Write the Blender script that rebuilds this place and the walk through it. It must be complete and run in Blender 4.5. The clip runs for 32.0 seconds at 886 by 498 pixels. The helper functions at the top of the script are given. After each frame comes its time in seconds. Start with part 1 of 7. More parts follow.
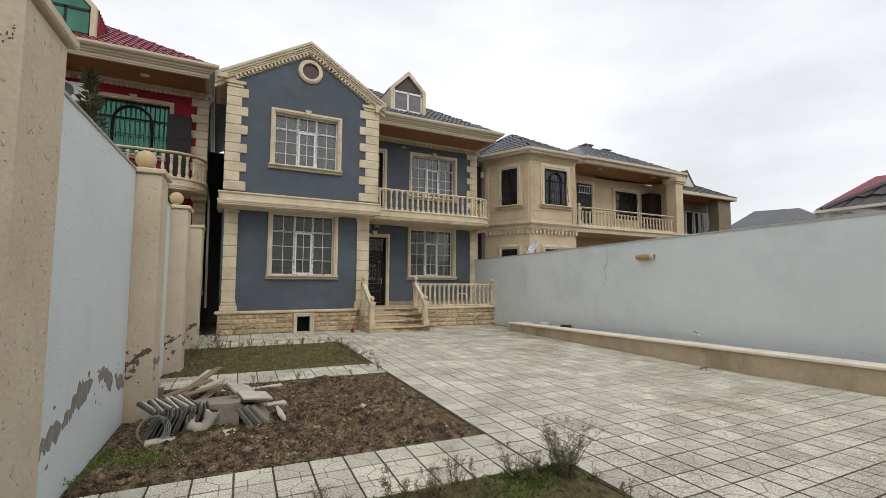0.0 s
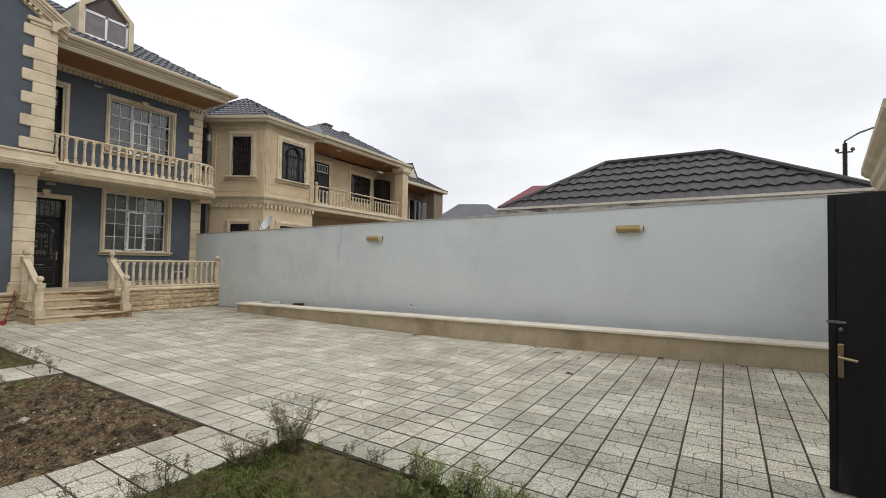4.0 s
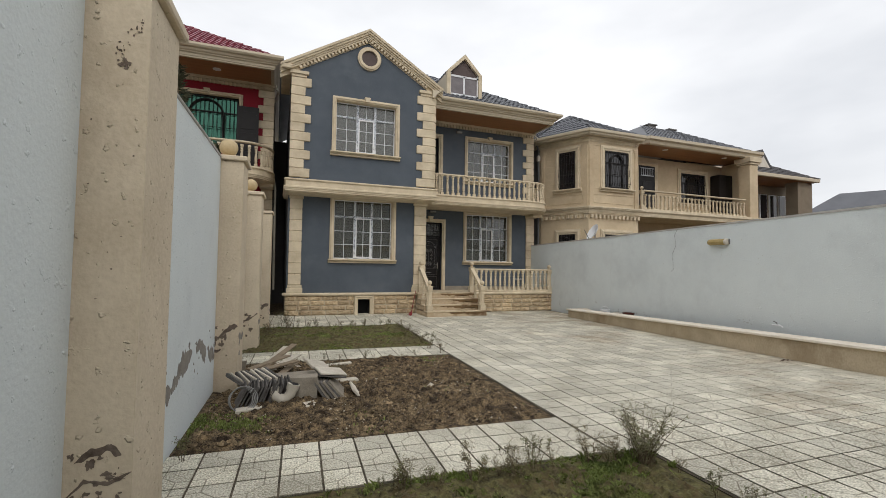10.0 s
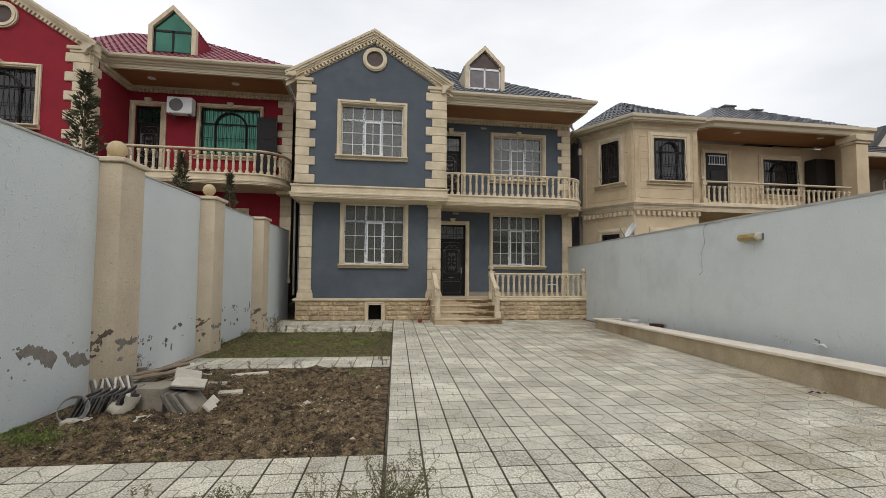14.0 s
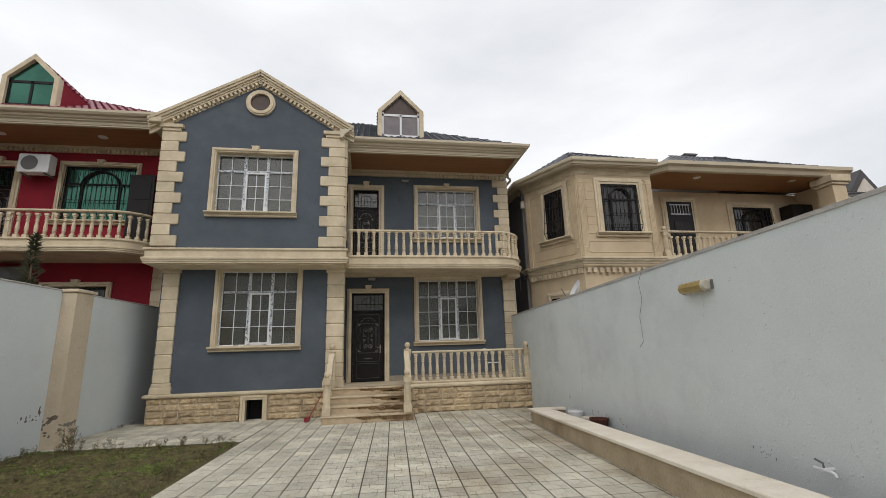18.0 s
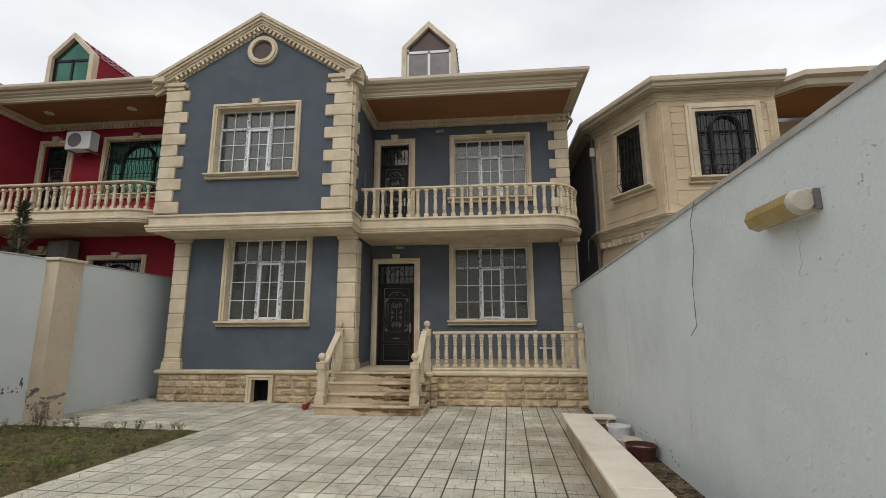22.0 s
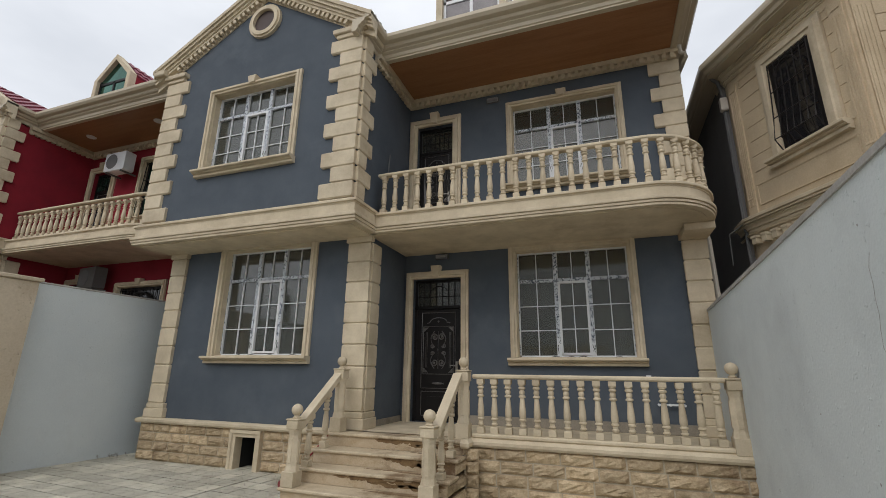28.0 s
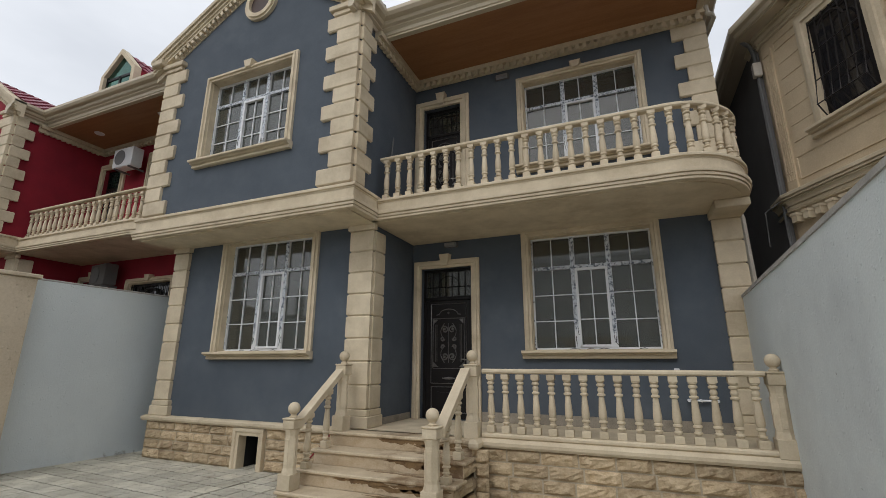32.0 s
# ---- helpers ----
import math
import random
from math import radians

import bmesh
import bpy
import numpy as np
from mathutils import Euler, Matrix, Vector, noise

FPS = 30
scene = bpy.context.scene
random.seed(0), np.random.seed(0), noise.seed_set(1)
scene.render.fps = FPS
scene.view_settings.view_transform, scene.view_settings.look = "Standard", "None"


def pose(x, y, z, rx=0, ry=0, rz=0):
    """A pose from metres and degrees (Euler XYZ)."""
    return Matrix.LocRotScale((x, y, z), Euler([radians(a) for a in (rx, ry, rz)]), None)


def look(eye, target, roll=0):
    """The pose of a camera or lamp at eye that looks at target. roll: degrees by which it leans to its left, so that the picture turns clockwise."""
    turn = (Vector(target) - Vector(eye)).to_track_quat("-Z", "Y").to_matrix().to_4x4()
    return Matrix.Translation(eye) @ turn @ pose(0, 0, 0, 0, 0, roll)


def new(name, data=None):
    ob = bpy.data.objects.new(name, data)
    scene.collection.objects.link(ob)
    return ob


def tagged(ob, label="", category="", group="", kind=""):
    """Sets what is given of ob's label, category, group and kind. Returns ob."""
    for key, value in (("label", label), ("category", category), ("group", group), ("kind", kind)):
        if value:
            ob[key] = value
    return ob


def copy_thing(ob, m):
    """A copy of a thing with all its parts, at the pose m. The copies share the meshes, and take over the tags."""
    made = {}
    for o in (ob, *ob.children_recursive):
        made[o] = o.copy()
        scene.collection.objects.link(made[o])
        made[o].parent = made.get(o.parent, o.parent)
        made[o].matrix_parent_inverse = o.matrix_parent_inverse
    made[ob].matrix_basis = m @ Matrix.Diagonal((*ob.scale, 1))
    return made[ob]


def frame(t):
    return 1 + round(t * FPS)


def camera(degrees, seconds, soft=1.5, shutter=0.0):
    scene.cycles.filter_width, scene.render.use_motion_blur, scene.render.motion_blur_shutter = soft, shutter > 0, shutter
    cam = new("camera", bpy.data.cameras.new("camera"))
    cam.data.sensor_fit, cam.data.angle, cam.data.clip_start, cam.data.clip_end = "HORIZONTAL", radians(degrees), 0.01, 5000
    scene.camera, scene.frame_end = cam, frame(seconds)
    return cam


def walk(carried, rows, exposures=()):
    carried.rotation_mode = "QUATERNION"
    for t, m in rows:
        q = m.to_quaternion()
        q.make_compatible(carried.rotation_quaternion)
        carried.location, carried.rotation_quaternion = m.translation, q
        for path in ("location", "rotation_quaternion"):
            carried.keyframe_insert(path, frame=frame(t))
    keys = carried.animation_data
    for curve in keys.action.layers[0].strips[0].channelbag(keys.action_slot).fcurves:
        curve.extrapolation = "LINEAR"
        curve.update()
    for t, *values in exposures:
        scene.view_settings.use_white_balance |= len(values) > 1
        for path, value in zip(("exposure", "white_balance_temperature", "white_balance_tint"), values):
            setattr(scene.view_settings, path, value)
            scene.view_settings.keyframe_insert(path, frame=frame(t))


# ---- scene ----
cam = camera(89.8, 32.0, soft=0.65)
PATH = [
    (0, (-0.029, -14.455, 1.595), (0.877, -12.678, 1.742), 0.3),
    (0.5, (-0.106, -14.414, 1.597), (0.996, -12.75, 1.732), 0.4),
    (1, (-0.106, -14.405, 1.566), (1.308, -12.994, 1.663), 0.2),
    (1.5, (-0.094, -14.412, 1.558), (1.533, -13.252, 1.641), 0.1),
    (2, (-0.098, -14.442, 1.562), (1.743, -13.664, 1.633), 0.3),
    (2.5, (-0.099, -14.491, 1.585), (1.837, -13.99, 1.625), 0.3),
    (3, (-0.124, -14.517, 1.638), (1.824, -14.064, 1.662), 0.7),
    (3.5, (-0.092, -14.507, 1.618), (1.805, -13.876, 1.653), 1.0),
    (4, (-0.083, -14.498, 1.613), (1.653, -13.507, 1.674), 1.0),
    (4.5, (-0.226, -14.506, 1.592), (1.212, -13.12, 1.693), 1.0),
    (6.5, (-0.049, -14.451, 1.547), (0.823, -12.663, 1.753), 0.6),
    (7, (-0.068, -14.458, 1.495), (0.821, -12.67, 1.614), 0.4),
    (7.5, (-0.055, -14.449, 1.484), (0.837, -12.66, 1.547), 0.6),
    (8, (-0.080, -14.434, 1.519), (0.788, -12.636, 1.574), 0.7),
    (8.5, (-0.186, -14.417, 1.554), (0.631, -12.596, 1.626), 1.0),
    (9, (-0.324, -14.402, 1.577), (0.376, -12.534, 1.672), 1.2),
    (9.5, (-0.337, -14.386, 1.571), (0.286, -12.49, 1.666), 1.1),
    (10, (-0.232, -14.379, 1.55), (0.470, -12.51, 1.633), 0.8),
    (10.5, (0.106, -14.461, 1.531), (1.046, -12.699, 1.616), 0.3),
    (11, (0.403, -14.504, 1.526), (1.516, -12.845, 1.622), -0.6),
    (11.5, (0.732, -14.467, 1.505), (1.864, -12.82, 1.594), -0.9),
    (12, (1.071, -14.469, 1.512), (2.15, -12.788, 1.606), -1.1),
    (12.5, (1.422, -14.461, 1.52), (2.332, -12.683, 1.617), -1.0),
    (13, (1.78, -14.36, 1.507), (2.636, -12.555, 1.593), -0.3),
    (13.5, (2.115, -14.321, 1.532), (2.737, -12.422, 1.614), 0.1),
    (14, (2.459, -14.221, 1.53), (2.761, -12.246, 1.636), 0.5),
    (14.5, (2.84, -13.952, 1.529), (3.148, -11.982, 1.688), 0.6),
    (15, (3.333, -13.755, 1.515), (3.662, -11.801, 1.787), 0.6),
    (15.5, (3.644, -13.446, 1.516), (3.954, -11.505, 1.883), 0.0),
    (17.5, (4.913, -12.148, 1.612), (5.185, -10.214, 2.044), -1.3),
    (18, (5.301, -11.934, 1.585), (5.616, -10.008, 2.02), -1.7),
    (18.5, (5.65, -11.7, 1.583), (5.981, -9.774, 2.01), -1.8),
    (19, (6.033, -11.404, 1.612), (6.37, -9.476, 2.021), -1.7),
    (19.5, (6.356, -11.191, 1.554), (6.62, -9.248, 1.948), -1.6),
    (20, (6.662, -10.952, 1.533), (6.815, -8.989, 1.887), -1.9),
    (20.5, (6.928, -10.628, 1.55), (7.056, -8.657, 1.869), -1.7),
    (21, (7.199, -10.385, 1.537), (7.15, -8.411, 1.853), -1.1),
    (21.5, (7.382, -10.104, 1.533), (7.203, -8.139, 1.86), -0.5),
    (22, (7.502, -9.718, 1.579), (7.312, -7.759, 1.934), -0.2),
    (22.5, (7.6, -9.415, 1.56), (7.407, -7.462, 1.946), -0.2),
    (23, (7.717, -9.11, 1.604), (7.474, -7.166, 2.011), -0.0),
    (23.5, (7.775, -8.763, 1.633), (7.513, -6.826, 2.059), 0.3),
    (24, (7.839, -8.472, 1.697), (7.603, -6.555, 2.215), 0.4),
    (24.5, (7.823, -8.179, 1.636), (7.52, -6.295, 2.236), 0.7),
    (25, (7.936, -7.867, 1.582), (7.435, -6.013, 2.141), 1.1),
    (25.5, (7.922, -7.559, 1.627), (7.411, -5.709, 2.189), 1.0),
    (26, (7.949, -7.288, 1.583), (7.441, -5.433, 2.13), -0.0),
    (26.5, (8.015, -7.011, 1.581), (7.434, -5.161, 2.073), 0.1),
    (28.5, (8.097, -5.944, 1.53), (7.418, -4.142, 2.07), 0.6),
    (29, (8.093, -5.664, 1.502), (7.38, -3.863, 2.003), 0.2),
    (29.5, (8.046, -5.325, 1.523), (7.367, -3.498, 1.971), -0.2),
    (30, (8.074, -5.064, 1.523), (7.444, -3.228, 2.006), -0.5),
    (30.5, (8.086, -5.033, 1.625), (7.409, -3.312, 2.386), -0.0),
    (31, (8.09, -5.229, 1.643), (7.421, -3.545, 2.489), 0.0),
    (31.5, (8.115, -5.45, 1.609), (7.409, -3.723, 2.329), 0.1),
    (32, (8.139, -5.681, 1.587), (7.393, -3.894, 2.088), 0.2),
]
EXPOSURES = [(0, 0.22, 6500, 10), (8, 0.22, 6500, 10), (13, 0.15, 6500, 10), (18, 0.13, 6500, 10), (23, 0.12, 6500, 10), (25, 0.10, 6500, 10), (26.5, 0.06, 6500, 10), (28.6, 0.08, 6200, 10), (29.6, 0.04, 6000, 10), (30.0, 0.02, 5750, 10), (30.7, 0.09, 6100, 10), (32, 0.06, 6250, 10)]
walk(cam, [(t, look(eye, target, roll)) for t, eye, target, roll in PATH], EXPOSURES)

# ---- sky: bright overcast ----
SUN_EL, SUN_AZ = radians(46), radians(186)
world = bpy.data.worlds.new("overcast_sky")
scene.world = world
world.use_nodes = True
wn, wl = world.node_tree.nodes, world.node_tree.links
wbg = wn["Background"]
wsky = wn.new("ShaderNodeTexSky")
wsky.sky_type, wsky.sun_disc = "NISHITA", False
wsky.sun_elevation, wsky.sun_rotation = SUN_EL, SUN_AZ
wsky.air_density, wsky.dust_density, wsky.ozone_density = 1.0, 6.0, 1.0
wgeo = wn.new("ShaderNodeTexCoord")
wmap = wn.new("ShaderNodeMapping")
wmap.inputs["Scale"].default_value = (1.0, 1.0, 2.6)
wcl = wn.new("ShaderNodeTexNoise")
wcl.inputs["Scale"].default_value, wcl.inputs["Detail"].default_value, wcl.inputs["Roughness"].default_value = 1.7, 5.0, 0.5
wramp = wn.new("ShaderNodeValToRGB")
wramp.color_ramp.elements[0].position, wramp.color_ramp.elements[0].color = 0.30, (6.0, 6.15, 6.4, 1)
wramp.color_ramp.elements[1].position, wramp.color_ramp.elements[1].color = 0.66, (8.6, 8.65, 8.75, 1)
wmix = wn.new("ShaderNodeMixRGB")
wmix.inputs["Fac"].default_value = 0.90
wl.new(wgeo.outputs["Generated"], wmap.inputs["Vector"])
wl.new(wmap.outputs["Vector"], wcl.inputs["Vector"])
wl.new(wcl.outputs["Fac"], wramp.inputs["Fac"])
wl.new(wsky.outputs["Color"], wmix.inputs["Color1"])
wl.new(wramp.outputs["Color"], wmix.inputs["Color2"])
wl.new(wmix.outputs["Color"], wbg.inputs["Color"])
wbg.inputs["Strength"].default_value = 0.12
sun = new("sun", bpy.data.lights.new("sun", "SUN"))
sun.data.energy, sun.data.angle, sun.data.color = 0.6, radians(25), (1.0, 0.97, 0.93)
sun.rotation_euler = Euler((math.pi / 2 - SUN_EL, 0, math.pi - SUN_AZ))


# ---- materials ----
def mat(name, c1, c2=None, rough=0.8, scale=3.0, fine=60.0, bump=0.15, metal=0.0, spots=None, spot_amt=0.5, stretch=(1, 1, 1), rnd=0.0, spec=0.3, coat=0.0, fine_mix=0.35, flakes=0.0, spot_at=0.54, band=(0.36, 0.62), drift=0.0, reach=(4.7, 6.1)):
    m = bpy.data.materials.new(name)
    m.use_nodes = True
    n, l = m.node_tree.nodes, m.node_tree.links
    p = n["Principled BSDF"]
    c2 = c2 or tuple(v * 0.82 for v in c1)
    co = n.new("ShaderNodeNewGeometry")
    mp = n.new("ShaderNodeMapping")
    mp.inputs["Scale"].default_value = stretch
    l.new(co.outputs["Position"], mp.inputs["Vector"])
    a = n.new("ShaderNodeTexNoise")
    a.inputs["Scale"].default_value, a.inputs["Detail"].default_value, a.inputs["Roughness"].default_value = scale, 6.0, 0.62
    f = n.new("ShaderNodeTexNoise")
    f.inputs["Scale"].default_value, f.inputs["Detail"].default_value = fine, 3.0
    l.new(mp.outputs["Vector"], a.inputs["Vector"])
    l.new(mp.outputs["Vector"], f.inputs["Vector"])
    mx = n.new("ShaderNodeMath")
    mx.operation = "MULTIPLY_ADD"
    mx.inputs[1].default_value = fine_mix
    l.new(f.outputs["Fac"], mx.inputs[0])
    sc = n.new("ShaderNodeMath")
    sc.operation = "MULTIPLY"
    sc.inputs[1].default_value = 1.0 - fine_mix
    l.new(a.outputs["Fac"], sc.inputs[0])
    l.new(sc.outputs[0], mx.inputs[2])
    r = n.new("ShaderNodeValToRGB")
    r.color_ramp.elements[0].position, r.color_ramp.elements[0].color = band[0], (*c2, 1)
    r.color_ramp.elements[1].position, r.color_ramp.elements[1].color = band[1], (*c1, 1)
    l.new(mx.outputs[0], r.inputs["Fac"])
    out = r.outputs["Color"]
    if spots:
        s = n.new("ShaderNodeTexNoise")
        s.inputs["Scale"].default_value, s.inputs["Detail"].default_value, s.inputs["Roughness"].default_value = scale * 0.45, 8.0, 0.7
        l.new(mp.outputs["Vector"], s.inputs["Vector"])
        sr = n.new("ShaderNodeValToRGB")
        sr.color_ramp.elements[0].position, sr.color_ramp.elements[0].color = spot_at, (0, 0, 0, 1)
        sr.color_ramp.elements[1].position, sr.color_ramp.elements[1].color = spot_at + 0.14, (spot_amt,) * 3 + (1,)
        so = s.outputs["Fac"]
        if drift:
            xyz = n.new("ShaderNodeSeparateXYZ")
            l.new(co.outputs["Position"], xyz.inputs[0])
            dr = n.new("ShaderNodeMapRange")
            dr.inputs["From Min"].default_value, dr.inputs["From Max"].default_value = reach
            dr.inputs["To Min"].default_value, dr.inputs["To Max"].default_value = -drift, drift
            l.new(xyz.outputs["X"], dr.inputs["Value"])
            dm = n.new("ShaderNodeMath")
            dm.operation = "ADD"
            l.new(so, dm.inputs[0])
            l.new(dr.outputs["Result"], dm.inputs[1])
            so = dm.outputs[0]
        l.new(so, sr.inputs["Fac"])
        mm = n.new("ShaderNodeMixRGB")
        mm.inputs["Color2"].default_value = (*spots, 1)
        l.new(sr.outputs["Color"], mm.inputs["Fac"])
        l.new(out, mm.inputs["Color1"])
        out = mm.outputs["Color"]
    if rnd:
        oi = n.new("ShaderNodeObjectInfo")
        gm = n.new("ShaderNodeNewGeometry")
        ad = n.new("ShaderNodeMath")
        ad.operation = "ADD"
        l.new(oi.outputs["Random"], ad.inputs[0])
        l.new(gm.outputs["Random Per Island"], ad.inputs[1])
        fr = n.new("ShaderNodeMath")
        fr.operation = "FRACT"
        l.new(ad.outputs[0], fr.inputs[0])
        mr = n.new("ShaderNodeMapRange")
        mr.inputs["To Min"].default_value, mr.inputs["To Max"].default_value = 1 - rnd, 1 + rnd * 0.6
        l.new(fr.outputs[0], mr.inputs["Value"])
        hv = n.new("ShaderNodeHueSaturation")
        l.new(mr.outputs["Result"], hv.inputs["Value"])
        l.new(out, hv.inputs["Color"])
        out = hv.outputs["Color"]
    l.new(out, p.inputs["Base Color"])
    p.inputs["Roughness"].default_value, p.inputs["Metallic"].default_value = rough, metal
    p.inputs["Specular IOR Level"].default_value = spec
    p.inputs["Coat Weight"].default_value = coat
    if bump:
        b = n.new("ShaderNodeBump")
        b.inputs["Strength"].default_value, b.inputs["Distance"].default_value = bump, 0.02
        l.new(mx.outputs[0], b.inputs["Height"])
    if flakes:
        fk = n.new("ShaderNodeTexNoise")
        fk.inputs["Scale"].default_value, fk.inputs["Detail"].default_value, fk.inputs["Roughness"].default_value = 17.0, 2.5, 0.55
        l.new(mp.outputs["Vector"], fk.inputs["Vector"])
        fr2 = n.new("ShaderNodeValToRGB")
        fr2.color_ramp.elements[0].position, fr2.color_ramp.elements[1].position = 0.64, 0.69
        l.new(fk.outputs["Fac"], fr2.inputs["Fac"])
        b2 = n.new("ShaderNodeBump")
        b2.inputs["Strength"].default_value, b2.inputs["Distance"].default_value = flakes, 0.012
        l.new(fr2.outputs["Color"], b2.inputs["Height"])
        l.new(b2.outputs["Normal"], b.inputs["Normal"])
    if bump:
        l.new(b.outputs["Normal"], p.inputs["Normal"])
    return m


def glass(name, tint, rough=0.02, clear=1.0):
    m = mat(name, tint, tuple(v * 0.85 for v in tint), rough=rough, scale=0.8, bump=0.0, spec=0.5)
    p = m.node_tree.nodes["Principled BSDF"]
    p.inputs["Transmission Weight"].default_value, p.inputs["IOR"].default_value = clear, 1.75
    return m


M_BLUE = mat("blue_grey_stucco", (0.098, 0.115, 0.137), (0.075, 0.090, 0.110), rough=0.85, scale=1.6, fine=90, bump=0.25, spots=(0.16, 0.185, 0.21), spot_amt=0.25)
M_RED = mat("red_stucco", (0.28, 0.018, 0.032), (0.21, 0.014, 0.026), rough=0.85, scale=1.5, fine=90, bump=0.2)
M_STONE = mat("cream_limestone", (0.67, 0.575, 0.42), (0.52, 0.435, 0.305), rough=0.75, scale=2.6, fine=60, bump=0.12, fine_mix=0.2, spots=(0.33, 0.24, 0.155), spot_amt=0.35, rnd=0.08)
M_STEP = mat("worn_step_stone", (0.56, 0.46, 0.33), (0.42, 0.32, 0.20), rough=0.65, scale=4.2, fine=60, bump=0.15, spots=(0.13, 0.070, 0.030), spot_amt=0.85, spot_at=0.525, stretch=(1, 1.6, 1.5), drift=0.13)
M_STAIN = mat("brown_water_stain", (0.24, 0.155, 0.075), (0.115, 0.068, 0.032), rough=0.45, scale=7, fine=50, bump=0.1)
M_TREAD = mat("pale_worn_tread_stone", (0.62, 0.52, 0.37), (0.46, 0.37, 0.25), rough=0.6, scale=3.5, fine=60, bump=0.12, spots=(0.17, 0.10, 0.045), spot_amt=0.8, spot_at=0.515, drift=0.08)
M_ROCK = mat("split_face_stone", (0.60, 0.48, 0.32), (0.40, 0.30, 0.18), rough=0.9, scale=7, fine=42, bump=0.7, spots=(0.20, 0.12, 0.065), spot_amt=0.6, spot_at=0.53, rnd=0.24)
M_MORTAR = mat("mortar", (0.56, 0.49, 0.37), (0.40, 0.34, 0.25), rough=0.95, scale=6)
M_SOFFIT = mat("varnished_pine_soffit", (0.33, 0.16, 0.073), (0.26, 0.12, 0.052), rough=0.4, scale=1.3, fine=12, bump=0.05, stretch=(0.6, 6, 1), spots=(0.19, 0.075, 0.03), spot_amt=0.4)
M_GUTTER = mat("cream_painted_metal", (0.55, 0.48, 0.36), (0.49, 0.42, 0.31), rough=0.45, scale=1.2, bump=0.04)
M_ROOF = mat("slate_blue_metal_tile", (0.122, 0.128, 0.142), (0.09, 0.095, 0.108), rough=0.5, scale=1.0, bump=0.1, spec=0.5)
M_ROOFRED = mat("dark_red_metal_tile", (0.24, 0.05, 0.072), (0.18, 0.035, 0.052), rough=0.45, scale=1.0, bump=0.1, spec=0.5)
M_ROOFDARK = mat("brown_black_metal_tile", (0.048, 0.042, 0.043), (0.035, 0.03, 0.031), rough=0.5, scale=1.0, bump=0.1, spec=0.5)
M_WHITE = mat("white_plastic_frame", (0.78, 0.79, 0.80), (0.70, 0.71, 0.73), rough=0.35, scale=4, bump=0.03)
M_FILM = mat("printed_protective_film", (0.60, 0.63, 0.67), (0.07, 0.085, 0.115), rough=0.35, scale=24, fine=60, bump=0.05, fine_mix=0.35, band=(0.44, 0.51), stretch=(1.2, 1, 1.0))
M_GLASS = glass("dusty_window_glass", (0.225, 0.235, 0.205), 0.05, 0.80)
M_GLASSG = mat("green_reflective_glass", (0.06, 0.17, 0.125), (0.03, 0.09, 0.066), rough=0.12, scale=1.2, bump=0.0, metal=0.75)
M_PANE = mat("smoked_pane", (0.022, 0.020, 0.022), (0.016, 0.015, 0.016), rough=0.06, scale=1.5, bump=0.0, spec=0.6)
M_DORM = mat("dusty_dormer_glass", (0.22, 0.20, 0.205), (0.14, 0.125, 0.13), rough=0.3, scale=3, bump=0.0, spec=0.3)
M_IRON = mat("black_painted_steel", (0.016, 0.014, 0.014), (0.011, 0.010, 0.010), rough=0.42, scale=5, bump=0.06, spec=0.2)
M_IRONW = mat("wrought_iron", (0.03, 0.026, 0.024), rough=0.5, metal=0.4, bump=0.05)
M_DOORREL = mat("pewter_door_relief", (0.27, 0.255, 0.245), (0.13, 0.125, 0.12), rough=0.3, metal=0.7, bump=0.05)
M_BRASS = mat("aged_brass", (0.42, 0.32, 0.19), rough=0.3, metal=0.9, bump=0.02)
M_WALLP = mat("pale_blue_grey_plaster", (0.672, 0.715, 0.712), (0.60, 0.64, 0.642), rough=0.85, scale=0.7, fine=55, bump=0.4, flakes=0.45, spots=(0.45, 0.475, 0.485), spot_amt=0.45)
M_BEIGEP = mat("beige_plaster", (0.64, 0.545, 0.41), (0.53, 0.44, 0.32), rough=0.85, scale=1.6, fine=38, bump=0.55, flakes=0.8, spots=(0.32, 0.235, 0.15), spot_amt=0.45, spot_at=0.56)
M_ROUND = mat("brown_window_mesh", (0.10, 0.072, 0.066), (0.07, 0.05, 0.046), rough=0.5, bump=0.05)
M_HOSE = mat("grey_hose", (0.30, 0.30, 0.29), (0.22, 0.22, 0.21), rough=0.6, bump=0.02)
M_STEEL = mat("brushed_steel", (0.45, 0.42, 0.38), rough=0.3, metal=0.9, bump=0.02)
M_CAP = mat("pale_coping", (0.68, 0.63, 0.55), (0.54, 0.49, 0.42), rough=0.7, scale=2.5, bump=0.1)
M_WALLF = mat("rough_street_wall_plaster", (0.76, 0.775, 0.76), (0.65, 0.665, 0.655), rough=0.9, scale=1.2, fine=40, bump=0.8, flakes=0.4, spots=(0.44, 0.455, 0.455), spot_amt=0.4)
M_GATE = mat("worn_black_steel", (0.018, 0.016, 0.017), (0.011, 0.010, 0.010), rough=0.45, scale=3, bump=0.08, spec=0.25, spots=(0.06, 0.06, 0.062), spot_amt=0.5, stretch=(3, 3, 0.6))
M_GREYPL = mat("rough_grey_plaster", (0.52, 0.51, 0.485), (0.38, 0.37, 0.35), rough=0.9, scale=3, fine=40, bump=0.8, flakes=0.5)
M_CAPG = mat("pale_grey_coping", (0.47, 0.45, 0.42), (0.33, 0.315, 0.29), rough=0.6, scale=4, bump=0.08)
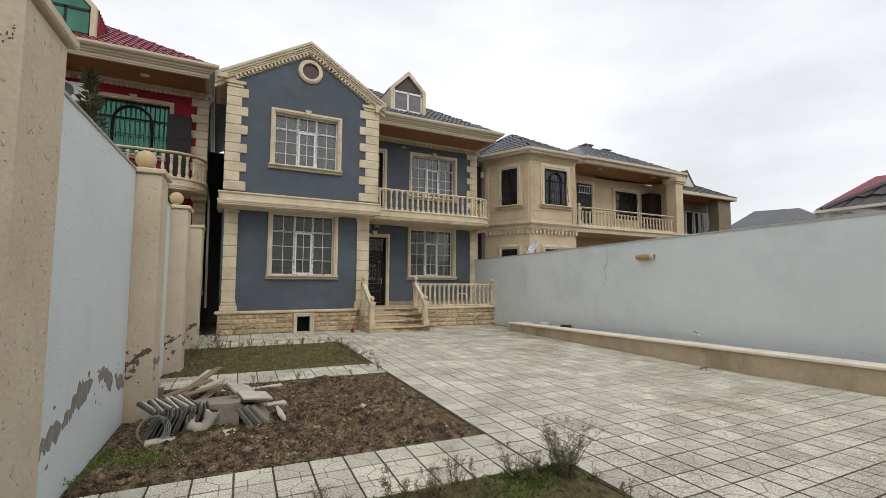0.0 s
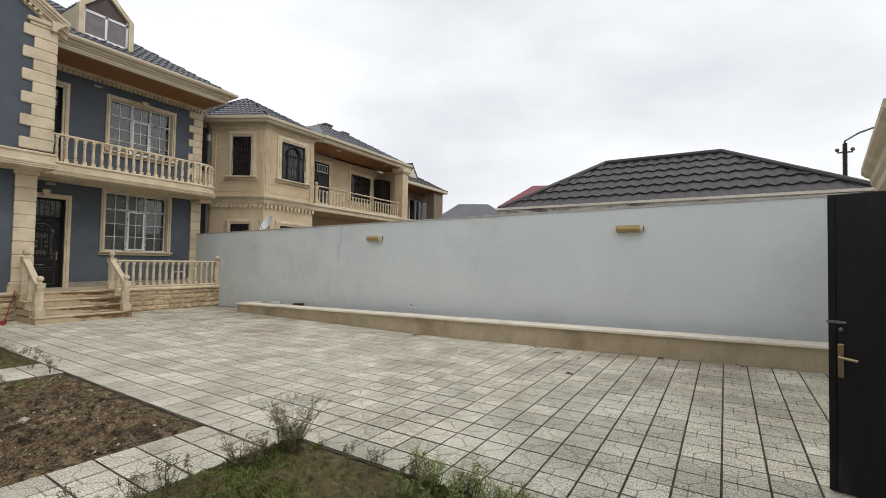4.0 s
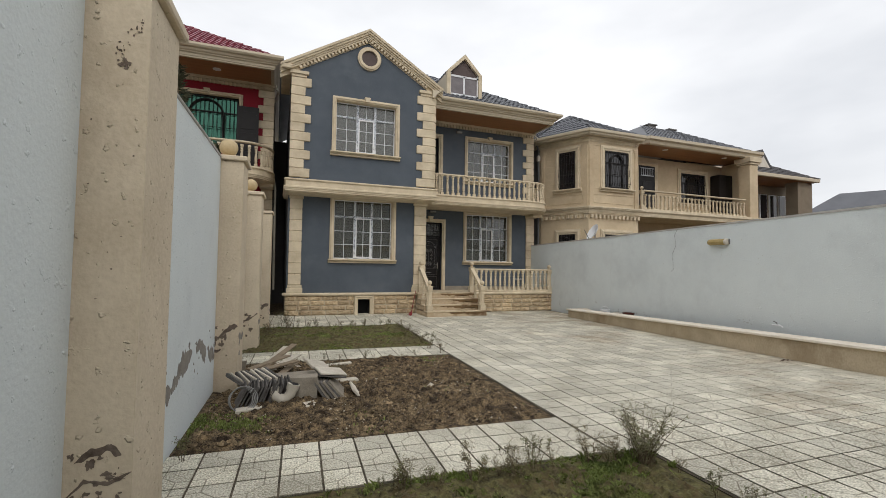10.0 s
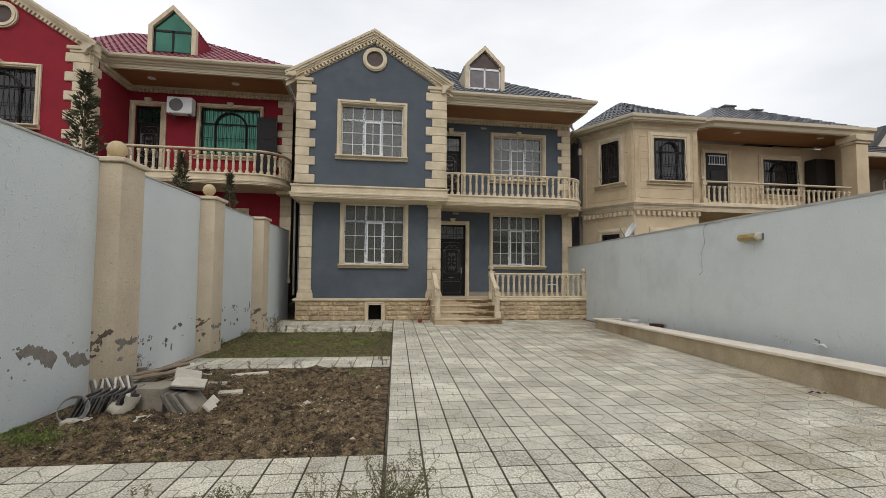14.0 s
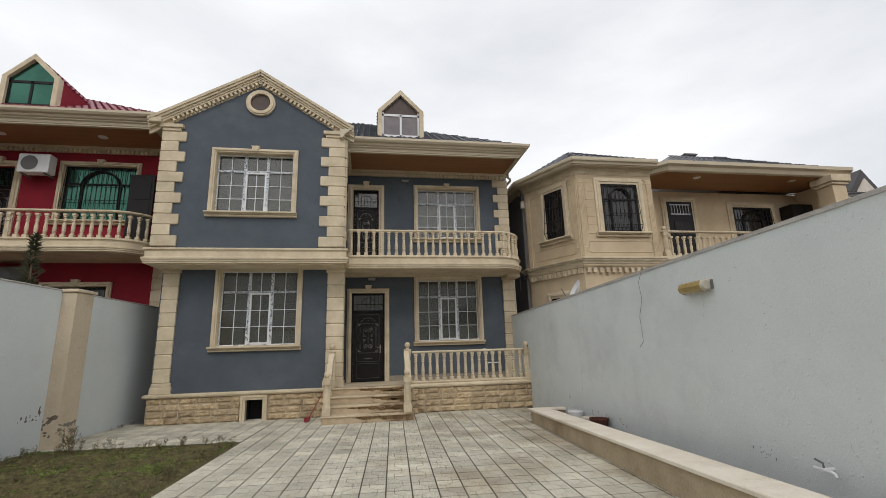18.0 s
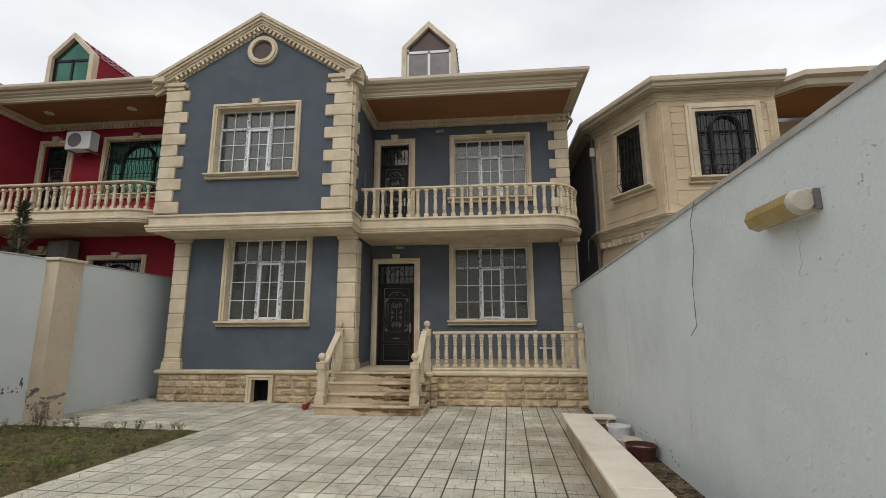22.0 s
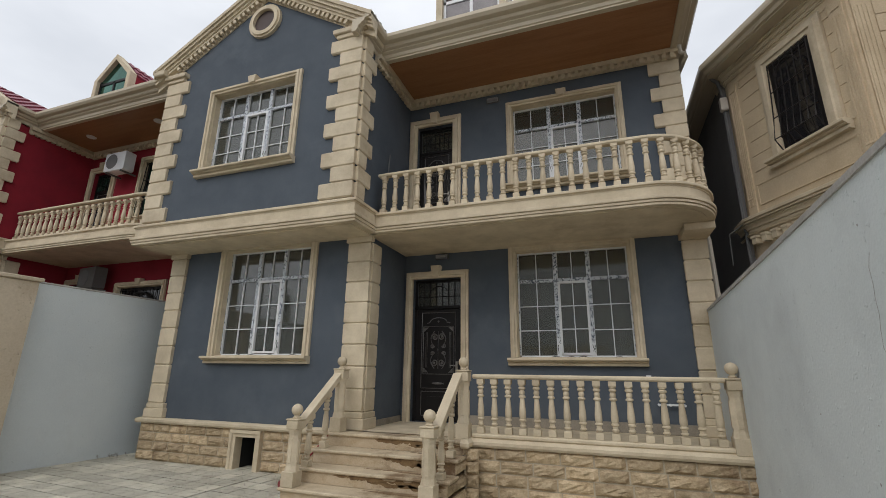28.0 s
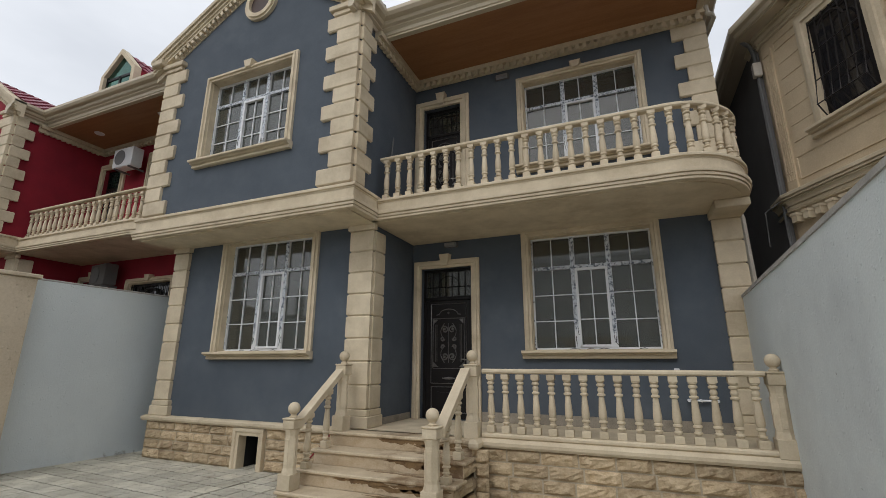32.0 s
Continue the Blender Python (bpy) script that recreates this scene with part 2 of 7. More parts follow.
M_BARE = mat("bare_cement_patch", (0.29, 0.265, 0.235), (0.20, 0.18, 0.155), rough=0.95, scale=6, fine=50, bump=0.6)
M_BAREB = mat("bare_brown_cement", (0.21, 0.165, 0.13), (0.11, 0.082, 0.064), rough=0.95, scale=7, fine=50, bump=0.7)
M_TILE = mat("paving_tile", (0.79, 0.755, 0.635), (0.33, 0.305, 0.23), rough=0.8, scale=1.3, fine=72, bump=1.0, spots=(0.34, 0.255, 0.165), spot_amt=0.55, spot_at=0.52, rnd=0.20, fine_mix=0.66, band=(0.39, 0.58), drift=0.11, reach=(3.0, 9.0))
M_GROOVE = mat("smooth_grey_cement", (0.36, 0.335, 0.265), (0.22, 0.20, 0.15), rough=0.85, scale=2.0, fine=50, bump=0.1, spots=(0.16, 0.125, 0.085), spot_amt=0.5, spot_at=0.52, rnd=0.1)
M_JOINT = mat("dark_joint", (0.15, 0.125, 0.09), (0.035, 0.029, 0.020), rough=0.95, scale=4)
# damp spots; the dark tones also paint shade into pits between clods
M_SOIL = mat("damp_soil_with_shade", (0.30, 0.216, 0.12), (0.020, 0.013, 0.008), rough=0.98, scale=11.0, fine=65, bump=1.0, spots=(0.016, 0.011, 0.007), spot_amt=0.85, spot_at=0.49, fine_mix=0.45, band=(0.42, 0.66))
M_TURF = mat("mossy_turf", (0.155, 0.142, 0.058), (0.024, 0.018, 0.010), rough=0.98, scale=12, fine=55, bump=1.0, spots=(0.11, 0.078, 0.04), spot_amt=0.85, spot_at=0.49)
# wide tone spread per clod, making up for weak shading among them
M_CLOD = mat("crumbled_soil", (0.31, 0.23, 0.135), (0.022, 0.016, 0.010), rough=0.98, scale=9.0, fine=60, bump=0.6, rnd=0.55)
M_COPE = mat("pale_cream_coping_stone", (0.84, 0.77, 0.66), (0.71, 0.635, 0.52), rough=0.65, scale=2.5, bump=0.1, rnd=0.03, spots=(0.48, 0.40, 0.30), spot_amt=0.35)
# real stains, on a base darkened for the shade below the coping
M_PLANT = mat("stained_shaded_plaster", (0.53, 0.44, 0.31), (0.38, 0.305, 0.205), rough=0.85, scale=2.2, fine=45, bump=0.35, spots=(0.26, 0.185, 0.11), spot_amt=0.6, spot_at=0.53, stretch=(1, 1, 0.7))
M_GRASS = mat("short_grass", (0.27, 0.33, 0.095), (0.09, 0.12, 0.034), rough=0.9, scale=3, rnd=0.45, bump=0, spots=(0.19, 0.15, 0.07), spot_amt=0.6, spot_at=0.50)
M_WEED = mat("dry_weed", (0.23, 0.195, 0.105), (0.10, 0.085, 0.045), rough=0.9, scale=8, rnd=0.3, bump=0)
# brown taken darker to hold the shade on the further house's wall
M_BROWNS = mat("brown_stone_with_shade", (0.25, 0.205, 0.15), (0.18, 0.145, 0.105), rough=0.85, scale=1.4, bump=0.2)
M_BEIGEH = mat("sawn_limestone_cladding", (0.62, 0.505, 0.345), (0.49, 0.39, 0.26), rough=0.8, scale=1.6, fine=50, bump=0.15, spots=(0.38, 0.28, 0.17), spot_amt=0.35)
# white for the inside of the rooms, to lift the light behind the panes
M_PLASTER = mat("room_brightening_plaster", (0.78, 0.78, 0.74), (0.70, 0.70, 0.66), rough=0.9, scale=2, bump=0.1)
# near black: painted shade in openings, and the dark film scraps
M_DARK = mat("black_for_shade_and_scraps", (0.02, 0.02, 0.02), rough=0.9, bump=0)
M_GREYR = mat("grey_render", (0.16, 0.155, 0.15), (0.12, 0.115, 0.11), rough=0.9, scale=1.0, bump=0.3)
M_CONC = mat("concrete_block", (0.33, 0.295, 0.24), (0.21, 0.185, 0.15), rough=0.95, scale=6, fine=60, bump=0.5)
M_WOOD = mat("weathered_board", (0.27, 0.215, 0.15), (0.17, 0.13, 0.09), rough=0.85, scale=3, fine=25, bump=0.3, stretch=(1, 8, 8))
M_PVC = mat("cream_pvc", (0.52, 0.48, 0.40), rough=0.4, bump=0.03)
M_TEAL = mat("teal_painted_box", (0.03, 0.24, 0.20), (0.02, 0.17, 0.145), rough=0.45, scale=22, bump=0.08, spots=(0.42, 0.50, 0.46), spot_amt=0.7, spot_at=0.57)
M_BALL = mat("ochre_painted_stone", (0.54, 0.425, 0.25), (0.40, 0.305, 0.165), rough=0.5, scale=6, bump=0.08)
M_MUSTARD = mat("mustard_lamp_plastic", (0.40, 0.305, 0.125), (0.29, 0.21, 0.08), rough=0.22, scale=6, bump=0.03)
M_PEEL = mat("flaking_white_paint", (0.60, 0.585, 0.55), (0.42, 0.40, 0.37), rough=0.8, scale=9, bump=0.2, spots=(0.11, 0.085, 0.07), spot_amt=0.9, spot_at=0.47, stretch=(1, 0.5, 2.5))
M_LEAF = mat("shrub_leaf", (0.19, 0.185, 0.085), (0.075, 0.075, 0.033), rough=0.8, scale=10, rnd=0.4, bump=0)
M_GREENW = mat("green_weed_leaf", (0.30, 0.37, 0.12), (0.13, 0.17, 0.055), rough=0.8, scale=10, rnd=0.35, bump=0)
M_CONIF = mat("cypress_needles", (0.13, 0.125, 0.075), (0.06, 0.065, 0.038), rough=0.85, scale=8, rnd=0.4, bump=0)
M_TWIG = mat("twig_bark", (0.17, 0.13, 0.085), rough=0.9)
M_RUST = mat("rusty_tin", (0.11, 0.035, 0.025), (0.055, 0.02, 0.014), rough=0.7, scale=8, bump=0.2)
M_REDPL = mat("red_plastic", (0.26, 0.035, 0.04), rough=0.4)
M_CABLE = mat("grey_cable", (0.16, 0.16, 0.16), rough=0.6, bump=0)
M_GALV = mat("galvanised_sheet", (0.42, 0.42, 0.43), (0.30, 0.30, 0.31), rough=0.35, metal=0.6, scale=3, bump=0.03)


# ---- mesh helpers ----
class Mesh:
    """A list of vertices and faces to which simple solids are added."""

    def __init__(self):
        self.v, self.f = [], []

    def add(self, verts, faces):
        k = len(self.v)
        self.v += [tuple(p) for p in verts]
        self.f += [tuple(i + k for i in f) for f in faces]
        return self

    def box(self, x0, x1, y0, y1, z0, z1, b=0.0):
        if b <= 0:
            vs = [(x, y, z) for z in (z0, z1) for y in (y0, y1) for x in (x0, x1)]
            return self.add(vs, [(0, 2, 3, 1), (4, 5, 7, 6), (0, 1, 5, 4), (2, 6, 7, 3), (0, 4, 6, 2), (1, 3, 7, 5)])
        vs = []
        for z, i in ((z0, b), (z0 + b, 0), (z1 - b, 0), (z1, b)):
            vs += [(x0 + i, y0 + i, z), (x1 - i, y0 + i, z), (x1 - i, y1 - i, z), (x0 + i, y1 - i, z)]
        fs = [(3, 2, 1, 0), (12, 13, 14, 15)]
        for r in range(3):
            for q in range(4):
                fs.append((r * 4 + q, r * 4 + (q + 1) % 4, r * 4 + 4 + (q + 1) % 4, r * 4 + 4 + q))
        return self.add(vs, fs)

    def prism(self, poly, h0, h1, axis="z"):
        """A polygon drawn out along an axis. For y the polygon is (x, z), for x it is (y, z)."""
        n = len(poly)
        put = {"z": lambda p, h: (p[0], p[1], h), "y": lambda p, h: (p[0], h, p[1]), "x": lambda p, h: (h, p[0], p[1])}[axis]
        vs = [put(p, h) for h in (h0, h1) for p in poly]
        return self.add(vs, [tuple(range(n))[::-1], tuple(range(n, 2 * n))] + [(i, (i + 1) % n, n + (i + 1) % n, n + i) for i in range(n)])

    def lathe(self, profile, x=0.0, y=0.0, sides=12, phase=0.0):
        """(radius, z) pairs turned about an upright axis."""
        vs, fs = [], []
        for r, z in profile:
            vs += [(x + r * math.cos(2 * math.pi * k / sides + phase), y + r * math.sin(2 * math.pi * k / sides + phase), z) for k in range(sides)]
        for i in range(len(profile) - 1):
            for k in range(sides):
                fs.append((i * sides + k, i * sides + (k + 1) % sides, (i + 1) * sides + (k + 1) % sides, (i + 1) * sides + k))
        fs += [tuple(range(sides))[::-1], tuple(range((len(profile) - 1) * sides, len(profile) * sides))]
        return self.add(vs, fs)

    def sweep(self, path, section, closed=False):
        """A section (out, up) carried along a flat path of (x, y); out is to the right of the way."""
        n, k = len(path), len(section)
        vs, fs = [], []
        for i, p in enumerate(path):
            a = path[i - 1] if (i or closed) else None
            b = path[(i + 1) % n] if (i < n - 1 or closed) else None
            d1 = (Vector(p) - Vector(a)).normalized() if a else None
            d2 = (Vector(b) - Vector(p)).normalized() if b else None
            d1, d2 = d1 or d2, d2 or d1
            n1, n2 = Vector((d1.y, -d1.x)), Vector((d2.y, -d2.x))
            m = (n1 + n2).normalized()
            m = m / max(0.3, m.dot(n1))
            vs += [(p[0] + m.x * o, p[1] + m.y * o, u) for o, u in section]
        for i in range(n if closed else n - 1):
            j = (i + 1) % n
            for q in range(k):
                fs.append((i * k + q, i * k + (q + 1) % k, j * k + (q + 1) % k, j * k + q))
        if not closed:
            fs += [tuple(range(k))[::-1], tuple(range((n - 1) * k, n * k))]
        return self.add(vs, fs)

    def hoop(self, path, section, y):
        """A section (out, proud) carried along an upright path of (x, z) on a wall face y; out is to the left of the way."""
        flat = Mesh().sweep([(p[0], p[1]) for p in path], [(-o, d) for o, d in section])
        return self.add([(a, y - c, b) for a, b, c in flat.v], flat.f)

    def tube(self, pts, r, sides=6):
        vs, fs = [], []
        pts = [Vector(p) for p in pts]
        for i, p in enumerate(pts):
            d = (pts[min(i + 1, len(pts) - 1)] - pts[max(i - 1, 0)]).normalized()
            s = d.cross(Vector((0, 0, 1)))
            s = s.normalized() if s.length > 1e-3 else Vector((1, 0, 0))
            u = s.cross(d)
            rr = r[i] if isinstance(r, (list, tuple)) else r
            vs += [p + (s * math.cos(2 * math.pi * k / sides) + u * math.sin(2 * math.pi * k / sides)) * rr for k in range(sides)]
        for i in range(len(pts) - 1):
            for k in range(sides):
                fs.append((i * sides + k, i * sides + (k + 1) % sides, (i + 1) * sides + (k + 1) % sides, (i + 1) * sides + k))
        fs += [tuple(range(sides))[::-1], tuple(range((len(pts) - 1) * sides, len(pts) * sides))]
        return self.add(vs, fs)

    def ball(self, c, r, seg=14, rings=9, sz=1.0):
        prof = [(max(1e-3, r * math.sin(math.pi * i / rings)), c[2] - r * sz * math.cos(math.pi * i / rings)) for i in range(rings + 1)]
        return self.lathe(prof, c[0], c[1], seg)

    def data(self, name, material, smooth=False):
        me = bpy.data.meshes.new(name)
        me.from_pydata(self.v, [], self.f)
        bm = bmesh.new()
        bm.from_mesh(me)
        bmesh.ops.recalc_face_normals(bm, faces=bm.faces)
        bm.to_mesh(me)
        bm.free()
        me.materials.append(material)
        if smooth:
            me.polygons.foreach_set("use_smooth", [True] * len(me.polygons))
            me.set_sharp_from_angle(angle=radians(38))
        me.update()
        return me


def part(name, bm, material, parent, label="", smooth=False, m=None):
    data = bm.data(name, material, smooth) if isinstance(bm, Mesh) else bm
    ob = new(name, data)
    ob.parent = parent
    if m is not None:
        ob.matrix_basis = m
    return tagged(ob, label)


def thing(name, label, category, group="", kind="", m=None):
    ob = new(name)
    if m is not None:
        ob.matrix_basis = m
    return tagged(ob, label, category, group, kind)


def solo(name, bm, material, label, category, group="", kind="", smooth=False, m=None):
    ob = part(name, bm, material, None, "", smooth, m)
    return tagged(ob, label, category, group, kind)


def wall_with_holes(x0, x1, y0, y1, z0, z1, holes):
    """A wall along x with rectangular holes (x0, x1, z0, z1) through it, as one closed skin."""
    xs = sorted({x0, x1, *[h[0] for h in holes], *[h[1] for h in holes]})
    zs = sorted({z0, z1, *[h[2] for h in holes], *[h[3] for h in holes]})
    ids, faces = {}, {}

    def vid(p):
        return ids.setdefault(p, len(ids))

    for a, b in zip(xs, xs[1:]):
        for c, d in zip(zs, zs[1:]):
            if any(h[0] <= a and b <= h[1] and h[2] <= c and d <= h[3] for h in holes):
                continue
            k = [vid((x, y, z)) for z in (c, d) for y in (y0, y1) for x in (a, b)]
            for f in ((0, 2, 3, 1), (4, 5, 7, 6), (0, 1, 5, 4), (2, 6, 7, 3), (0, 4, 6, 2), (1, 3, 7, 5)):
                q = tuple(k[i] for i in f)
                key = tuple(sorted(q))
                if key in faces:
                    del faces[key]
                else:
                    faces[key] = q
    return Mesh().add(list(ids), list(faces.values()))


YARD = Matrix.Rotation(radians(-2.7), 4, "Z")


def yard(u, v, z=0.0, turn=0.0):
    return YARD @ pose(u, v, z, 0, 0, turn)


# ---- balusters and railings ----
BAL = [(0.052, 0.0), (0.052, 0.075), (0.030, 0.085), (0.030, 0.095), (0.043, 0.105), (0.043, 0.118), (0.029, 0.128), (0.034, 0.142), (0.029, 0.156), (0.046, 0.166), (0.046, 0.182), (0.033, 0.192), (0.043, 0.215),
       (0.045, 0.25), (0.040, 0.32), (0.030, 0.42), (0.027, 0.435), (0.046, 0.447), (0.046, 0.462), (0.028, 0.474), (0.038, 0.495), (0.038, 0.515), (0.027, 0.535), (0.046, 0.550), (0.046, 0.566), (0.030, 0.578), (0.044, 0.590), (0.044, 0.605),
       (0.050, 0.605), (0.050, 0.66)]


def baluster_mesh(name, height, material, sides=12):
    k = height / 0.66
    b = Mesh()
    b.lathe([(r, z * k) for r, z in BAL[2:28]], sides=sides)
    b.box(-0.048, 0.048, -0.048, 0.048, 0, 0.08 * k, 0.006)
    b.box(-0.046, 0.046, -0.046, 0.046, 0.60 * k, 0.66 * k, 0.005)
    return b.data(name, material, True)


BAL_LONG = baluster_mesh("baluster", 0.69, M_STONE)
BAL_BACK = baluster_mesh("baluster", 0.62, M_STONE, 8)


def rail_section(w, z0, z1):
    c = (z1 - z0) * 0.3
    return [(-w + c, z0), (w - c, z0), (w, z0 + c), (w, z1 - c), (w - c, z1), (-w + c, z1), (-w, z1 - c), (-w, z0 + c)]


def along(path, gap, start=0.0, end=0.0):
    """Even places along a flat path."""
    seg = [(Vector(b) - Vector(a)).length for a, b in zip(path, path[1:])]
    total = sum(seg) - start - end
    n = max(1, round(total / gap))
    out = []
    for i in range(n + 1):
        d = start + total * i / n
        for (a, b), s in zip(zip(path, path[1:]), seg):
            if d <= s + 1e-6:
                out.append(tuple(Vector(a).lerp(Vector(b), d / s)))
                break
            d -= s
    return out


def railing(name, path, z0, z1, gap, label, mesh, m=None, start=0.1, end=0.1):
    r = thing(name, label, "railing", m=m)
    part("bottom_rail", Mesh().sweep(path, rail_section(0.075, z0, z0 + 0.06)), M_STONE, r)
    part("top_rail", Mesh().sweep(path, rail_section(0.06, z1 - 0.06, z1)), M_STONE, r, smooth=True)
    for x, y in along(path, gap, start, end):
        part("baluster", mesh, None, r, m=pose(x, y, z0 + 0.06))
    return r


def newel(name, x, y, z0, z1, label, parent=None):
    """A stone post: square foot, chamfered shaft, square head, moulded neck and a ball on top; z1 is the ball's middle."""
    n = thing(name, label, "newel post", "newel posts of the porch", m=pose(x, y, z0))
    h = z1 - z0
    part("foot", Mesh().box(-0.088, 0.088, -0.088, 0.088, 0, 0.20 * h, 0.008), M_STONE, n)
    q = 1 / math.cos(math.pi / 8)
    sf = part("shaft", Mesh().lathe([(0.086 * q, 0.20 * h), (0.070 * q, 0.27 * h), (0.068 * q, 0.66 * h), (0.082 * q, 0.74 * h)], sides=8, phase=math.pi / 8), M_STONE, n)
    for t in range(4):
        part("panel", Mesh().box(-0.022, 0.022, -0.078, -0.064, 0.30 * h, 0.62 * h, 0.004), M_STONE, sf, m=pose(0, 0, 0, 0, 0, 90 * t))
    part("head", Mesh().box(-0.082, 0.082, -0.082, 0.082, 0.74 * h, h - 0.125, 0.010).box(-0.090, 0.090, -0.090, 0.090, h - 0.125, h - 0.105, 0.006), M_STONE, n)
    part("ball", Mesh().lathe([(0.045, h - 0.107), (0.05, h - 0.09), (0.034, h - 0.08), (0.034, h - 0.06)]).ball((0, 0, h), 0.073), M_STONE, n, smooth=True)
    return n


# ---- windows, doors and trims ----
ARCH = ((0.0, 0.0), (0.0, 0.055), (0.30, 0.06), (0.36, 0.085), (0.66, 0.085), (0.72, 0.06), (1.0, 0.05), (1.0, 0.0))


def architrave(house, x0, x1, z0, z1, y, ox0, ox1, oz1, keystone=True):
    """A stepped stone architrave round an opening x0..x1, z0..z1 on a wall whose face is y (facing -y)."""
    w = ((x0 - ox0) + (ox1 - x1) + (oz1 - z1)) / 3
    a = part("architrave", Mesh().hoop([(x0, z0), (x0, z1), (x1, z1), (x1, z0)], [(o * w, d) for o, d in ARCH], y), M_STONE, house)
    if keystone:
        xm = (x0 + x1) / 2
        part("keystone", Mesh().prism([(xm - 0.055, z1 + 0.03), (xm + 0.055, z1 + 0.03), (xm + 0.095, oz1 + 0.06), (xm - 0.095, oz1 + 0.06)], y - 0.13, y, "y"), M_STONE, a)
    return a


def sill(x0, x1, y, z0, z1):
    h = z1 - z0
    return Mesh().prism([(y, z0), (y - 0.070, z0), (y - 0.080, z0 + 0.06 * h), (y - 0.080, z0 + 0.30 * h), (y - 0.070, z0 + 0.34 * h), (y - 0.070, z0 + 0.40 * h), (y - 0.115, z0 + 0.47 * h), (y - 0.125, z0 + 0.55 * h),
                         (y - 0.118, z0 + 0.60 * h), (y - 0.165, z0 + 0.66 * h), (y - 0.172, z0 + 0.72 * h), (y - 0.172, z1 - 0.06 * h), (y - 0.160, z1), (y, z1)], x0, x1, "x")


def casement(house, x0, x1, z0, z1, y, name, label, rows=3, split=0.715):
    """A three-light window with a top row, glazing bars and a narrow middle sash; y is the outer face of the frame."""
    w = part(name, Mesh().hoop([(x0 + 0.035, z0 + 0.04), (x0 + 0.035, z1 - 0.035), (x1 - 0.035, z1 - 0.035), (x1 - 0.035, z0 + 0.04), (x0 + 0.035, z0 + 0.04)], [(0, -0.06), (0, 0.0), (0.036, 0.0), (0.036, -0.06)], y), M_WHITE, house, label)
    wd, ht = x1 - x0, z1 - z0
    c1, c2, zt = x0 + wd * 0.36, x1 - wd * 0.345, z0 + ht * split
    rf = random.Random(round(x0 * 100 + z0 * 37))
    for c in (c1, c2):
        zp = z0 + ht * rf.uniform(0.14, 0.30)
        part("mullion", Mesh().box(c - 0.036, c + 0.036, y - 0.002, y + 0.058, z0 + 0.03, z1 - 0.03, 0.006), M_WHITE, w)
        film = Mesh()
        film.prism([(c - 0.034, zp + 0.05), (c - 0.012, zp - 0.06), (c + 0.006, zp + 0.03), (c + 0.022, zp - 0.11), (c + 0.034, zp + 0.02), (c + 0.034, z1 - 0.035), (c - 0.034, z1 - 0.035)], y - 0.006, y - 0.001, "y")
        part("film", film, M_FILM, w, "printed protective film, torn at its lower end")
        for q in range(3):
            zq, xq = zp - rf.uniform(0.02, 0.22), c + rf.uniform(-0.02, 0.03)
            part("film_scrap", Mesh().tube([(xq, y - 0.006, zq), (xq + rf.uniform(-0.02, 0.02), y - 0.016, zq - 0.05), (xq + rf.uniform(-0.04, 0.04), y - 0.008, zq - rf.uniform(0.07, 0.13))], [0.006, 0.005, 0.002], 5), M_DARK, w, "dark curled scrap of film")
    for a, side in ((x0 + 0.012, 1), (x1 - 0.012, -1)):
        strip = Mesh()
        zq = z0 + 0.05
        while zq < z1 - 0.12:
            ln = rf.uniform(0.06, 0.22)
            if rf.random() < 0.75:
                strip.prism([(a, zq), (a + side * rf.uniform(0.006, 0.020), zq + ln * 0.4), (a + side * rf.uniform(0.004, 0.014), zq + ln), (a - side * 0.004, zq + ln)], y - 0.006, y - 0.001, "y")
            zq += ln + rf.uniform(0.0, 0.05)
        tagged(part("film", strip, M_FILM, w, "ragged printed film along the frame"), kind="stuff")
    for q in range(4):
        xq = rf.uniform(x0 + 0.05, x1 - 0.25)
        part("film_scrap", Mesh().tube([(xq, y - 0.010, z0 + 0.016), (xq + 0.07, y - 0.016, z0 + 0.03), (xq + rf.uniform(0.1, 0.2), y - 0.010, z0 + 0.014)], [0.003, 0.006, 0.002], 5), M_DARK, w, "dark curled scrap of film")
    part("transom", Mesh().box(x0 + 0.03, x1 - 0.03, y - 0.002, y + 0.052, zt - 0.03, zt + 0.03, 0.006), M_FILM, w, "plastic transom wrapped in printed film")
    a, b, c, d = c1 + 0.03, c2 - 0.03, z0 + 0.04, zt - 0.03
    part("sash", Mesh().hoop([(a + 0.035, c + 0.045), (a + 0.035, d - 0.035), (b - 0.035, d - 0.035), (b - 0.035, c + 0.045), (a + 0.035, c + 0.045)], [(0, -0.05), (0, 0.014), (0.036, 0.014), (0.036, -0.05)], y), M_WHITE, w)
    lights = ((x0 + 0.035, c1 - 0.03, z0 + 0.04, zt - 0.03, rows), (c2 + 0.03, x1 - 0.035, z0 + 0.04, zt - 0.03, rows), (a + 0.035, b - 0.035, c + 0.045, d - 0.035, rows),
              (x0 + 0.035, c1 - 0.03, zt + 0.03, z1 - 0.035, 1), (c1 + 0.03, c2 - 0.03, zt + 0.03, z1 - 0.035, 1), (c2 + 0.03, x1 - 0.035, zt + 0.03, z1 - 0.035, 1))
    for p, q, r0, r1, n in lights:
        part("glazing_bar", Mesh().box((p + q) / 2 - 0.0075, (p + q) / 2 + 0.0075, y + 0.012, y + 0.034, r0, r1), M_WHITE, w)
        for k in range(1, n):
            zz = r0 + (r1 - r0) * k / n
            part("glazing_bar", Mesh().box(p, q, y + 0.014, y + 0.032, zz - 0.0075, zz + 0.0075), M_WHITE, w)
        gp = part("pane", Mesh().box(p, q, y + 0.036, y + 0.042, r0, r1), M_GLASS, w)
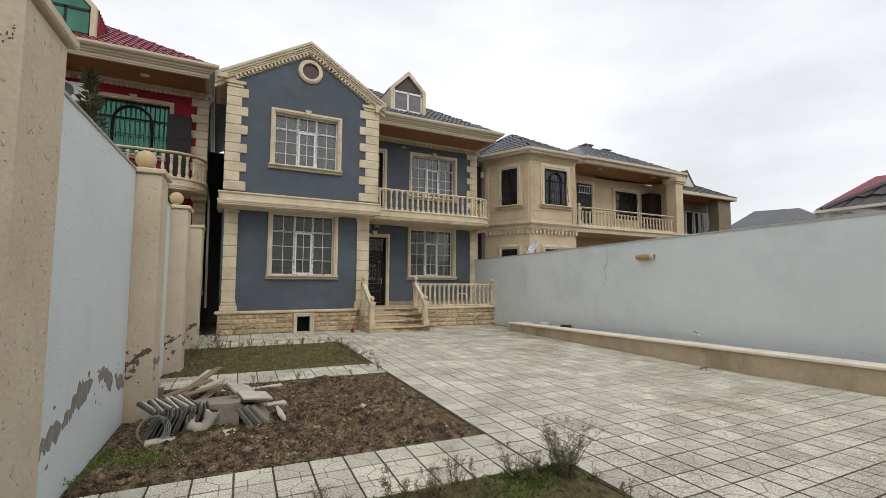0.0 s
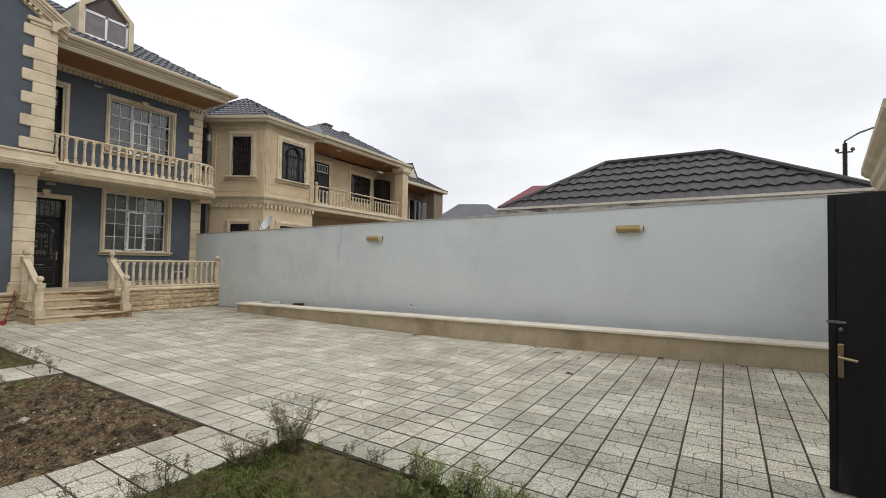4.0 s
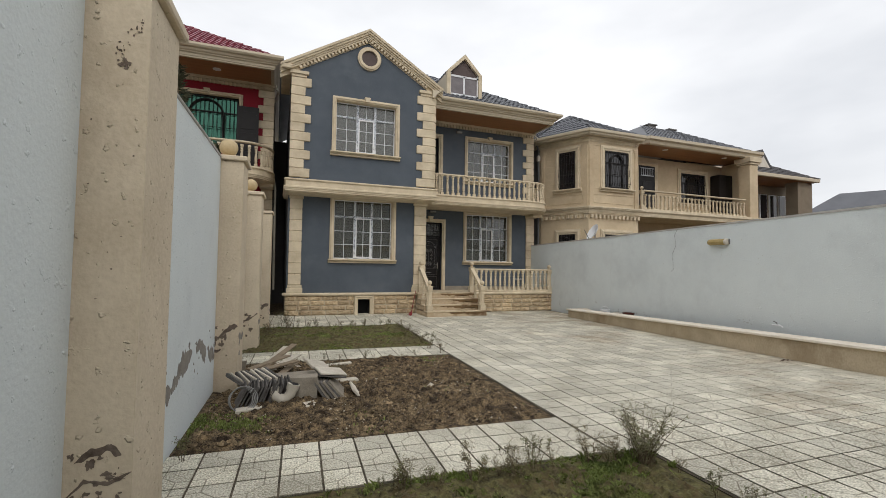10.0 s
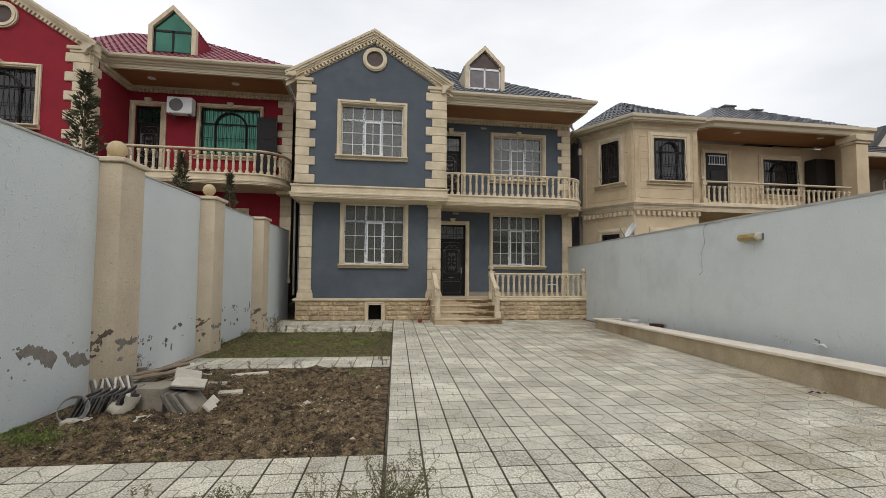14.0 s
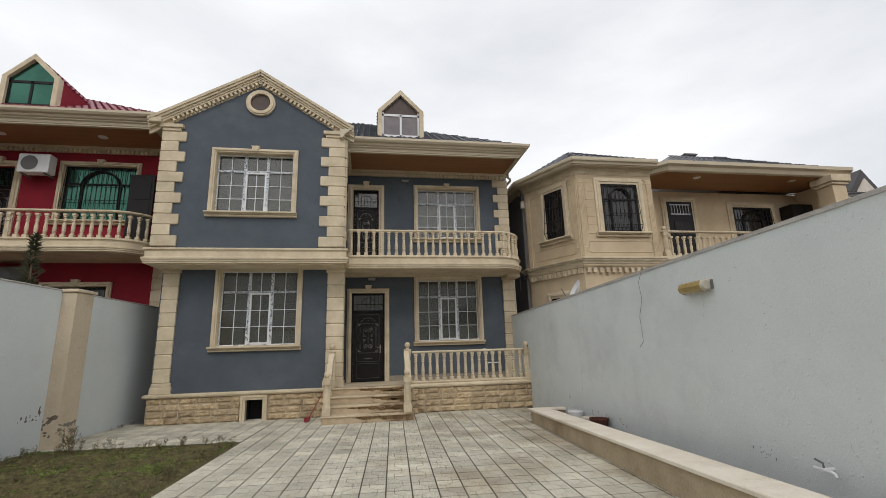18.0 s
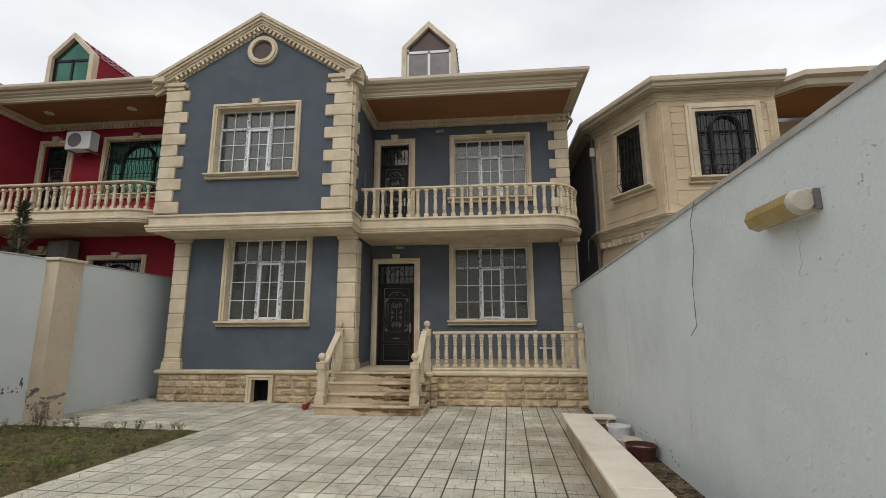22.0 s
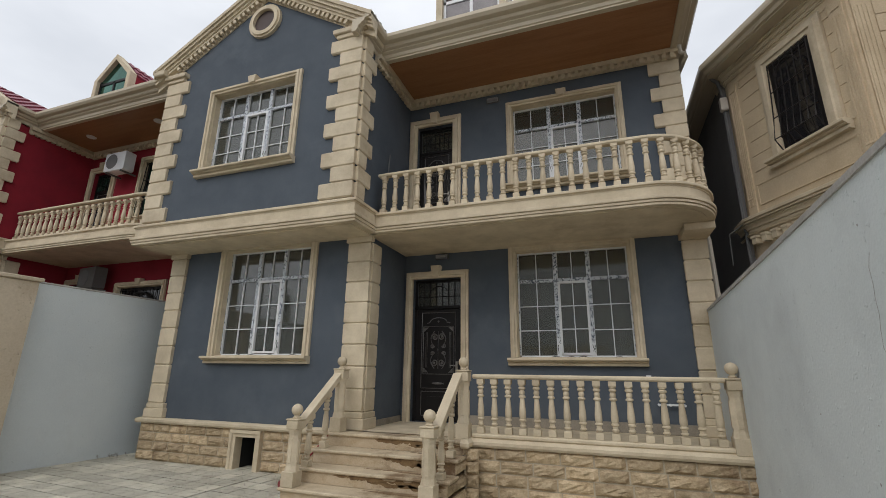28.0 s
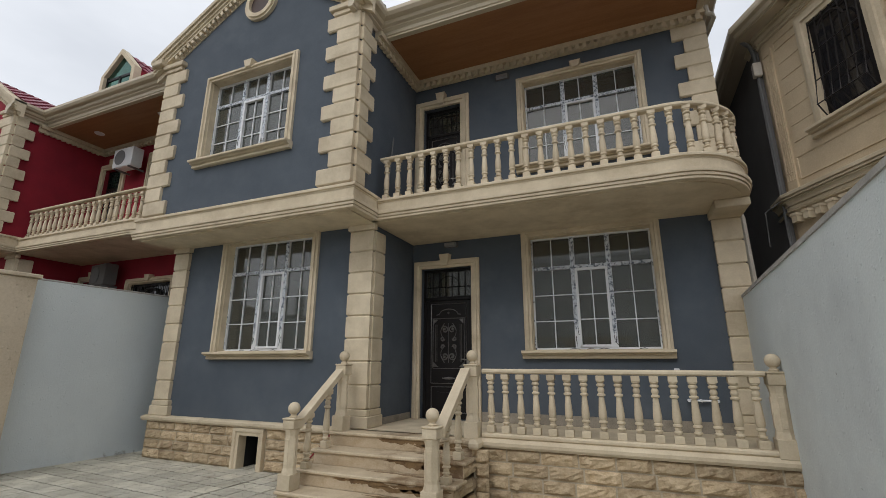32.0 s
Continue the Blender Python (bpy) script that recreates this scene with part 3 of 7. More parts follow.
        gp.visible_shadow = False
    return w


def scroll(m, cx, cz, r, y, turns=1.25, flip=1, up=1):
    pts = []
    for i in range(22):
        a = i / 21 * turns * 2 * math.pi
        rr = r * (1 - 0.72 * i / 21)
        pts.append((cx + flip * rr * math.cos(a), y, cz + up * rr * math.sin(a)))
    m.tube(pts, 0.012, 5)


def iron_door(house, x0, x1, z0, z1, zt, y, label, glassm=None):
    """A black steel entrance door with scrolled relief, a panel below and a glazed light above zt."""
    d = part("entrance_door", Mesh().box(x0, x0 + 0.05, y, y + 0.08, z0, z1, 0.005).box(x1 - 0.05, x1, y, y + 0.08, z0, z1, 0.005).box(x0, x1, y, y + 0.08, z1 - 0.05, z1, 0.005)
             .box(x0, x1, y, y + 0.08, zt - 0.03, zt + 0.03, 0.005), M_IRON, house, label)
    a, b, c, e = x0 + 0.055, x1 - 0.055, z0 + 0.01, zt - 0.035
    part("leaf", Mesh().box(a, b, y + 0.01, y + 0.07, c, e, 0.006), M_IRON, d)
    w, h = b - a, e - c
    xm = (a + b) / 2
    for p, q, r, s in ((a + 0.12 * w, b - 0.12 * w, c + 0.285 * h, e - 0.035 * h), (a + 0.16 * w, b - 0.16 * w, c + 0.41 * h, e - 0.165 * h), (a + 0.13 * w, b - 0.13 * w, c + 0.05 * h, c + 0.25 * h)):
        part("panel_moulding", Mesh().hoop([(p, r), (p, s), (q, s), (q, r), (p, r)], [(0, -0.012), (0, 0.010), (0.006, 0.015), (0.012, 0.010), (0.012, -0.012)], y + 0.01), M_DOORREL, d)
    part("panel", Mesh().prism([(a + 0.22 * w, c + 0.09 * h), (b - 0.22 * w, c + 0.09 * h), (b - 0.26 * w, c + 0.21 * h), (a + 0.26 * w, c + 0.21 * h)], y - 0.014, y + 0.02, "y"), M_IRON, d)
    sc = Mesh()
    zc, q = c + 0.625 * h, 0.155 * w
    for f in (-1, 1):
        for u in (-1, 1):
            scroll(sc, xm + f * q * 0.52, zc + u * 0.115 * h, q * 0.50, y, 1.35, f, u)
            sc.ball((xm + f * q * 0.52, y + 0.002, zc + u * 0.115 * h), 0.016, 8, 5)
            scroll(sc, xm + f * q * 0.85, zc + u * 0.035 * h, q * 0.30, y, 1.2, -f, -u)
            sc.tube([(xm + f * q * (0.55 + 0.55 * math.sin(math.pi * (0.15 + 0.85 * k / 9))), y, zc + u * (0.045 + 0.125 * k / 9) * h) for k in range(10)], 0.007, 5)
            part("corner_piece", Mesh().prism([(xm + f * 0.33 * w, zc + u * 0.205 * h), (xm + f * 0.23 * w, zc + u * 0.205 * h), (xm + f * 0.33 * w, zc + u * 0.165 * h)], y - 0.008, y + 0.012, "y"), M_DOORREL, d)
        for k in (0.255, 0.285):
            sc.tube([(xm + f * k * w, y, zc - 0.16 * h), (xm + f * k * w, y, zc + 0.16 * h)], 0.006, 5)
    sc.tube([(xm, y, zc - 0.17 * h), (xm, y, zc + 0.17 * h)], 0.006, 5)
    sc.ball((xm, y, zc), 0.014, 8, 5)
    arch = [(xm + 0.20 * w * math.cos(math.pi * k / 12), y, e - 0.125 * h + 0.045 * h * math.sin(math.pi * k / 12)) for k in range(13)]
    sc.tube([(xm + 0.27 * w, y, e - 0.13 * h), *arch, (xm - 0.27 * w, y, e - 0.13 * h)], 0.008, 5)
    sc.ball((xm, y, e - 0.115 * h), 0.020, 8, 5)
    part("scroll_relief", sc, M_DOORREL, d, "pewter-coloured scrolled relief", smooth=True)
    pq = Mesh()
    for k in range(9):
        pq.ball((xm + (k - 4) * 0.026, y + 0.002, c + 0.325 * h), 0.013 + 0.012 * (1 - abs(k - 4) / 4), 8, 5)
    part("plaque", pq, M_DOORREL, d, "pewter-coloured oval plaque", smooth=True)
    hd = Mesh().box(b - 0.085, b - 0.05, y - 0.012, y + 0.01, c + 0.40 * h, c + 0.52 * h, 0.004)
    hd.tube([(b - 0.068, y, c + 0.48 * h), (b - 0.068, y - 0.055, c + 0.48 * h), (b - 0.17, y - 0.06, c + 0.485 * h)], 0.010, 7)
    part("handle", hd, M_STEEL, d, "steel lever handle", smooth=True)
    gp = part("pane", Mesh().box(x0 + 0.05, x1 - 0.05, y + 0.040, y + 0.046, zt + 0.03, z1 - 0.05), glassm or M_GLASS, d)
    gp.visible_shadow = False
    gr = Mesh()
    for k in range(1, 7):
        xx = x0 + 0.05 + (x1 - x0 - 0.1) * k / 7
        gr.tube([(xx, y + 0.02, zt + 0.03), (xx, y + 0.02, z1 - 0.05)], 0.007, 5)
    zz = (zt + z1) / 2 + 0.02
    gr.tube([(x0 + 0.05, y + 0.02, zz - 0.08), (x1 - 0.05, y + 0.02, zz - 0.08)], 0.007, 5)
    gr.tube([(xm + 0.2 * math.cos(math.pi * k / 10), y + 0.015, zz - 0.08 + 0.2 * math.sin(math.pi * k / 10)) for k in range(11)], 0.007, 5)
    part("grille", gr, M_IRON, d)
    return d


QB = 0.019


def quoins(house, corner_x, side, y, z0, z1, n, wide, narrow, ret=None, ret_w=0.35, label="cream stone quoins"):
    """Alternating long and short stone blocks up a corner. side +1: the blocks run to +x from corner_x. ret: also a face that runs to +y."""
    h = (z1 - z0) / n
    for k in range(n):
        w = wide if k % 2 == 0 else narrow
        a, b = (corner_x, corner_x + side * w)
        q = Mesh().box(min(a, b), max(a, b), y - 0.05, y + 0.02, z0 + k * h + 0.001, z0 + (k + 1) * h - 0.001, QB)
        part("quoin", q, M_STONE, house)
        if ret:
            rw = ret_w if k % 2 else ret_w * 0.62
            xa = corner_x
            q = Mesh().box(min(xa, xa - side * 0.05) - 0.0, max(xa, xa - side * 0.05), y + 0.02, y + rw, z0 + k * h + 0.001, z0 + (k + 1) * h - 0.001, QB)
            part("quoin", q, M_STONE, house)


def cornice(path, z0, z1, out):
    """A moulded band: three steps growing outwards."""
    h = z1 - z0
    prof = ((0.16, 0.0), (0.16, 0.09), (0.26, 0.12), (0.31, 0.20), (0.31, 0.29), (0.27, 0.30), (0.27, 0.325), (0.45, 0.33), (0.45, 0.39), (0.48, 0.46), (0.58, 0.54), (0.68, 0.585), (0.68, 0.63), (0.63, 0.64), (0.63, 0.665), (0.86, 0.67),
            (0.86, 0.76), (0.82, 0.77), (0.82, 0.795), (0.97, 0.80), (1.0, 0.82), (1.0, 0.97), (0.97, 1.0))
    sec = [(-0.05, z0), *[(out * o, z0 + h * k) for o, k in prof], (-0.05, z1)]
    return Mesh().sweep(path, sec)


def reeded_band(path, z0, z1, out):
    """The band between the storeys: three reeds below, a plain set-back fascia and a thin lip on top."""
    h = z1 - z0
    prof = ((0.62, 0.0), (0.72, 0.015), (0.74, 0.09), (0.66, 0.11), (0.66, 0.125), (0.84, 0.13), (0.88, 0.21), (0.78, 0.235), (0.78, 0.25), (0.97, 0.255), (1.0, 0.30), (1.0, 0.385), (0.92, 0.40), (0.60, 0.42), (0.58, 0.45), (0.58, 0.80),
            (0.66, 0.83), (0.66, 0.86), (0.84, 0.88), (0.86, 0.90), (0.86, 0.97), (0.82, 1.0))
    return Mesh().sweep(path, [(-0.05, z0), *[(out * o, z0 + h * k) for o, k in prof], (-0.05, z1)])


def metal_roof(quad, material, name, house, label="", step=0.35, wave=0.19, th=0.05):
    """Stepped metal roof tiles over a face given by eave left, eave right, ridge right, ridge left."""
    a, b, c, d = [Vector(p) for p in quad]
    n = (b - a).cross(d - a).normalized()
    if n.z < 0:
        n = -n
    ex = (b - a).normalized()
    up = n.cross(ex)
    if up.z < 0:
        up = -up
    depth = max((d - a).dot(up), (c - a).dot(up))
    width = (b - a).length
    m = Mesh()
    rows = max(1, round(depth / step))
    ld, lc = (d - a).dot(ex), (c - a).dot(ex)
    dd, dc = (d - a).dot(up), (c - a).dot(up)
    for r in range(rows):
        v0, v1 = depth * r / rows, depth * (r + 1) / rows
        def ends(v):
            l = ld * min(1, v / dd) if dd > 1e-6 else 0
            rr = width + (lc - width) * min(1, v / dc) if dc > 1e-6 else width
            return l, rr
        (l0, r0), (l1, r1) = ends(v0), ends(v1)
        cols = max(2, int(width / (wave / 2)))
        vs, fs = [], []
        k = 0
        for i in range(cols + 1):
            x = width * i / cols
            if x < l0 - 1e-6 or x > r0 + 1e-6:
                continue
            hgt = 0.022 * math.cos(2 * math.pi * x / wave)
            xt = min(max(x, l1), r1)
            lo, hi = a + ex * x + up * v0, a + ex * xt + up * v1
            vs += [lo, lo + n * (0.036 + hgt), hi + n * (0.006 + hgt * 0.8)]
            if k:
                j = 3 * k
                fs += [(j - 3, j, j + 1, j - 2), (j - 2, j + 1, j + 2, j - 1)]
            k += 1
        m.add(vs, fs)
    base = Mesh()
    base.add([a - n * th, b - n * th, c - n * th, d - n * th, a - n * 0.004, b - n * 0.004, c - n * 0.004, d - n * 0.004], [(0, 1, 2, 3), (4, 5, 6, 7), (0, 1, 5, 4), (1, 2, 6, 5), (2, 3, 7, 6), (3, 0, 4, 7)])
    ro = part(name, base, material, house, label)
    part("tile_sheet", m, material, ro)
    return ro


DENTIL = Mesh().box(-0.033, 0.033, -0.075, 0, 0.05, 0.15).data("dentil", M_STONE)
DENTIL_SMALL = Mesh().box(-0.031, 0.031, -0.085, 0, -0.085, 0.02).data("dentil", M_STONE)


# ---- the two-storey house with a gabled wing, porch and balcony ----
XL, XR, XE = 0.08, 4.53, 9.66     # left end, right side of the wing, right end
YF, YU, YW, YB = 0.12, -0.62, 1.52, 11.0    # lower front, upper front, recessed wall, back
ZF, ZB, ZT = 0.70, 4.05, 7.30     # porch floor, balcony floor, wall head


def build_house(m, wallm, roofm, label, porch=True, green=False):
    H = thing("house", label, "house", m=m)
    gl = M_GLASSG if green else M_GLASS
    # walls
    lo, up = (1.47, 3.38, 1.78, 3.70), (1.38, 3.26, 5.05, 6.64)
    part("wall", wall_with_holes(XL, XR, YF, 0.5, 0.0, 3.95, [lo, (2.27, 2.69, 0.0, 0.5)]), wallm, H)
    part("wall", wall_with_holes(XL, XR, YU, YU + 0.35, 3.95, ZT, [up]), wallm, H)
    g = Mesh().prism([(XL, ZT), (XR, ZT), (XR, ZT + 0.06), (2.34, 8.62), (XL, ZT + 0.06)], YU, YU + 0.35, "y")
    part("gable_wall", g, wallm, H)
    part("side_wall", Mesh().box(XR - 0.3, XR, 0.5, YW, 0, 3.95), wallm, H)
    part("side_wall", Mesh().box(XR - 0.3, XR, YU + 0.35, YW, 3.95, ZT), wallm, H)
    dl, du = (4.72, 5.68, ZF, 3.25), (4.72, 5.50, ZB + 0.03, 6.50)
    wl_, wu_ = (6.69, 8.23, 1.80, 3.08) if green else (6.69, 8.56, 1.80, 3.65), (6.71, 8.62, 4.95, 6.60)
    part("wall", wall_with_holes(XR - 0.3, XE, YW, YW + 0.4, 0, ZT, [dl, du, wl_, wu_]), wallm, H)
    for bx in ((XE - 0.35, XE, YW + 0.4, YB, 0, ZT), (XL, XL + 0.35, 0.5, YB, 0, 3.95), (XL, XL + 0.35, YU + 0.35, YB, 3.95, ZT)):
        part("side_wall", Mesh().box(*bx), M_GREYR, H, "grey rendered side wall")
    part("back_wall", Mesh().box(XL + 0.35, XE - 0.35, YB - 0.3, YB, 0, ZT), M_GREYR, H)
    for z0, z1 in ((0.5, 0.68), (3.6, 3.9), (ZT - 0.15, ZT - 0.02)):
        yf = 0.5 if z0 < 4 else YU + 0.35
        part("floor_slab", Mesh().box(XL + 0.35, XR - 0.3, yf, YW + 0.4, z0, z1).box(XL + 0.35, XE - 0.35, YW + 0.4, YB - 0.3, z0, z1), M_PLASTER, H)
    # partitions added close behind the windows to brighten what the panes show
    for bx in ((XL + 0.35, XE - 0.35, 3.3, 3.45, 0.68, 3.6), (XL + 0.35, XE - 0.35, 3.3, 3.45, 3.9, ZT - 0.15), (4.4, 4.5, YW + 0.4, 3.3, 0.68, 3.6), (4.4, 4.5, YW + 0.4, 3.3, 3.9, ZT - 0.15)):
        part("partition_wall", Mesh().box(*bx), M_PLASTER, H)
    # windows, doors, trims
    for (x0, x1, z0, z1), y, o, kind in ((lo, YF, (1.35, 3.50, 3.83), 1), (up, YU, (1.26, 3.38, 6.75), 1), (wl_, YW, (6.57, wl_[1] + 0.12, wl_[3] + 0.12), 1), (wu_, YW, (6.59, 8.73, 6.70), 1)):
        if green:
            dark_window(H, pose((x0 + x1) / 2, y + 0.12, z0), x1 - x0, z1 - z0, label="dark-framed arched window with iron bars", pane=M_PANE if x1 < XR or z0 < 4 else M_GLASSG, trim=False)
        else:
            casement(H, x0, x1, z0, z1, y + 0.12, "window", "white plastic three-light window with glazing bars, dusty panes")
        architrave(H, x0, x1, z0, z1, y, *o, keystone=green or z0 > 4)
        part("window_sill", sill(x0 - 0.16, x1 + 0.14, y, z0 - 0.13, z0 - 0.005), M_STONE, H)
        part("reveal", Mesh().hoop([(x0, z0), (x0, z1), (x1, z1), (x1, z0), (x0, z0)], [(-0.010, -0.15), (-0.010, 0.0), (0.004, 0.0), (0.004, -0.15)], y), M_STONE, H)
    for (x0, x1, z0, z1), zt, o in ((dl, 2.72, (4.60, 5.80, 3.42)), (du, 5.95, (4.58, 5.66, 6.70))):
        iron_door(H, x0, x1, z0, z1, zt, YW + 0.10, "black steel door with scrolled relief and barred light above", gl)
        architrave(H, x0, x1, z0, z1, YW, *o)
    # pilasters of the ground floor, quoins above
    for k in range(8):
        z0, z1 = 0.95 + k * 0.335, 0.95 + (k + 1) * 0.335
        for a, b in ((0.13, 0.50), (4.14, XR + 0.03)):
            part("pilaster_block", Mesh().box(a, b, YF - 0.06, YF + 0.01, z0 + 0.001, z1 - 0.001, QB), M_STONE, H)
        part("pilaster_block", Mesh().box(XR - 0.01, XR + 0.05, YF + 0.01, YF + 0.30, z0 + 0.001, z1 - 0.001, QB), M_STONE, H)
        part("pilaster_block", Mesh().box(9.36, 9.72, YW - 0.06, YW + 0.01, z0 + 0.001, z1 - 0.001, QB), M_STONE, H)
    for a, b, y in ((0.09, 0.56, YF - 0.085), (4.08, XR + 0.08, YF - 0.085), (9.30, 9.75, YW - 0.085)):
        part("pilaster_base", Mesh().box(a, b, y, y + 0.09, ZF, 0.86, 0.01).box(a + 0.025, b - 0.025, y + 0.015, y + 0.09, 0.86, 0.95, 0.01), M_STONE, H)
    part("pilaster_base", Mesh().box(XR - 0.01, XR + 0.075, YF + 0.005, YF + 0.34, ZF, 0.86, 0.01).box(XR - 0.01, XR + 0.06, YF + 0.005, YF + 0.32, 0.86, 0.95, 0.01), M_STONE, H)
    for a, b, y in ((0.11, 0.53, YF - 0.07), (4.11, XR + 0.06, YF - 0.07), (9.33, 9.74, YW - 0.07)):
        part("pilaster_capital", Mesh().box(a, b, y - 0.02, y + 0.08, 3.63, 3.73, 0.01), M_STONE, H)
    n = 11
    quoins(H, XL - 0.02, 1, YU, 4.16, 7.16, n, 0.57, 0.40)
    quoins(H, XR + 0.05, -1, YU, 4.16, 7.16, n, 0.62, 0.42, ret=True, ret_w=0.42)
    quoins(H, XE + 0.04, -1, YW, 4.12, 6.97, 11, 0.50, 0.34)
    for a, b in ((XL - 0.05, 0.52), (4.04, XR + 0.09)):
        part("quoin_capital", Mesh().box(a + 0.03, b - 0.03, YU - 0.07, YU + 0.05, 7.16, 7.24, 0.01).box(a - 0.03, b + 0.03, YU - 0.11, YU + 0.05, 7.24, 7.34, 0.012), M_STONE, H)
    # band between the storeys and balcony deck
    part("string_course", reeded_band([(XL - 0.03, 1.2), (XL - 0.03, YU + 0.02), (XR + 0.05, YU + 0.02), (XR + 0.05, 0.06)], 3.74, 4.12, 0.13), M_STONE, H)
    part("overhang_soffit", Mesh().box(XL, XR + 0.04, YU + 0.02, YF + 0.02, 3.72, 3.95), M_STONE, H)
    arc = [(8.80 + 0.86 * math.sin(math.pi / 2 * k / 14), 1.07 - 1.0 * math.cos(math.pi / 2 * k / 14)) for k in range(15)]
    edge = [(XR, 0.07), *arc, (9.66, YW + 0.6)]
    part("balcony_deck", Mesh().prism([(XR - 0.02, YW + 0.05), *edge], 3.73, ZB - 0.01), M_STONE, H, "cream stone balcony deck with a rounded corner")
    part("balcony_edge", reeded_band(edge, 3.74, ZB + 0.03, 0.135), M_STONE, H, smooth=False)
    part("corbel", Mesh().box(9.33, 9.74, YW - 0.62, YW - 0.06, 3.62, 3.735, 0.012), M_STONE, H)
    # eaves, soffit, gutter and roof
    ye, ze, xr = -0.12, 7.45, 9.86
    part("soffit", Mesh().box(XR + 0.02, xr - 0.21, ye + 0.21, YW - 0.002, 7.152, 7.19).box(XE + 0.002, xr - 0.21, YW - 0.002, YB, 7.152, 7.19), M_SOFFIT, H, "varnished wooden eaves soffit")
    eave = [(XR + 0.13, YU - 0.19), (XR + 0.13, ye + 0.05), (xr - 0.05, ye + 0.05), (xr - 0.05, YB)]
    part("eaves_moulding", Mesh().sweep(eave, [(-0.22, 7.12), (-0.13, 7.12), (-0.13, 7.15), (-0.11, 7.16), (-0.10, 7.22), (-0.05, 7.25), (-0.05, 7.27), (0.0, 7.29), (0.02, 7.33), (0.02, 7.37), (-0.22, 7.37)]), M_GUTTER, H)
    part("gutter", Mesh().sweep(eave, [(0.02, 7.34), (0.10, 7.36), (0.14, 7.41), (0.14, 7.475), (0.125, 7.475), (0.115, 7.43), (0.02, 7.43)]), M_GUTTER, H)
    fr = Mesh().box(XR, XE + 0.05, YW - 0.13, YW, 7.06, 7.15).box(XR, XE + 0.02, YW - 0.06, YW, 6.98, 7.06)
    fr.box(XR, XR + 0.13, YU + 0.5, YW - 0.13, 7.06, 7.15).box(XR, XR + 0.06, YU + 0.5, YW - 0.06, 6.98, 7.06)
    fz = part("frieze", fr, M_STONE, H, "stone frieze with small dentils")
    x = XR + 0.2
    while x < XE:
        part("dentil", DENTIL, None, fz, m=pose(x, YW - 0.06, 6.90))
        x += 0.125
    y = YU + 0.55
    while y < YW - 0.2:
        part("dentil", DENTIL, None, fz, m=pose(XR + 0.004, y, 6.90, 0, 0, 90))
        y += 0.125
    # raking cornice of the gable, with dentils
    xa, za = 2.34, 8.98
    for sx, ex, ez in ((-1, XL - 0.34, 7.46), (1, XR + 0.27, 7.45)):
        dx, dz = ex - xa, ez - za
        ln = math.hypot(dx, dz)
        nx, nz = dz / ln * sx * -1, dx / ln * sx
        if nz < 0:
            nx, nz = -nx, -nz
        c = Mesh()
        for o0, o1, d in ((0.0, 0.07, 0.20), (0.07, 0.13, 0.17), (0.13, 0.18, 0.13), (0.18, 0.23, 0.105), (0.23, 0.33, 0.018)):
            pa = [(xa, za - o0 / nz), (ex, ez - o0 / nz), (ex, ez - o1 / nz), (xa, za - o1 / nz)]
            c.prism(pa, YU - d, YU + 0.05, "y")
        rc = part("raking_cornice", c, M_STONE, H)
        k = 0.16
        while k < ln - 0.42:
            part("dentil", DENTIL_SMALL, None, rc, m=pose(xa + dx * k / ln - nx * 0.235, YU - 0.012, za + dz * k / ln - nz * 0.235, 0, -math.degrees(math.atan2(dz * sx, dx * sx)), 0))
            k += 0.118
    part("cornice_return", Mesh().box(XL - 0.30, XL - 0.02, YU - 0.20, 1.4, 7.32, 7.46, 0.02), M_STONE, H)
    # round window
    ring, k = Mesh(), 28
    for r0, r1, d in ((0.25, 0.33, 0.09), (0.33, 0.37, 0.06)):
        vs, fs = [], []
        for i in range(k):
            a = 2 * math.pi * i / k
            for r, yy in ((r0, YU + 0.003), (r0, YU - d), (r1, YU - d), (r1, YU + 0.003)):
                vs.append((2.36 + r * math.cos(a), yy, 8.08 + r * math.sin(a)))
        for i in range(k):
            j = (i + 1) % k
            fs += [(i * 4 + q, i * 4 + (q + 1) % 4, j * 4 + (q + 1) % 4, j * 4 + q) for q in range(4)]
        ring.add(vs, fs)
    rw = part("round_window", ring, M_STONE, H, "round stone-framed gable window")
    part("louvre", Mesh().prism([(2.36 + 0.255 * math.cos(2 * math.pi * i / k), 8.08 + 0.255 * math.sin(2 * math.pi * i / k)) for i in range(k)], YU - 0.025, YU + 0.0, "y"), M_ROUND, rw, "dark mesh behind the ring")
    # roofs
    yr, zr = 5.2, 10.75
    metal_roof([(XR - 1.9, ye, ze), (xr, ye, ze), (4.8, yr, zr), (2.3, yr, zr)], roofm, "roof", H, "metal tile roof")
    metal_roof([(xr, ye, ze), (xr, YB, ze), (4.8, yr + 0.4, zr), (4.8, yr, zr)], roofm, "roof", H)
    metal_roof([(XR + 0.24, YU - 0.02, 7.46), (XR + 0.24, 6.0, 7.46), (xa, 6.0, za - 0.09), (xa, YU - 0.02, za - 0.09)], roofm, "gable_roof", H)
    metal_roof([(XL - 0.33, YU - 0.02, 7.40), (XL - 0.33, 8.0, 7.40), (xa, 8.0, za - 0.09), (xa, YU - 0.02, za - 0.09)], roofm, "gable_roof", H)
    # dormer
    dx, dw, dy, dz0, dz1, dz2 = 6.15, 0.70, 0.62, 7.90, 8.77, 9.48
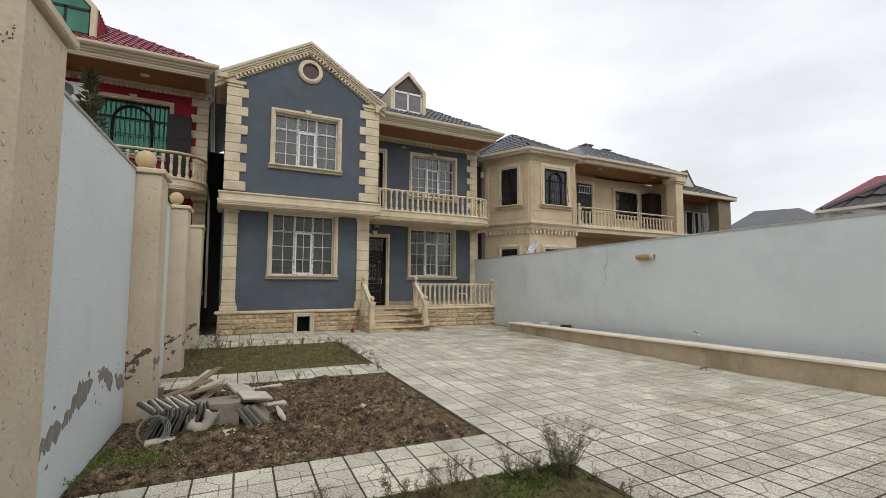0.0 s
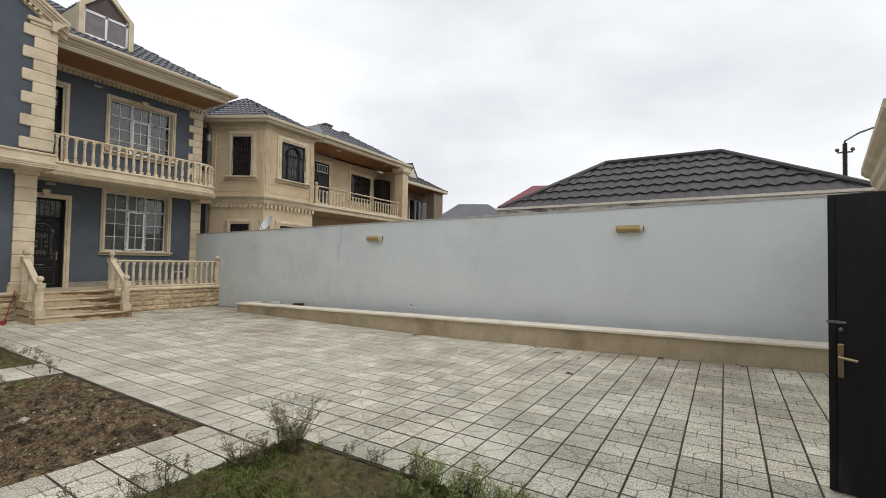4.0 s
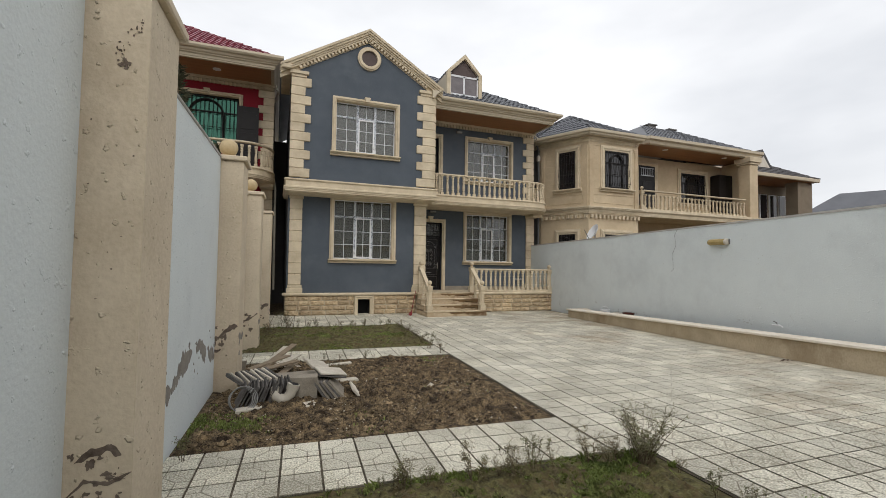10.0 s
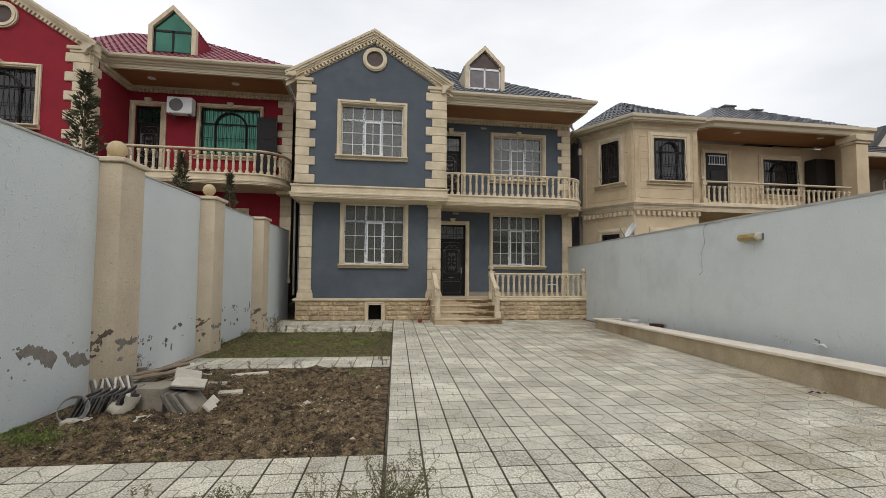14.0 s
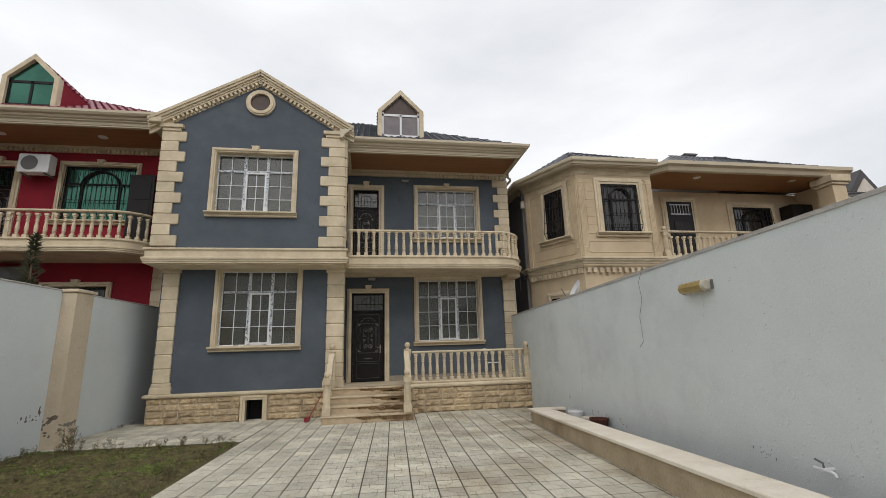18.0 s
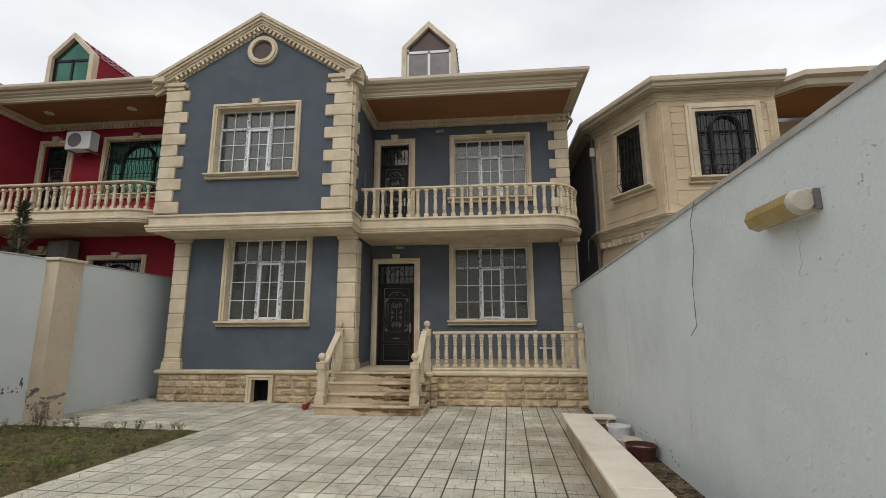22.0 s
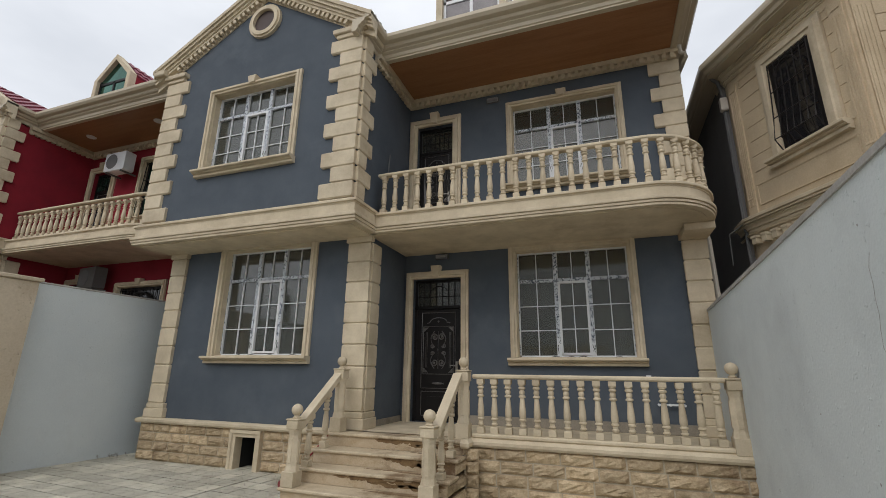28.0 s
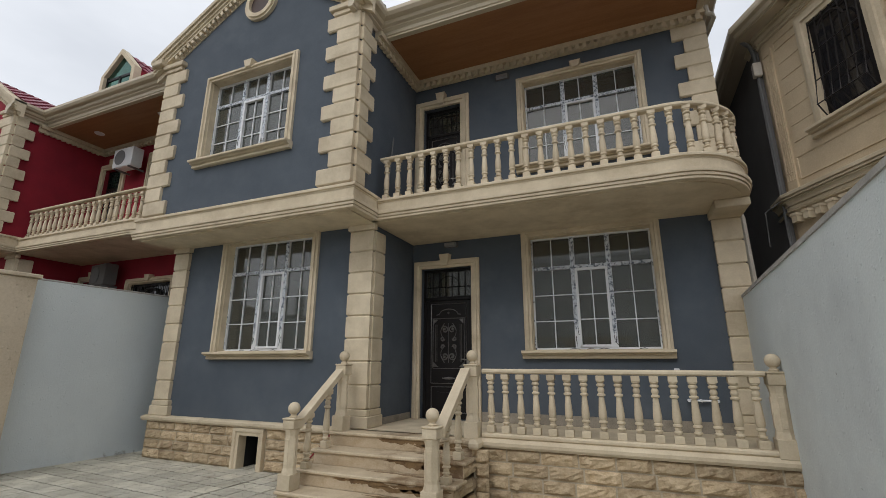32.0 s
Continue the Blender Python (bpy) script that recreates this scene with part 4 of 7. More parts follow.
    dm = part("dormer", Mesh().prism([(dx - dw, dz0 - 0.1), (dx - dw + 0.13, dz0 - 0.1), (dx - dw + 0.13, dz1 - 0.03), (dx, dz2 - 0.17), (dx + dw - 0.13, dz1 - 0.03), (dx + dw - 0.13, dz0 - 0.1), (dx + dw, dz0 - 0.1), (dx + dw, dz1), (dx, dz2), (dx - dw, dz1)], dy - 0.08, dy + 0.10, "y"), M_STONE, H, "cream-framed gabled dormer")
    for cx in (dx - dw, dx + dw - 0.06):
        part("cheek", Mesh().prism([(dy + 0.1, dz0 - 0.15), (dy + 2.2, dz1), (dy + 0.1, dz1)], cx, cx + 0.06, "x"), wallm if green else M_GUTTER, dm)
    metal_roof([(dx - dw, dy + 0.11, dz1 - 0.06), (dx - dw, dy + 3.2, dz1 - 0.06), (dx, dy + 3.2, dz2 - 0.05), (dx, dy + 0.11, dz2 - 0.05)], roofm, "dormer_roof", H)
    metal_roof([(dx + dw, dy + 0.11, dz1 - 0.06), (dx + dw, dy + 3.2, dz1 - 0.06), (dx, dy + 3.2, dz2 - 0.05), (dx, dy + 0.11, dz2 - 0.05)], roofm, "dormer_roof", H)
    wf = M_IRON if green else M_WHITE
    f = Mesh()
    a, b = dx - dw + 0.13, dx + dw - 0.13
    f.box(a, b, dy, dy + 0.05, dz0 + 0.02, dz0 + 0.09).box(a, b, dy, dy + 0.05, dz1 - 0.16, dz1 - 0.09).box(a, a + 0.05, dy, dy + 0.05, dz0, dz1 - 0.02).box(b - 0.05, b, dy, dy + 0.05, dz0, dz1 - 0.02).box(dx - 0.03, dx + 0.03, dy, dy + 0.05, dz0, dz1 - 0.1)
    part("dormer_frame", f, wf, dm)
    part("dormer_pane", Mesh().box(a, b, dy + 0.02, dy + 0.03, dz0, dz1 - 0.125), gl if green else M_DORM, dm)
    part("dormer_pane", Mesh().prism([(a, dz1 - 0.125), (b, dz1 - 0.125), (b, dz1 - 0.03), (dx, dz2 - 0.18), (a, dz1 - 0.03)], dy + 0.02, dy + 0.03, "y"), gl if green else M_ROUND, dm, "dark gable light")
    part("dormer_backing", Mesh().prism([(a, dz0), (b, dz0), (b, dz1 - 0.03), (dx, dz2 - 0.18), (a, dz1 - 0.03)], dy + 0.6, dy + 0.64, "y"), M_CAP if green else M_ROUND, dm)
    part("downpipe", Mesh().tube([(9.72, 1.40, 7.16), (9.75, 1.42, 7.02), (9.80, 1.40, 6.98), (9.82, 1.44, 6.94), (9.74, 1.80, 6.86), (9.71, 1.84, 6.7), (9.71, 1.84, 4.3), (9.80, 1.72, 3.66), (9.83, 1.66, 0.3)], 0.038, 8), M_PVC, H, smooth=True)
    return H


HOUSE = build_house(pose(0, 0, 0), M_BLUE, M_ROOF, "two-storey blue-grey stucco house with cream stone quoins")
arc = [(8.80 + 0.885 * math.sin(math.pi / 2 * k / 14), 1.07 - 0.95 * math.cos(math.pi / 2 * k / 14)) for k in range(15)]
BALC = [(XR + 0.1, 0.12), *arc, (9.685, 1.42)]
railing("balcony_railing", BALC, ZB, 4.84, 0.205, "cream stone balustrade along the balcony, rounded at one end", BAL_LONG)

# plinth of split-face stone, with its coping and cellar opening
PC = part("plinth", wall_with_holes(XL - 0.03, XR + 0.03, 0.075, YF, 0, 0.62, [(2.27, 2.69, 0.0, 0.5)]), M_MORTAR, HOUSE, "split-face limestone plinth")
PP = part("plinth", Mesh().prism([(6.27, -0.24), (6.30, -0.24), (6.30, -0.065), (9.63, -0.065), (9.63, YW), (6.27, YW)], 0, 0.62), M_MORTAR, HOUSE, "split-face limestone porch plinth")


def split_stone(w, h, d=0.035):
    """A stone with a flat bed and a bulged, broken face; it faces -y."""
    nx, ny = 7, 5
    k0 = random.uniform(0, 50)
    vs, fs = [], []
    for j in range(ny + 1):
        for i in range(nx + 1):
            e = (0 < i < nx) and (0 < j < ny)
            x, z = w * i / nx, h * j / ny
            y = -0.008
            if e:
                x += random.uniform(-0.010, 0.010)
                z += random.uniform(-0.006, 0.006)
                y = -d * (0.70 + 0.50 * math.sin(math.pi * i / nx) ** 0.5 * math.sin(math.pi * j / ny) ** 0.5 + 0.95 * noise.noise((x * 11 + k0, z * 11, k0)) + random.uniform(-0.26, 0.26))
            vs.append((x, y, z))
    for j in range(ny):
        for i in range(nx):
            q = j * (nx + 1) + i
            fs.append((q, q + 1, q + nx + 2, q + nx + 1))
    k, t = len(vs), ny * (nx + 1)
    vs += [(0, 0.02, 0), (w, 0.02, 0), (w, 0.02, h), (0, 0.02, h)]
    left, right = [j * (nx + 1) for j in range(ny + 1)], [j * (nx + 1) + nx for j in range(ny + 1)]
    fs += [tuple([k] + list(range(0, nx + 1)) + [k + 1]), tuple([k + 2] + list(range(t + nx, t - 1, -1)) + [k + 3]), tuple([k + 3] + left[::-1] + [k]), tuple([k + 1] + right + [k + 2])]
    return Mesh().add(vs, fs)


def stone_courses(parent, x0, x1, y, z0, z1, n, skip=None, flip=False):
    h = (z1 - z0) / n
    for k in range(n):
        x = x0
        while x < x1 - 0.06:
            w = min(random.uniform(0.33, 0.44), x1 - x)
            if x1 - x - w < 0.14:
                w = x1 - x
            if skip and x < skip[1] and x + w > skip[0]:
                if x < skip[0] - 0.1:
                    w = skip[0] - x
                else:
                    x = skip[1]
                    continue
            part("stone", split_stone(w - 0.020, h - 0.018), M_ROCK, parent, m=pose(x + 0.010, y, z0 + k * h + 0.009))
            x += w


stone_courses(PC, XL - 0.04, 4.24, 0.075, 0.0, 0.61, 4, (2.16, 2.80))
stone_courses(PP, 6.30, 9.64, -0.065, 0.0, 0.61, 4)
for k in range(4):
    part("stone", split_stone(0.155, 0.14), M_ROCK, PP, m=pose(6.30, -0.245, 0.006 + k * 0.1525) )
part("plinth_coping", Mesh().sweep([(XL - 0.04, 0.4), (XL - 0.04, 0.06), (4.30, 0.06)], [(-0.06, 0.61), (0.05, 0.61), (0.07, 0.64), (0.07, 0.675), (0.03, 0.70), (-0.06, 0.70)]), M_STONE, HOUSE)
part("plinth_coping", Mesh().sweep([(6.24, -0.27), (6.30, -0.27), (6.30, -0.075), (9.60, -0.075), (9.60, 0.2)], [(-0.10, 0.61), (0.04, 0.61), (0.06, 0.64), (0.06, 0.675), (0.02, 0.715), (-0.10, 0.715)]), M_STONE, HOUSE)
part("porch_floor", Mesh().box(4.24, 9.62, -0.06, YW, 0.60, ZF), M_STONE, HOUSE, "cream stone porch floor")
part("skirting", Mesh().box(5.81, 9.32, YW - 0.02, YW, ZF, 0.85, 0.004).box(XR, XR + 0.02, YF + 0.32, YW - 0.02, ZF, 0.80, 0.004), M_CONC, HOUSE, "grey-beige stone skirting")
part("cellar_opening", Mesh().hoop([(2.28, 0.0), (2.28, 0.49), (2.68, 0.49), (2.68, 0.0)], [(0, -0.10), (0, 0.06), (0.05, 0.065), (0.06, 0.085), (0.11, 0.085), (0.11, -0.02), (0.012, -0.10)], 0.085), M_STONE, HOUSE, "stone-framed cellar opening")
# lining and back coloured near black in place of the shade inside
part("cellar_liner", Mesh().hoop([(2.285, 0.0), (2.285, 0.485), (2.675, 0.485), (2.675, 0.0)], [(0, -0.44), (0, -0.101), (0.012, -0.101), (0.012, -0.44)], 0.085), M_DARK, HOUSE, "near-black lining that stands for the shade in the cellar opening")
part("cellar_back", Mesh().box(2.2, 2.76, 0.50, 0.54, 0, 0.55), M_DARK, HOUSE)

# stairs
ST = thing("entrance_stairs", "worn cream stone entrance steps with brown water stains", "stairs")
for k, (y0, z) in enumerate(((-1.24, 0.175), (-0.93, 0.35), (-0.62, 0.525), (-0.31, 0.70))):
    part("riser", Mesh().box(4.225, 6.262, y0 + 0.03, -0.06, z - 0.175, z - 0.04), M_STEP, ST)
    part("cheek", split_stone(-0.06 - y0 - 0.06, 0.125), M_ROCK, ST, m=pose(6.264, y0 + 0.035, z - 0.172, 0, 0, 90))
    part("tread", Mesh().box(4.19, 6.31, y0, y0 + 0.34, z - 0.042, z, 0.012), M_TREAD, ST)


def stair_rail(x, yf, zf, yb, zb, name):
    r = thing(name, "sloping cream stone stair balustrade with two balusters", "railing")
    v = Mesh()
    w = 0.06
    v.add([(x + s * w, y, z + d) for y, z in ((yf, zf), (yb, zb)) for s, d in ((-1, -0.09), (1, -0.09), (1, 0.0), (-1, 0.0))], [(0, 1, 2, 3), (4, 7, 6, 5), (0, 4, 5, 1), (1, 5, 6, 2), (2, 6, 7, 3), (3, 7, 4, 0)])
    part("handrail", v, M_STONE, r)
    for y, zb0 in ((-0.86, 0.35), (-0.50, 0.525)):
        zt = zf + (zb - zf) * (y - yf) / (yb - yf) - 0.09
        k = (zt - zb0) / 0.69
        part("baluster", BAL_LONG, None, r, m=Matrix.LocRotScale((x, y, zb0), None, (1, 1, k)))
    return r


for x, xb in ((4.31, 4.33), (6.13, 6.22)):
    newel("newel_post", x, -1.14, 0.175, 1.065, "cream stone newel post with a ball finial")
    newel("newel_post", xb, -0.19 if x < 5 else -0.10, ZF, 1.69, "tall cream stone newel post with a ball finial")
    stair_rail((x + xb) / 2, -1.06, 0.93, -0.24, 1.54, "stair_railing")
newel("newel_post", 9.45, -0.03, ZF, 1.63, "cream stone newel post with a ball finial beside the wall")
railing("porch_railing", [(6.34, -0.03), (9.36, -0.03)], 0.715, 1.53, 0.187, "cream stone balustrade along the porch", BAL_LONG)

# ---- the yard ----
gm = Mesh().add([(x * 90.0, y * 90.0, -0.09) for y in (-10, 10) for x in (-10, 10)], [(0, 1, 3, 2)])
solo("ground", gm, M_SOIL, "bare brown earth reaching to the horizon", "ground", kind="structure")
UL, UR = -0.52, 9.51
WALL_L = solo("wall_left", Mesh().box(UL - 0.22, UL, -15.9, 1.6, -0.1, 2.88), M_WALLP, "pale blue-grey plastered yard wall", "wall", kind="structure", m=YARD)
WALL_R = solo("wall_right", Mesh().prism([(-16.2, -0.1), (2.2, -0.1), (2.2, 2.47), (-16.2, 2.735)], UR, UR + 0.22, "x"), M_WALLP, "long pale blue-grey plastered yard wall", "wall", kind="structure", m=YARD)
part("coping", Mesh().prism([(-16.2, 2.735), (2.2, 2.47), (2.2, 2.51), (-16.2, 2.775)], UR - 0.014, UR + 0.235, "x"), M_CAPG, WALL_R, "thin grey coping")
part("coping", Mesh().box(UL - 0.235, UL + 0.014, -15.9, 1.6, 2.88, 2.91, 0.006), M_CAPG, WALL_L, "thin grey coping")
for v, ball in ((-11.72, True), (-8.02, True), (-5.18, True), (-2.06, False)):
    p = thing("wall_pillar", "beige plastered pillar with chipped base on the yard wall" if ball else "beige plastered pillar with a flat cap", "pillar", "pillars of the yard wall", m=yard(UL, v))
    part("shaft", Mesh().box(-0.24, 0.265, -0.25, 0.25, -0.1, 2.86, 0.012), M_BEIGEP, p)
    part("cap", Mesh().box(-0.28, 0.305, -0.29, 0.29, 2.86, 2.92, 0.01), M_BEIGEP, p)
    if ball:
        part("ball", Mesh().lathe([(0.09, 2.92), (0.09, 2.945), (0.06, 2.96), (0.06, 2.985)], 0.05, 0).ball((0.05, 0, 3.075), 0.115), M_BALL, p, "ochre stone ball finial", smooth=True)

PL = thing("planter", "long low beige stone planter with a pale coping", "planter", m=YARD)
UP, V0, V1 = 8.80, -16.0, -1.83


def cope_top(v):
    return 0.27 + 0.0195 * (V1 - v)


part("front_wall", Mesh().prism([(V0, -0.1), (V1, -0.1), (V1, cope_top(V1) - 0.046), (V0, cope_top(V0) - 0.046)], UP, UP + 0.15, "x").box(UP + 0.15, UR, V1 - 0.15, V1, -0.1, cope_top(V1) - 0.046), M_PLANT, PL)
v = V0
while v < V1:
    e = min(v + 1.18, V1 + 0.03)
    part("coping_slab", Mesh().box(UP - 0.065, UP + 0.36, -(e - v) / 2 + 0.001, (e - v) / 2 - 0.001, -0.046, 0, 0.008), M_COPE, PL, m=pose(0, (v + e) / 2, cope_top((v + e) / 2) + random.uniform(-0.001, 0.001), -1.117))
    v = e
part("coping_slab", Mesh().box(UP + 0.362, UR, V1 - 0.19, V1 + 0.03, cope_top(V1) - 0.046, cope_top(V1), 0.008), M_COPE, PL)
part("soil", Mesh().prism([(V0, -0.1), (V1 - 0.15, -0.1), (V1 - 0.15, 0.16), (V0, 0.40)], UP + 0.15, UR, "x"), M_SOIL, PL)

# unseen wall, added to keep bright sky out of the lower window reflections
solo("wall_street_opposite", Mesh().box(-14.0, 24.0, -28.4, -28.0, -0.1, 10.4), M_WALLF, "unseen plain wall added across the street for the lower windows to reflect", "wall", kind="structure", m=YARD)

# front wall and gate
VF = -15.72
STREET = YARD @ pose(4.3, -15.76, 0, 0, 0, -8.6)
WALL_F = solo("wall_front", wall_with_holes(-5.3, 5.4, -0.25, 0.0, -0.1, 2.82, [(0.28, 1.40, -0.1, 2.25)]), M_WALLF, "rough pale grey plastered street wall", "wall", kind="structure", m=STREET)
part("cornice", Mesh().prism([(-0.3, 2.80), (0.02, 2.80), (0.025, 2.83), (0.05, 2.845), (0.05, 2.87), (0.08, 2.885), (0.085, 2.91), (0.105, 2.93), (0.11, 2.95), (0.135, 2.96), (0.135, 3.0), (-0.3, 3.0)], -5.3, 1.15, "x"), M_STONE, WALL_F, "cream stone cornice")
gp = thing("gate_pillar", "grey and beige plastered gate pillar", "pillar", m=YARD)
part("shaft", Mesh().box(4.10, 4.42, VF - 0.06, VF + 0.262, -0.1, 2.54, 0.012), M_GREYPL, gp)
part("facing", Mesh().box(4.08, 4.43, VF + 0.262, VF + 0.282, -0.1, 2.32, 0.006), M_BEIGEP, gp, "beige plaster facing")
pt = thing("gate_portal", "carved cream stone gate portal with a projecting entablature", "gate portal", m=STREET)
part("entablature", Mesh().prism([(-0.2, 2.66), (0.22, 2.66), (0.23, 2.74), (0.27, 2.78), (0.28, 2.86), (0.33, 2.89), (0.37, 2.93), (0.37, 3.00), (-0.2, 3.00)], 1.15, 4.6, "x"), M_STONE, pt)
part("corbel", Mesh().prism([(0.0, 2.66), (0.22, 2.66), (0.24, 2.56), (0.17, 2.50), (0.18, 2.42), (0.10, 2.36), (0.07, 2.26), (0.0, 2.22)], 1.28, 1.44, "x"), M_STONE, pt)
part("rosette", Mesh().ball((0, 0, 0), 0.045, 10, 6, 0.6), M_STONE, pt, m=pose(1.27, 0.13, 2.52, 0, 90, 0))
part("rosette", Mesh().ball((0, 0, 0), 0.035, 10, 6, 0.6), M_STONE, pt, m=pose(1.27, 0.08, 2.40, 0, 90, 0))
part("pier", Mesh().box(1.44, 1.84, 0.0, 0.12, -0.1, 2.66, 0.012), M_STONE, pt)
gt = thing("gate", "black sheet-steel garden gate standing open with a brass handle", "gate", m=yard(4.60, -15.70, 0.05, 69))
part("leaf", Mesh().box(0, 0.62, -0.02, 0.02, 0, 2.10, 0.006), M_GATE, gt)
for a in (0.0, 0.58):
    part("stile", Mesh().box(a, a + 0.04, -0.03, 0.03, 0, 2.10, 0.005), M_IRON, gt)
part("handle", Mesh().box(0.535, 0.57, 0.02, 0.034, 0.80, 1.04, 0.006).tube([(0.552, 0.03, 0.95), (0.552, 0.08, 0.95), (0.45, 0.085, 0.94)], 0.011, 7), M_BRASS, gt, "brass lever handle", smooth=True)
part("bolt", Mesh().box(0.52, 0.63, 0.02, 0.035, 1.18, 1.20, 0.003).ball((0.55, 0.03, 1.14), 0.016, 8, 5), M_CABLE, gt, "small steel bolt")
ub = thing("utility_box", "chipped teal plastic meter box fixed low on the wall", "meter box", m=yard(3.86, VF + 0.02, 0.335))
part("body", Mesh().box(-0.15, 0.15, -0.08, 0.20, 0, 0.24, 0.038), M_TEAL, ub)
part("lid", Mesh().prism([(-0.08, 0.24), (0.21, 0.24), (0.21, 0.265), (0.16, 0.29), (-0.08, 0.29)], -0.16, 0.16, "x"), M_TEAL, ub)
part("hinge", Mesh().box(-0.14, -0.10, 0.02, 0.05, 0.287, 0.300, 0.003).box(0.09, 0.13, 0.02, 0.05, 0.287, 0.300, 0.003), M_TEAL, ub)
part("pipe", Mesh().tube([(0.07, 0.08, 0.0), (0.07, 0.08, -0.45)], 0.022, 8), M_PVC, ub, smooth=True)
part("pipe", Mesh().tube([(-0.05, 0.19, 0.06), (-0.05, 0.24, 0.05), (-0.05, 0.25, 0.0), (-0.05, 0.25, -0.45)], 0.024, 8), M_PVC, ub, smooth=True)

# lamps on the wall
for v, z in ((-6.735, 2.21), (-12.98, 2.30)):
    lp = thing("wall_lamp", "yellowed plastic bulkhead lamp on the yard wall", "lamp", "lamps of the yard wall", m=yard(UR, v, z))
    part("base", Mesh().box(-0.05, 0, -0.21, 0.225, 0.035, 0.072, 0.008).box(-0.022, 0, -0.21, 0.225, -0.06, 0.035, 0.006), M_CAP, lp)
    part("diffuser", Mesh().tube([(-0.075, -0.19, 0), (-0.075, 0.205, 0), (-0.075, 0.235, 0)], [0.070, 0.070, 0.052], 8), M_MUSTARD, lp, "faceted mustard-yellow diffuser")
    part("end_cap", Mesh().tube([(-0.075, -0.19, 0), (-0.075, -0.21, 0), (-0.075, -0.228, 0)], [0.069, 0.067, 0.050], 12), M_PVC, lp, "pale plastic end cap", smooth=True)
    part("bracket", Mesh().box(-0.03, 0, -0.240, -0.228, -0.05, 0.06, 0.004), M_CABLE, lp, "dark mounting bracket")

# paving
U0 = 3.05
def rise(u, v):
    """How far the paving climbs towards the street beside the planter."""
    return 0.15 * max(0.0, (-9.4 - v) / 6.0) * min(1.0, max(0.0, (u - 3.4) / 5.2))


def tile_mesh(m, u, v, z, turn):
    """A square concrete tile: two cut-off corner fields and two small squares, parted by shallow grooves."""
    e, g, s = 0.1415, 0.0052, 0.092
    k = len(m.v)
    m.box(u - e, u + e, v - e, v + e, z - 0.03, z - 0.0022)
    q = e - s
    fields = [[(-e, -e), (q - g, -e), (q - g, -q - g * 0.4), (-q - g * 0.4, q - g), (-e, q - g)], [(e, e), (-q + g, e), (-q + g, q + g * 0.4), (q + g * 0.4, -q + g), (e, -q + g)],
              [(e, -e), (e, -q - g), (q + g, -q - g), (q + g, -e)], [(-e, e), (-e, q + g), (-q - g, q + g), (-q - g, e)]]
    for f in fields:
        h = len(m.v)
        m.prism([(u + (y if turn else x) * (-1 if turn else 1), v + (x if turn else y)) for x, y in f], z - 0.008, z)
        m.f.append((k, h, h + 1))


pv = Mesh()
for a0, a1, b0, b1 in ((U0 + 0.3, UP, -16.2, 0.9), (U0, U0 + 0.3, -16.2, -14.6), (U0, U0 + 0.3, -11.14, 0.9), (UL, U0, -11.14, -10.24), (UL, U0, -6.75, -5.85), (UL, U0, -2.5, 0.6), (UP, UR, V1, 1.2), (UL, U0, -16.2, -14.6)):
    nu, nv = max(1, round((a1 - a0) / 0.6)), max(1, round((b1 - b0) / 0.6))
    for i in range(nu):
        for j in range(nv):
            q = [(a0 + (a1 - a0) * (i + p) / nu, b0 + (b1 - b0) * (j + r) / nv) for p, r in ((0, 0), (1, 0), (1, 1), (0, 1))]
            pv.add([(x, y, rise(x, y) - 0.0100) for x, y in q], [(0, 1, 2, 3)])
PAVE = solo("paving", pv, M_JOINT, "pale square paving tiles with dark joints", "paving", kind="structure", m=YARD)
TM = Mesh()
tile_mesh(TM, 0, 0, 0, 0)
TILE = TM.data("tile", M_TILE)
TILE.materials.append(M_GROOVE)
TILE_FACES = len(TM.f)
for q in TILE.polygons[:6]:
    q.material_index = 1
REST = []
for i in range(-2, 40):
    for j in range(-54, 4):
        u, v = U0 + i * 0.3 + 0.165, j * 0.3 + 0.09
        if u > UP + 0.13 and v < V1:
            continue
        if u > UR or v > 0.42:
            continue
        if u < U0 or v < -16.1 or (u < U0 + 0.3 and -14.6 < v < -11.14):
            continue
        REST.append((u, v))
for k in range(-12, 0):
    for v in (-10.39, -10.69, -10.99, -6.60, -6.30, -6.0, -2.35, -2.05, -1.75, -1.45, -1.15, -0.85, -0.55, -0.25, 0.05, 0.35, -14.75, -15.05, -15.35, -15.65):
        u = U0 + k * 0.3 + 0.15
        if u > UL:
            REST.append((u, v))
random.shuffle(REST)
REST.sort(key=lambda p: abs(p[0] - 4.2) * 0.6 + abs(p[1] + 9.3))
for u, v in REST[:300]:
    part("tile", TILE, None, PAVE, m=pose(u, v, rise(u, v) + random.uniform(-0.0002, 0.0012), math.degrees(rise(u, v + 0.5) - rise(u, v - 0.5)) + random.uniform(-0.12, 0.12), random.uniform(-0.12, 0.12), 90 * ((math.floor(u / 0.3 + 0.2) + math.floor(v / 0.3 + 0.2)) % 2)))
rest = Mesh()
for u, v in REST[300:]:
    z = random.uniform(-0.0002, 0.0012)
    tile_mesh(rest, u, v, z, (math.floor(u / 0.3 + 0.2) + math.floor(v / 0.3 + 0.2)) % 2)
rest.v = [(x, y, z + rise(x, y)) for x, y, z in rest.v]
tiles = tagged(part("tiles", rest, M_TILE, PAVE), kind="stuff")
tiles.data.materials.append(M_GROOVE)
for k, q in enumerate(tiles.data.polygons):
    q.material_index = 1 if k % TILE_FACES < 6 else 0


